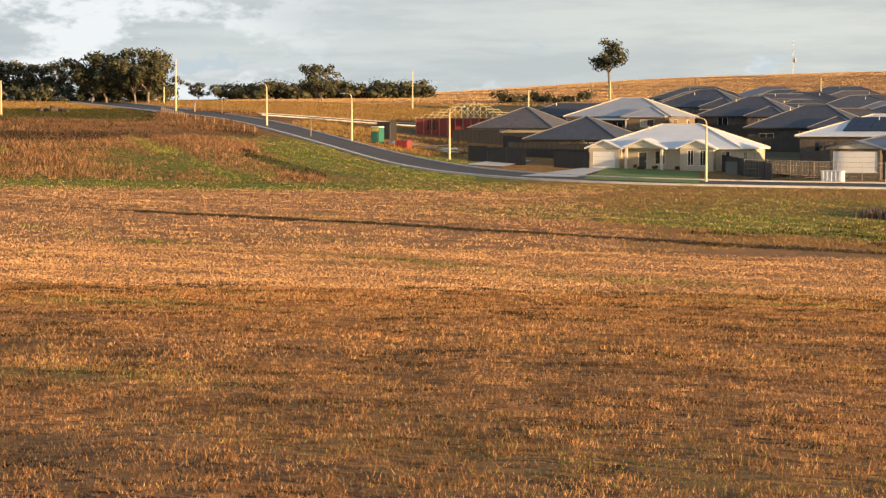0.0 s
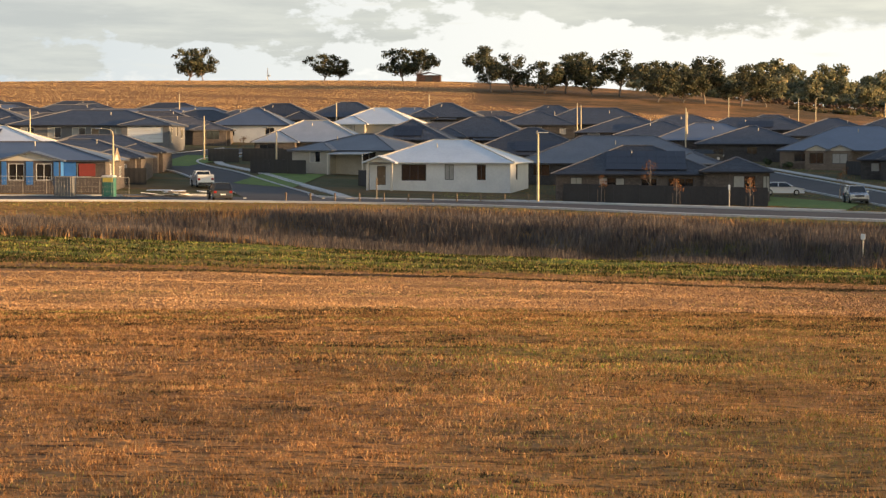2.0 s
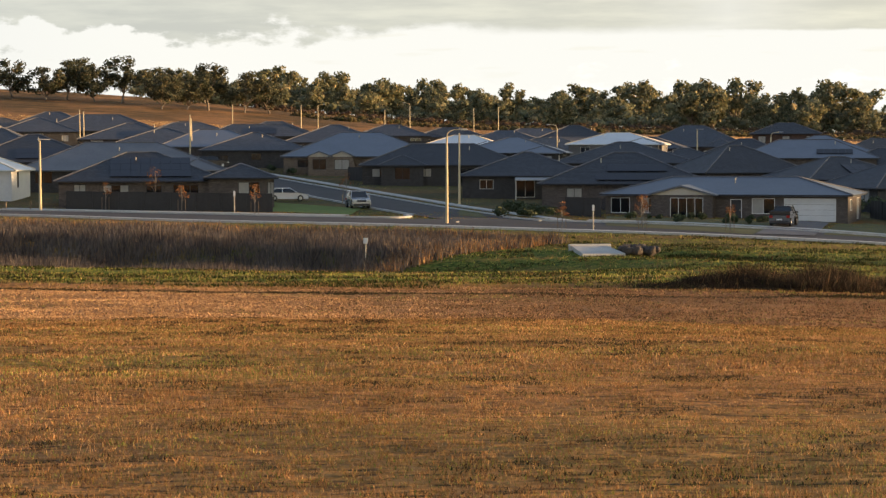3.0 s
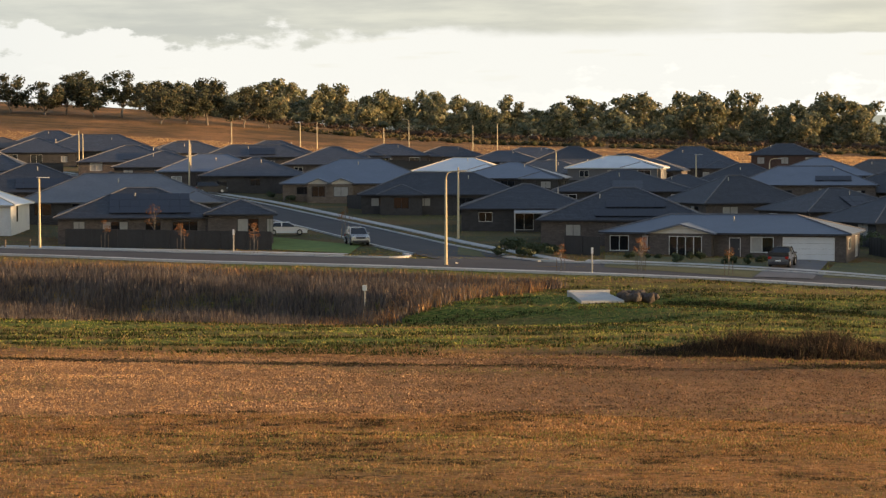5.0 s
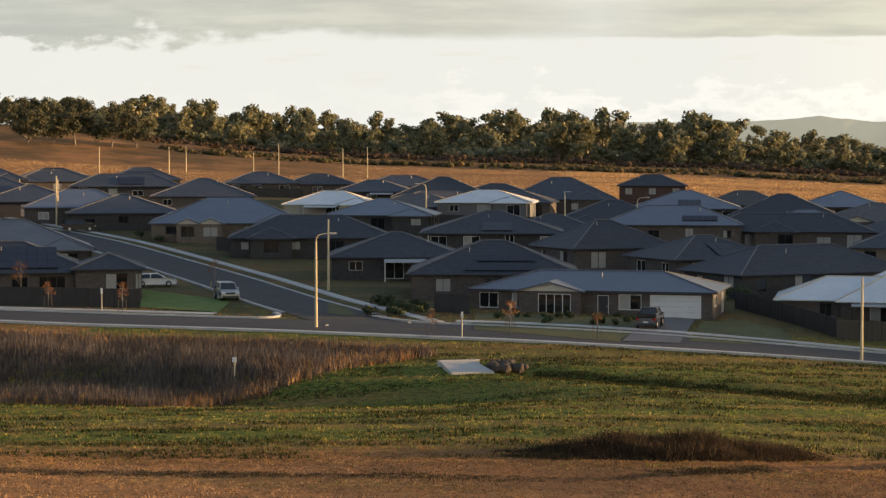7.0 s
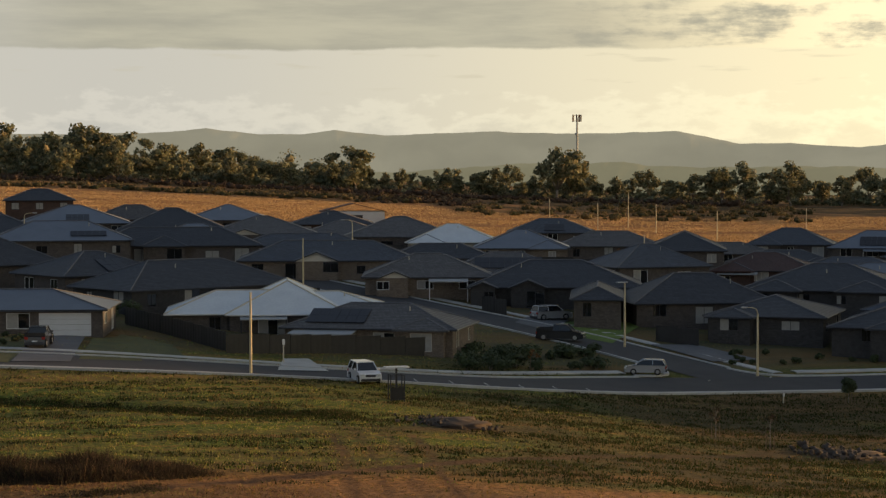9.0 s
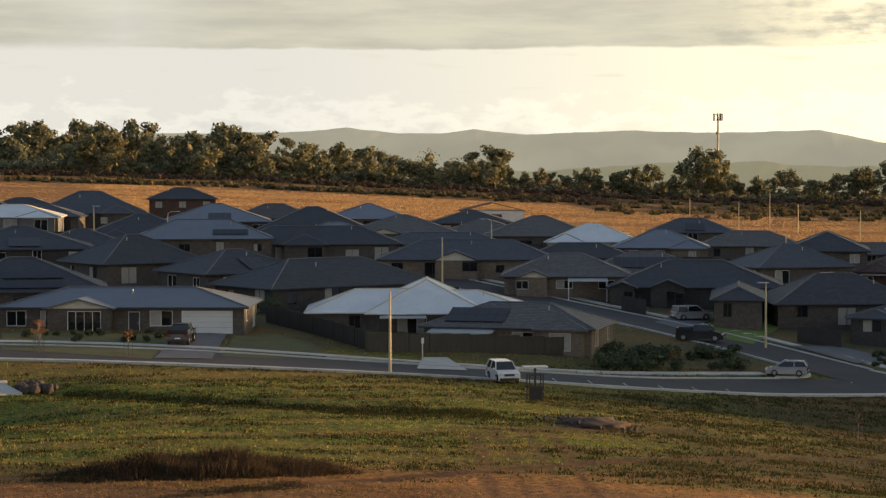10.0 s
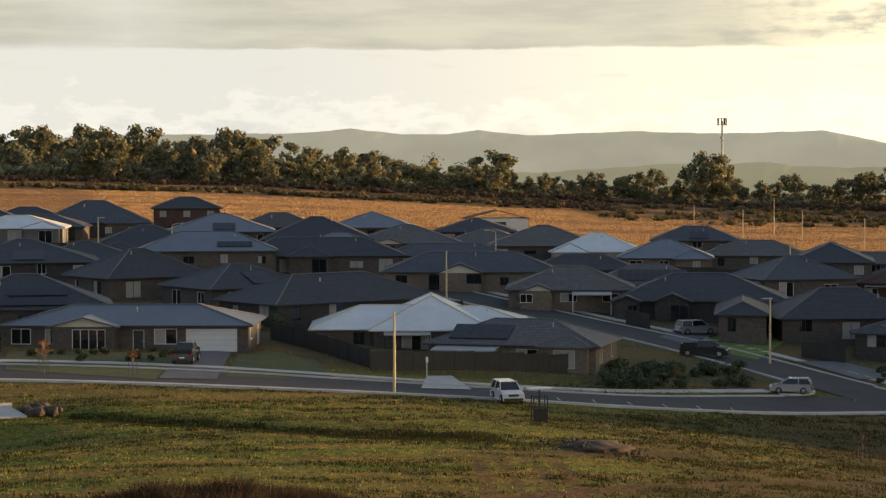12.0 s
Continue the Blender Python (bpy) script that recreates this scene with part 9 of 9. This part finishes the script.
shrub(71.5, 235.1, 0.81, 1.37, seed=72)
fence([(-17.2, 328.8), (-0.1, 326.8)], bay=6.0, posts=False)
fence([(130.3, 301.9), (148.5, 291.8)], bay=6.0, posts=False)
shrub(145.9, 294.9, 1.45, 2.46, seed=38)
fence([(-85.5, 360.8), (-68.0, 363.2)], bay=6.0, posts=False)
shrub(-81.9, 362.8, 0.87, 1.48, seed=43)
fence([(137.9, 350.1), (154.3, 345.2)], bay=6.0, posts=False)
shrub(142.5, 350.3, 1.17, 1.99, seed=74)
shrub(11.4, 392.5, 1.53, 2.61, seed=53)
fence([(-232.9, 343.3), (-216.0, 351.1)], bay=6.0, posts=False)


# ---- tower, mast, building sites and odd things ----
def phone_tower(x, y, h):
    """A slim steel tower with a cluster of aerial panels on its head."""
    root = empty("phone_tower", pose(x, y, land(x, y)), "slim grey steel phone tower with aerial panels", "tower")
    bm = bmesh.new()
    add_tube(bm, [(0, 0, -1), (0, 0, h * 0.5), (0, 0, h)], [0.55, 0.42, 0.3], 10)
    part("mast", bm, "galv", root, "", True)
    hb = bmesh.new()
    for k in range(3):
        a = radians(120 * k + 20)
        add_tube(hb, [(0, 0, h - 1.2), (1.4 * math.cos(a), 1.4 * math.sin(a), h - 1.2)], [0.08, 0.08], 5)
        add_tube(hb, [(0, 0, h + 0.8), (1.4 * math.cos(a), 1.4 * math.sin(a), h + 0.8)], [0.08, 0.08], 5)
    part("head_frame", hb, "galv", root)
    for k in range(3):
        for s in (-0.35, 0.35):
            a = 120 * k + 20
            p_ = part("aerial_panel", box_bm(1.35, 1.6, s * 1.6 - 0.22, s * 1.6 + 0.22, -1.3, 1.3, bevel=0.04), "brown_paint", root)
            p_.matrix_local = pose(0, 0, h - 0.2, 0, 0, a)
    db = bmesh.new()
    add_tube(db, [(-0.5, -0.3, h * 0.80), (-0.9, -0.5, h * 0.80)], [0.45, 0.30], 10)
    part("dish", db, "lamp", root)
    return root


M["brown_paint"] = mat("dark_brown_aerial_paint", (0.16, 0.085, 0.06), (0.11, 0.06, 0.045), 0.6, scale=1.0)
phone_tower(*at_bearing(24.66, 735), 29.5)


def lattice_mast(x, y, h):
    root = empty("radio_mast", pose(x, y, land(x, y)), "thin grey radio mast on the crest of the hill", "mast")
    bm = bmesh.new()
    for k in range(3):
        a = 2.1 * k
        add_tube(bm, [(0.3 * math.cos(a), 0.3 * math.sin(a), -0.5), (0.12 * math.cos(a), 0.12 * math.sin(a), h)], [0.05, 0.04], 5)
    for i in range(int(h)):
        a = 2.1 * (i % 3)
        add_tube(bm, [(0.28 * math.cos(a), 0.28 * math.sin(a), i + 0.2), (0.28 * math.cos(a + 2.1), 0.28 * math.sin(a + 2.1), i + 1.0)], [0.03, 0.03], 4)
    part("mast", bm, "galv", root)
    part("equipment_box", box_bm(0.2, 0.9, -0.4, 0.4, h * 0.35, h * 0.48, bevel=0.05), "lamp", root)
    return root


lattice_mast(*at_bearing(-30.15, 690), 11.5)
lattice_mast(*at_bearing(-18.9, 715), 4.5)


def culvert(x, y, rz):
    """A concrete headwall and apron where the drain leaves the reed bed."""
    root = empty("culvert", pose(x, y, land(x, y) + 0.2, 0, 0, rz), "pale concrete culvert apron with a dark rock slope", "culvert")
    bm = bmesh.new()
    v = [bm.verts.new(c) for c in ((-1.6, -1.9, -0.15), (1.8, -1.9, -0.15), (1.4, 2.0, 0.30), (-1.4, 2.0, 0.30), (-1.6, -1.9, -0.9), (1.8, -1.9, -0.9), (1.4, 2.0, -0.9), (-1.4, 2.0, -0.9))]
    for f in ((0, 1, 2, 3), (7, 6, 5, 4), (0, 4, 5, 1), (1, 5, 6, 2), (2, 6, 7, 3), (3, 7, 4, 0)):
        bm.faces.new([v[i] for i in f])
    part("apron", bm, "concrete", root)
    part("headwall", box_bm(-1.6, 1.8, 1.95, 2.25, -0.9, 0.42, bevel=0.03), "concrete", root)
    rng = random.Random(6)
    for k in range(60):
        s = rng.uniform(0.18, 0.4)
        ob = stone(rng, s)
        ob.parent = root
        ob.matrix_local = pose(2.0 + rng.uniform(0, 2.6), rng.uniform(-2.0, 2.2), rng.uniform(-0.1, 0.15), rng.uniform(0, 360), rng.uniform(0, 360), 0) @ Matrix.Diagonal((s, s, s * 0.8, 1))
    return root


STONES = []


def stone(rng, s):
    """One of a few rough stones of unit size."""
    if not STONES:
        for k in range(4):
            bm = bmesh.new()
            bmesh.ops.create_icosphere(bm, subdivisions=2, radius=1.0)
            for v in bm.verts:
                v.co *= 1 + 0.35 * noise.noise(v.co * 1.4 + Vector((k * 7, 0, 0)))
            me = bpy.data.meshes.new("stone")
            bm.to_mesh(me)
            bm.free()
            me.materials.append(M["rock"])
            STONES.append(me)
    return new("stone", STONES[rng.randrange(4)])


culvert(11.8, 156.5, 12)


def rock_pile(x, y, w, d, n, label, smin=0.2, smax=0.55, seed=3, mound=0.0):
    root = empty("rock_pile", pose(x, y, land(x, y)), label, "rocks")
    rng = random.Random(seed)
    if mound:
        bm = bmesh.new()
        bmesh.ops.create_icosphere(bm, subdivisions=4, radius=1.0)
        for v in bm.verts:
            k = 1 + 0.35 * noise.noise(v.co * 2.2 + Vector((seed, 0, 0))) + 0.12 * noise.noise(v.co * 7)
            v.co = Vector((v.co.x * w * 0.62 * k, v.co.y * d * 0.8 * k, v.co.z * mound * k - 0.1))
        part("spoil", bm, "dirt", root, "dark turned soil", True)
    for k in range(n):
        px, py = rng.gauss(0, w / 2.5), rng.gauss(0, d / 2.5)
        s = rng.uniform(smin, smax)
        ob = stone(rng, s)
        ob.parent = root
        ob.matrix_local = pose(px, py, land(x + px, y + py) - land(x, y) + s * 0.25 + 0.25 * math.exp(-(px / w) ** 2 * 4), rng.uniform(0, 360), rng.uniform(0, 360), 0) @ Matrix.Diagonal((s, s, s * 0.75, 1))
    return root


rock_pile(52.0, 135.0, 4.4, 3.4, 110, "low heap of brown spoil and broken stone", 0.06, 0.2, 3, 0.55)
rock_pile(83.5, 134.0, 6.0, 4.0, 90, "scattered grey drain rocks in the hollow", 0.08, 0.28, 4, 0.3)
boulder = stone(random.Random(1), 1)
boulder.name = "boulder"
boulder.matrix_world = pose(88.6, 130.2, land(88.6, 130.2) + 0.45) @ Matrix.Diagonal((0.75, 0.7, 0.7, 1))
tagged(boulder, "rounded pale grey boulder beside the hollow", "boulder")
sapling(87.2, 131.0, 2.3, "leaf_warm", "small orange-leaved tree by the boulder", 700)
sapling(92.0, 127.5, 2.2, "leaf_warm", "thin russet sapling in a guard", 60)
sapling(78.5, 135.5, 2.6, "brush", "bare dark sapling in the hollow", 120)
sapling(76.5, 140.5, 2.4, "brush", "bare dark sapling on the bank", 100)


def pond():
    """A still pond with a low timber edge."""
    z = -14.1
    vs = [(108 + 10 * math.cos(a) * (1 + 0.1 * math.sin(3 * a)), 119.5 + 3.6 * math.sin(a), z) for a in np.linspace(0, 2 * math.pi, 40, endpoint=False)]
    ob = raw("water", vs, [list(range(40))], "water")
    tagged(ob, "still bright pond reflecting the evening sky", "pond", "", "structure")


pond()
for a, b in (((96.5, 123.2), (101.5, 124.6)), ((101.5, 124.6), (108, 125.6))):
    root = empty("pond_edge", pose(*a, land(*a)), "weathered timber edging beside the pond", "edging")
    turn = math.degrees(math.atan2(b[1] - a[1], b[0] - a[0]))
    ob = part("sleeper", box_bm(0, math.hypot(b[0] - a[0], b[1] - a[1]), -0.12, 0.12, -0.3, 0.15, bevel=0.03), "timber", root)
    ob.matrix_local = pose(0, 0, 0, 0, 0, turn)


def seat_stand(x, y):
    """A young tree's square mesh guard under a flat-topped post."""
    root = empty("shelter_stand", pose(x, y, land(x, y), 0, 0, -5), "small roadside stand with a flat pale top and wire guard", "stand")
    part("post", box_bm(-0.07, 0.07, -0.07, 0.07, -0.4, 2.6), "trim_dark", root)
    part("top", box_bm(-0.95, 0.95, -0.45, 0.45, 2.6, 2.72, bevel=0.02), "trim_white", root, "flat pale panel top")
    for sx in (-0.55, 0.55):
        for sy in (-0.4, 0.4):
            part("guard_post", box_bm(sx - 0.04, sx + 0.04, sy - 0.04, sy + 0.04, -0.3, 2.1), "trim_dark", root)
    for z in (0.1, 1.15, 2.0):
        for sy in (-0.4, 0.4):
            part("rail", box_bm(-0.51, 0.51, sy - 0.02, sy + 0.02, z, z + 0.05), "trim_dark", root)
    part("guard", box_bm(-0.5, 0.5, -0.36, -0.35, 0.15, 1.1), "fence", root)
    return root


seat_stand(52.7, 148.5)


def skip_box(x, y, rz, w, d, h, material, label, name, category):
    """A ribbed steel or plastic box."""
    root = empty(name, pose(x, y, land(x, y), 0, 0, rz), label, category)
    part("body", box_bm(-w / 2, w / 2, -d / 2, d / 2, -0.2, h, bevel=0.04), material, root)
    for k in range(5):
        c = -w / 2 + w * (k + 0.5) / 5
        part("rib", box_bm(c - 0.04, c + 0.04, -d / 2 - 0.05, -d / 2 + 0.02, 0.0, h - 0.05), material, root)
    part("rim", box_bm(-w / 2 - 0.04, w / 2 + 0.04, -d / 2 - 0.06, d / 2 + 0.06, h - 0.06, h + 0.04, bevel=0.02), material, root)
    return root


def site_toilet(x, y, rz):
    root = empty("portable_toilet", pose(x, y, land(x, y), 0, 0, rz), "green portable site toilet with a yellow door panel", "site toilet")
    part("cabin", box_bm(-0.6, 0.6, -0.6, 0.6, -0.15, 2.0, bevel=0.05), "green_plastic", root)
    part("door", box_bm(-0.42, 0.42, -0.65, -0.60, 0.1, 1.5, bevel=0.02), "green_plastic", root)
    part("sign_panel", box_bm(-0.5, 0.5, -0.66, -0.61, 1.52, 1.95, bevel=0.02), "yellow_plastic", root)
    part("roof", box_bm(-0.64, 0.64, -0.64, 0.64, 2.0, 2.16, bevel=0.06), "trim_white", root)
    return root


def board_stack(x, y, rz, n, label, material="trim_white", seed=2):
    """Loose sheets and lengths of timber lying on the ground."""
    rng = random.Random(seed)
    root = empty("board_stack", pose(x, y, land(x, y), 0, 0, rz), label, "building material")
    for k in range(n):
        w, d = rng.uniform(1.2, 2.8), rng.uniform(0.5, 1.1)
        ob = part("board", box_bm(-w / 2, w / 2, -d / 2, d / 2, 0, 0.06, bevel=0.01), material if k % 3 else "timber", root)
        ob.matrix_local = pose(rng.uniform(-2.2, 2.2), rng.uniform(-1.0, 1.0), 0.05 + 0.07 * k, rng.uniform(-6, 6), rng.uniform(-6, 6), rng.uniform(-30, 30))
    return root


def mesh_fence(pts, label="temporary steel mesh site fence"):
    """Temporary fence panels: frames with wires."""
    line = [Vector(p) for p in pts]
    x0, y0 = line[0]
    oz = land(x0, y0)
    root = empty("site_fence", pose(x0, y0, oz), label, "fence")
    for a, b in zip(line, line[1:]):
        n = max(1, round((b - a).length / 2.4))
        for k in range(n):
            p, q = a.lerp(b, k / n), a.lerp(b, (k + 1) / n)
            length = (q - p).length
            bm = bmesh.new()
            tube_line = [(0, 0, 0.1), (0, 0, 2.0), (length, 0, 2.0), (length, 0, 0.1)]
            add_tube(bm, tube_line, [0.025] * 4, 5)
            ob = part("panel_frame", bm, "galv", root)
            ob.matrix_local = pose(p.x - x0, p.y - y0, (land(*p) + land(*q)) / 2 - oz, 0, 0, math.degrees(math.atan2(q.y - p.y, q.x - p.x)))
            wires = [((0, 0, 0.15 + 0.46 * i), (length, 0, 0.15 + 0.46 * i)) for i in range(4)] + [((length * i / 8, 0, 0.15), (length * i / 8, 0, 2.0)) for i in range(1, 8)]
            for i, ends in enumerate(wires):
                wb = bmesh.new()
                add_tube(wb, list(ends), [0.012 if i == 0 else 0.006] * 2, 3)
                part("wire", wb, "galv", ob)
    return root


# the house being finished: blue wrap on the bay, red mesh on the side, a bare gable end
for c, w in ((0.55, 0.5), (3.15, 0.7), (5.85, 0.5)):
    part("wall_wrap", box_bm(c - w / 2, c + w / 2, -8.05, -8.0, 0.05, 2.4), "bluewrap", site_house, "bright blue building wrap")
part("wall_wrap", box_bm(6.30, 6.35, -8.0, -6.5, 0.05, 2.5), "bluewrap", site_house, "bright blue building wrap")
part("wall_wrap", box_bm(6.4, 7.6, -6.56, -6.52, 0.05, 2.5), "bluewrap", site_house, "bright blue building wrap")
part("site_mesh", box_bm(7.9, 9.6, -6.57, -6.53, 0.9, 2.2), "redwrap", site_house, "red mesh over an opening")
gb = bmesh.new()
for a, b in (((11.2, -4.6, 2.5), (11.2, -2.6, 3.5)), ((11.2, -0.6, 2.5), (11.2, -2.6, 3.5)), ((11.2, -4.9, 2.35), (11.2, -2.6, 3.75)), ((11.2, -0.3, 2.35), (11.2, -2.6, 3.75))):
    add_tube(gb, [a, b], [0.09, 0.09], 4)
part("gable_frame", gb, "pole_wood", site_house, "bare timber gable frame")
tri = bmesh.new()
f3 = [tri.verts.new(c) for c in ((11.05, -4.4, 2.5), (11.05, -0.8, 2.5), (11.05, -2.6, 3.5))]
g3 = [tri.verts.new(v.co + Vector((0.1, 0, 0))) for v in f3]
tri.faces.new(f3[::-1]), tri.faces.new(g3)
for i in range(3):
    tri.faces.new((f3[i], f3[(i + 1) % 3], g3[(i + 1) % 3], g3[i]))
part("gable", tri, "trim", site_house, "pale unpainted gable end")
skip_box(-85.0, 186.2, 12, 1.9, 1.4, 2.0, "fence_grey", "grey steel rubbish skip on the building site", "skip_bin", "skip")
site_toilet(-80.8, 187.4, 10)
skip_box(-100.8, 181.6, 10, 2.2, 1.0, 1.1, "trim_white", "white bag of building material", "material_bag", "building material")
skip_box(-111.5, 187.5, 8, 2.0, 1.2, 1.2, "bluewrap", "blue covered pallet beside the fence", "pallet", "building material")
skip_box(-115.2, 187.0, 8, 2.4, 1.4, 1.3, "fence_grey", "grey covered pallet beside the fence", "pallet", "building material")
board_stack(-77.0, 190.5, 20, 9, "loose white boards and sheeting on the verge", seed=2)
board_stack(-73.8, 193.0, 60, 6, "tilted white sheets on the verge", seed=5)
board_stack(-105.0, 183.0, 10, 7, "stacked timber lengths before the garage", "timber", 7)
mesh_fence([(-110.5, 180.5), (-98, 182.5), (-84, 185.3), (-78.5, 187.0)])


def frame_house(x, y, rz, w, d):
    """A half-built house: red-wrapped stud walls and bare yellow roof trusses."""
    root = empty("half_built_house", pose(x, y, land(x, y), 0, 0, rz), "half-built house with red wrapped walls and bare trusses", "house")
    for k, (a, b) in enumerate((((-w / 2, -d / 2), (w / 2, -d / 2)), ((w / 2, -d / 2), (w / 2, d / 2)), ((w / 2, d / 2), (-w / 2, d / 2)), ((-w / 2, d / 2), (-w / 2, -d / 2)))):
        L_ = math.hypot(b[0] - a[0], b[1] - a[1])
        bm = bmesh.new()
        side_wall(bm, a, b, -0.6, 2.5, [(L_ * t, 1.5, 0.8, 1.4) for t in (0.2, 0.5, 0.8)] if k < 2 else [], 0.1)
        part("wall", bm, "redwrap", root)
        ux, uy = (b[0] - a[0]) / L_, (b[1] - a[1]) / L_
        for i in range(int(L_ / 1.2) + 1):
            s = min(L_, i * 1.2)
            part("stud", box_bm(a[0] + ux * s - 0.05, a[0] + ux * s + 0.05, a[1] + uy * s - 0.05, a[1] + uy * s + 0.05, -0.4, 2.55), "pole_wood", root)
    n = int(w / 0.9)
    for i in range(n + 1):
        px = -w / 2 + w * i / n
        edge = min(px + w / 2, w / 2 - px)
        hgt = min(d / 2, edge + 0.01) * 0.42 + 0.05
        bm = bmesh.new()
        half = d / 2 + 0.4
        top = 2.55 + hgt
        flat = max(0.0, d / 2 - min(d / 2, edge))
        pts = [(px, -half, 2.5), (px, -flat, top), (px, flat, top), (px, half, 2.5)]
        for u, v in zip(pts, pts[1:]):
            if (Vector(u) - Vector(v)).length > 0.05:
                add_tube(bm, [u, v], [0.05, 0.05], 4)
        add_tube(bm, [pts[0], pts[3]], [0.05, 0.05], 4)
        add_tube(bm, [(px, 0, 2.5), (px, 0, top)], [0.04, 0.04], 4)
        part("truss", bm, "truss_wood", root, "pale green-yellow treated pine truss")
    return root


M["truss_wood"] = mat("treated_pine", (0.46, 0.42, 0.24), (0.36, 0.32, 0.17), 0.8, scale=2.0)
frame_house(-184.0, 226.0, 18, 12.5, 11)
site_toilet(-168.0, 188.0, 10)
skip_box(-174.0, 196.5, 15, 1.9, 1.9, 2.4, "fence", "dark steel site container", "site_container", "container")
skip_box(-164.0, 188.3, 15, 1.7, 1.2, 0.9, "redwrap", "red skip of rubble on the building plot", "skip_bin", "skip")
board_stack(-162.0, 193.0, 20, 9, "loose sheeting and timber on the building plot", seed=9)
board_stack(-168.0, 193.5, 70, 8, "blue and white stacked sheeting on the plot", "bluewrap", 12)
board_stack(-158.0, 192.0, 35, 9, "white sheeting and offcuts on the building plot", seed=21)
rock_pile(-231.0, 188.0, 3.0, 1.5, 12, "pale boulders in the grass by the road", 0.3, 0.6, 8)


def farm_shed(x, y, rz, w, d, h, wall, label):
    root = empty("farm_shed", pose(x, y, land(x, y), 0, 0, rz), label, "shed")
    bm = bmesh.new()
    side_wall(bm, (-w / 2, -d / 2), (w / 2, -d / 2), -0.5, h, [(w * 0.5, w * 0.3, 0.0, h * 0.8)])
    side_wall(bm, (w / 2, -d / 2), (w / 2, d / 2), -0.5, h, [])
    side_wall(bm, (w / 2, d / 2), (-w / 2, d / 2), -0.5, h, [])
    side_wall(bm, (-w / 2, d / 2), (-w / 2, -d / 2), -0.5, h, [])
    part("wall", bm, wall, root)
    rb = bmesh.new()
    gable_roof(rb, -w / 2, w / 2, -d / 2, d / 2 + 0.4, h, 14)
    part("roof", rb, "red", root)
    part("door", box_bm(-w * 0.15, w * 0.15, -d / 2 + 0.08, -d / 2 + 0.12, 0, h * 0.8), "garage_dark", root)
    return root


farm_shed(*at_bearing(-14.35, 700), 10, 8, 6, 2.2, "brick_red", "small red-brown farm shed on the skyline")
farm_shed(-51.0, 239.0, 5, 2.4, 2.2, 2.0, "render_grey", "small pale garden shed behind a fence")
farm_shed(*at_bearing(18.3, 455), -15, 14, 9, 4.0, "render_white", "modern white flat-fronted house on the estate's edge")
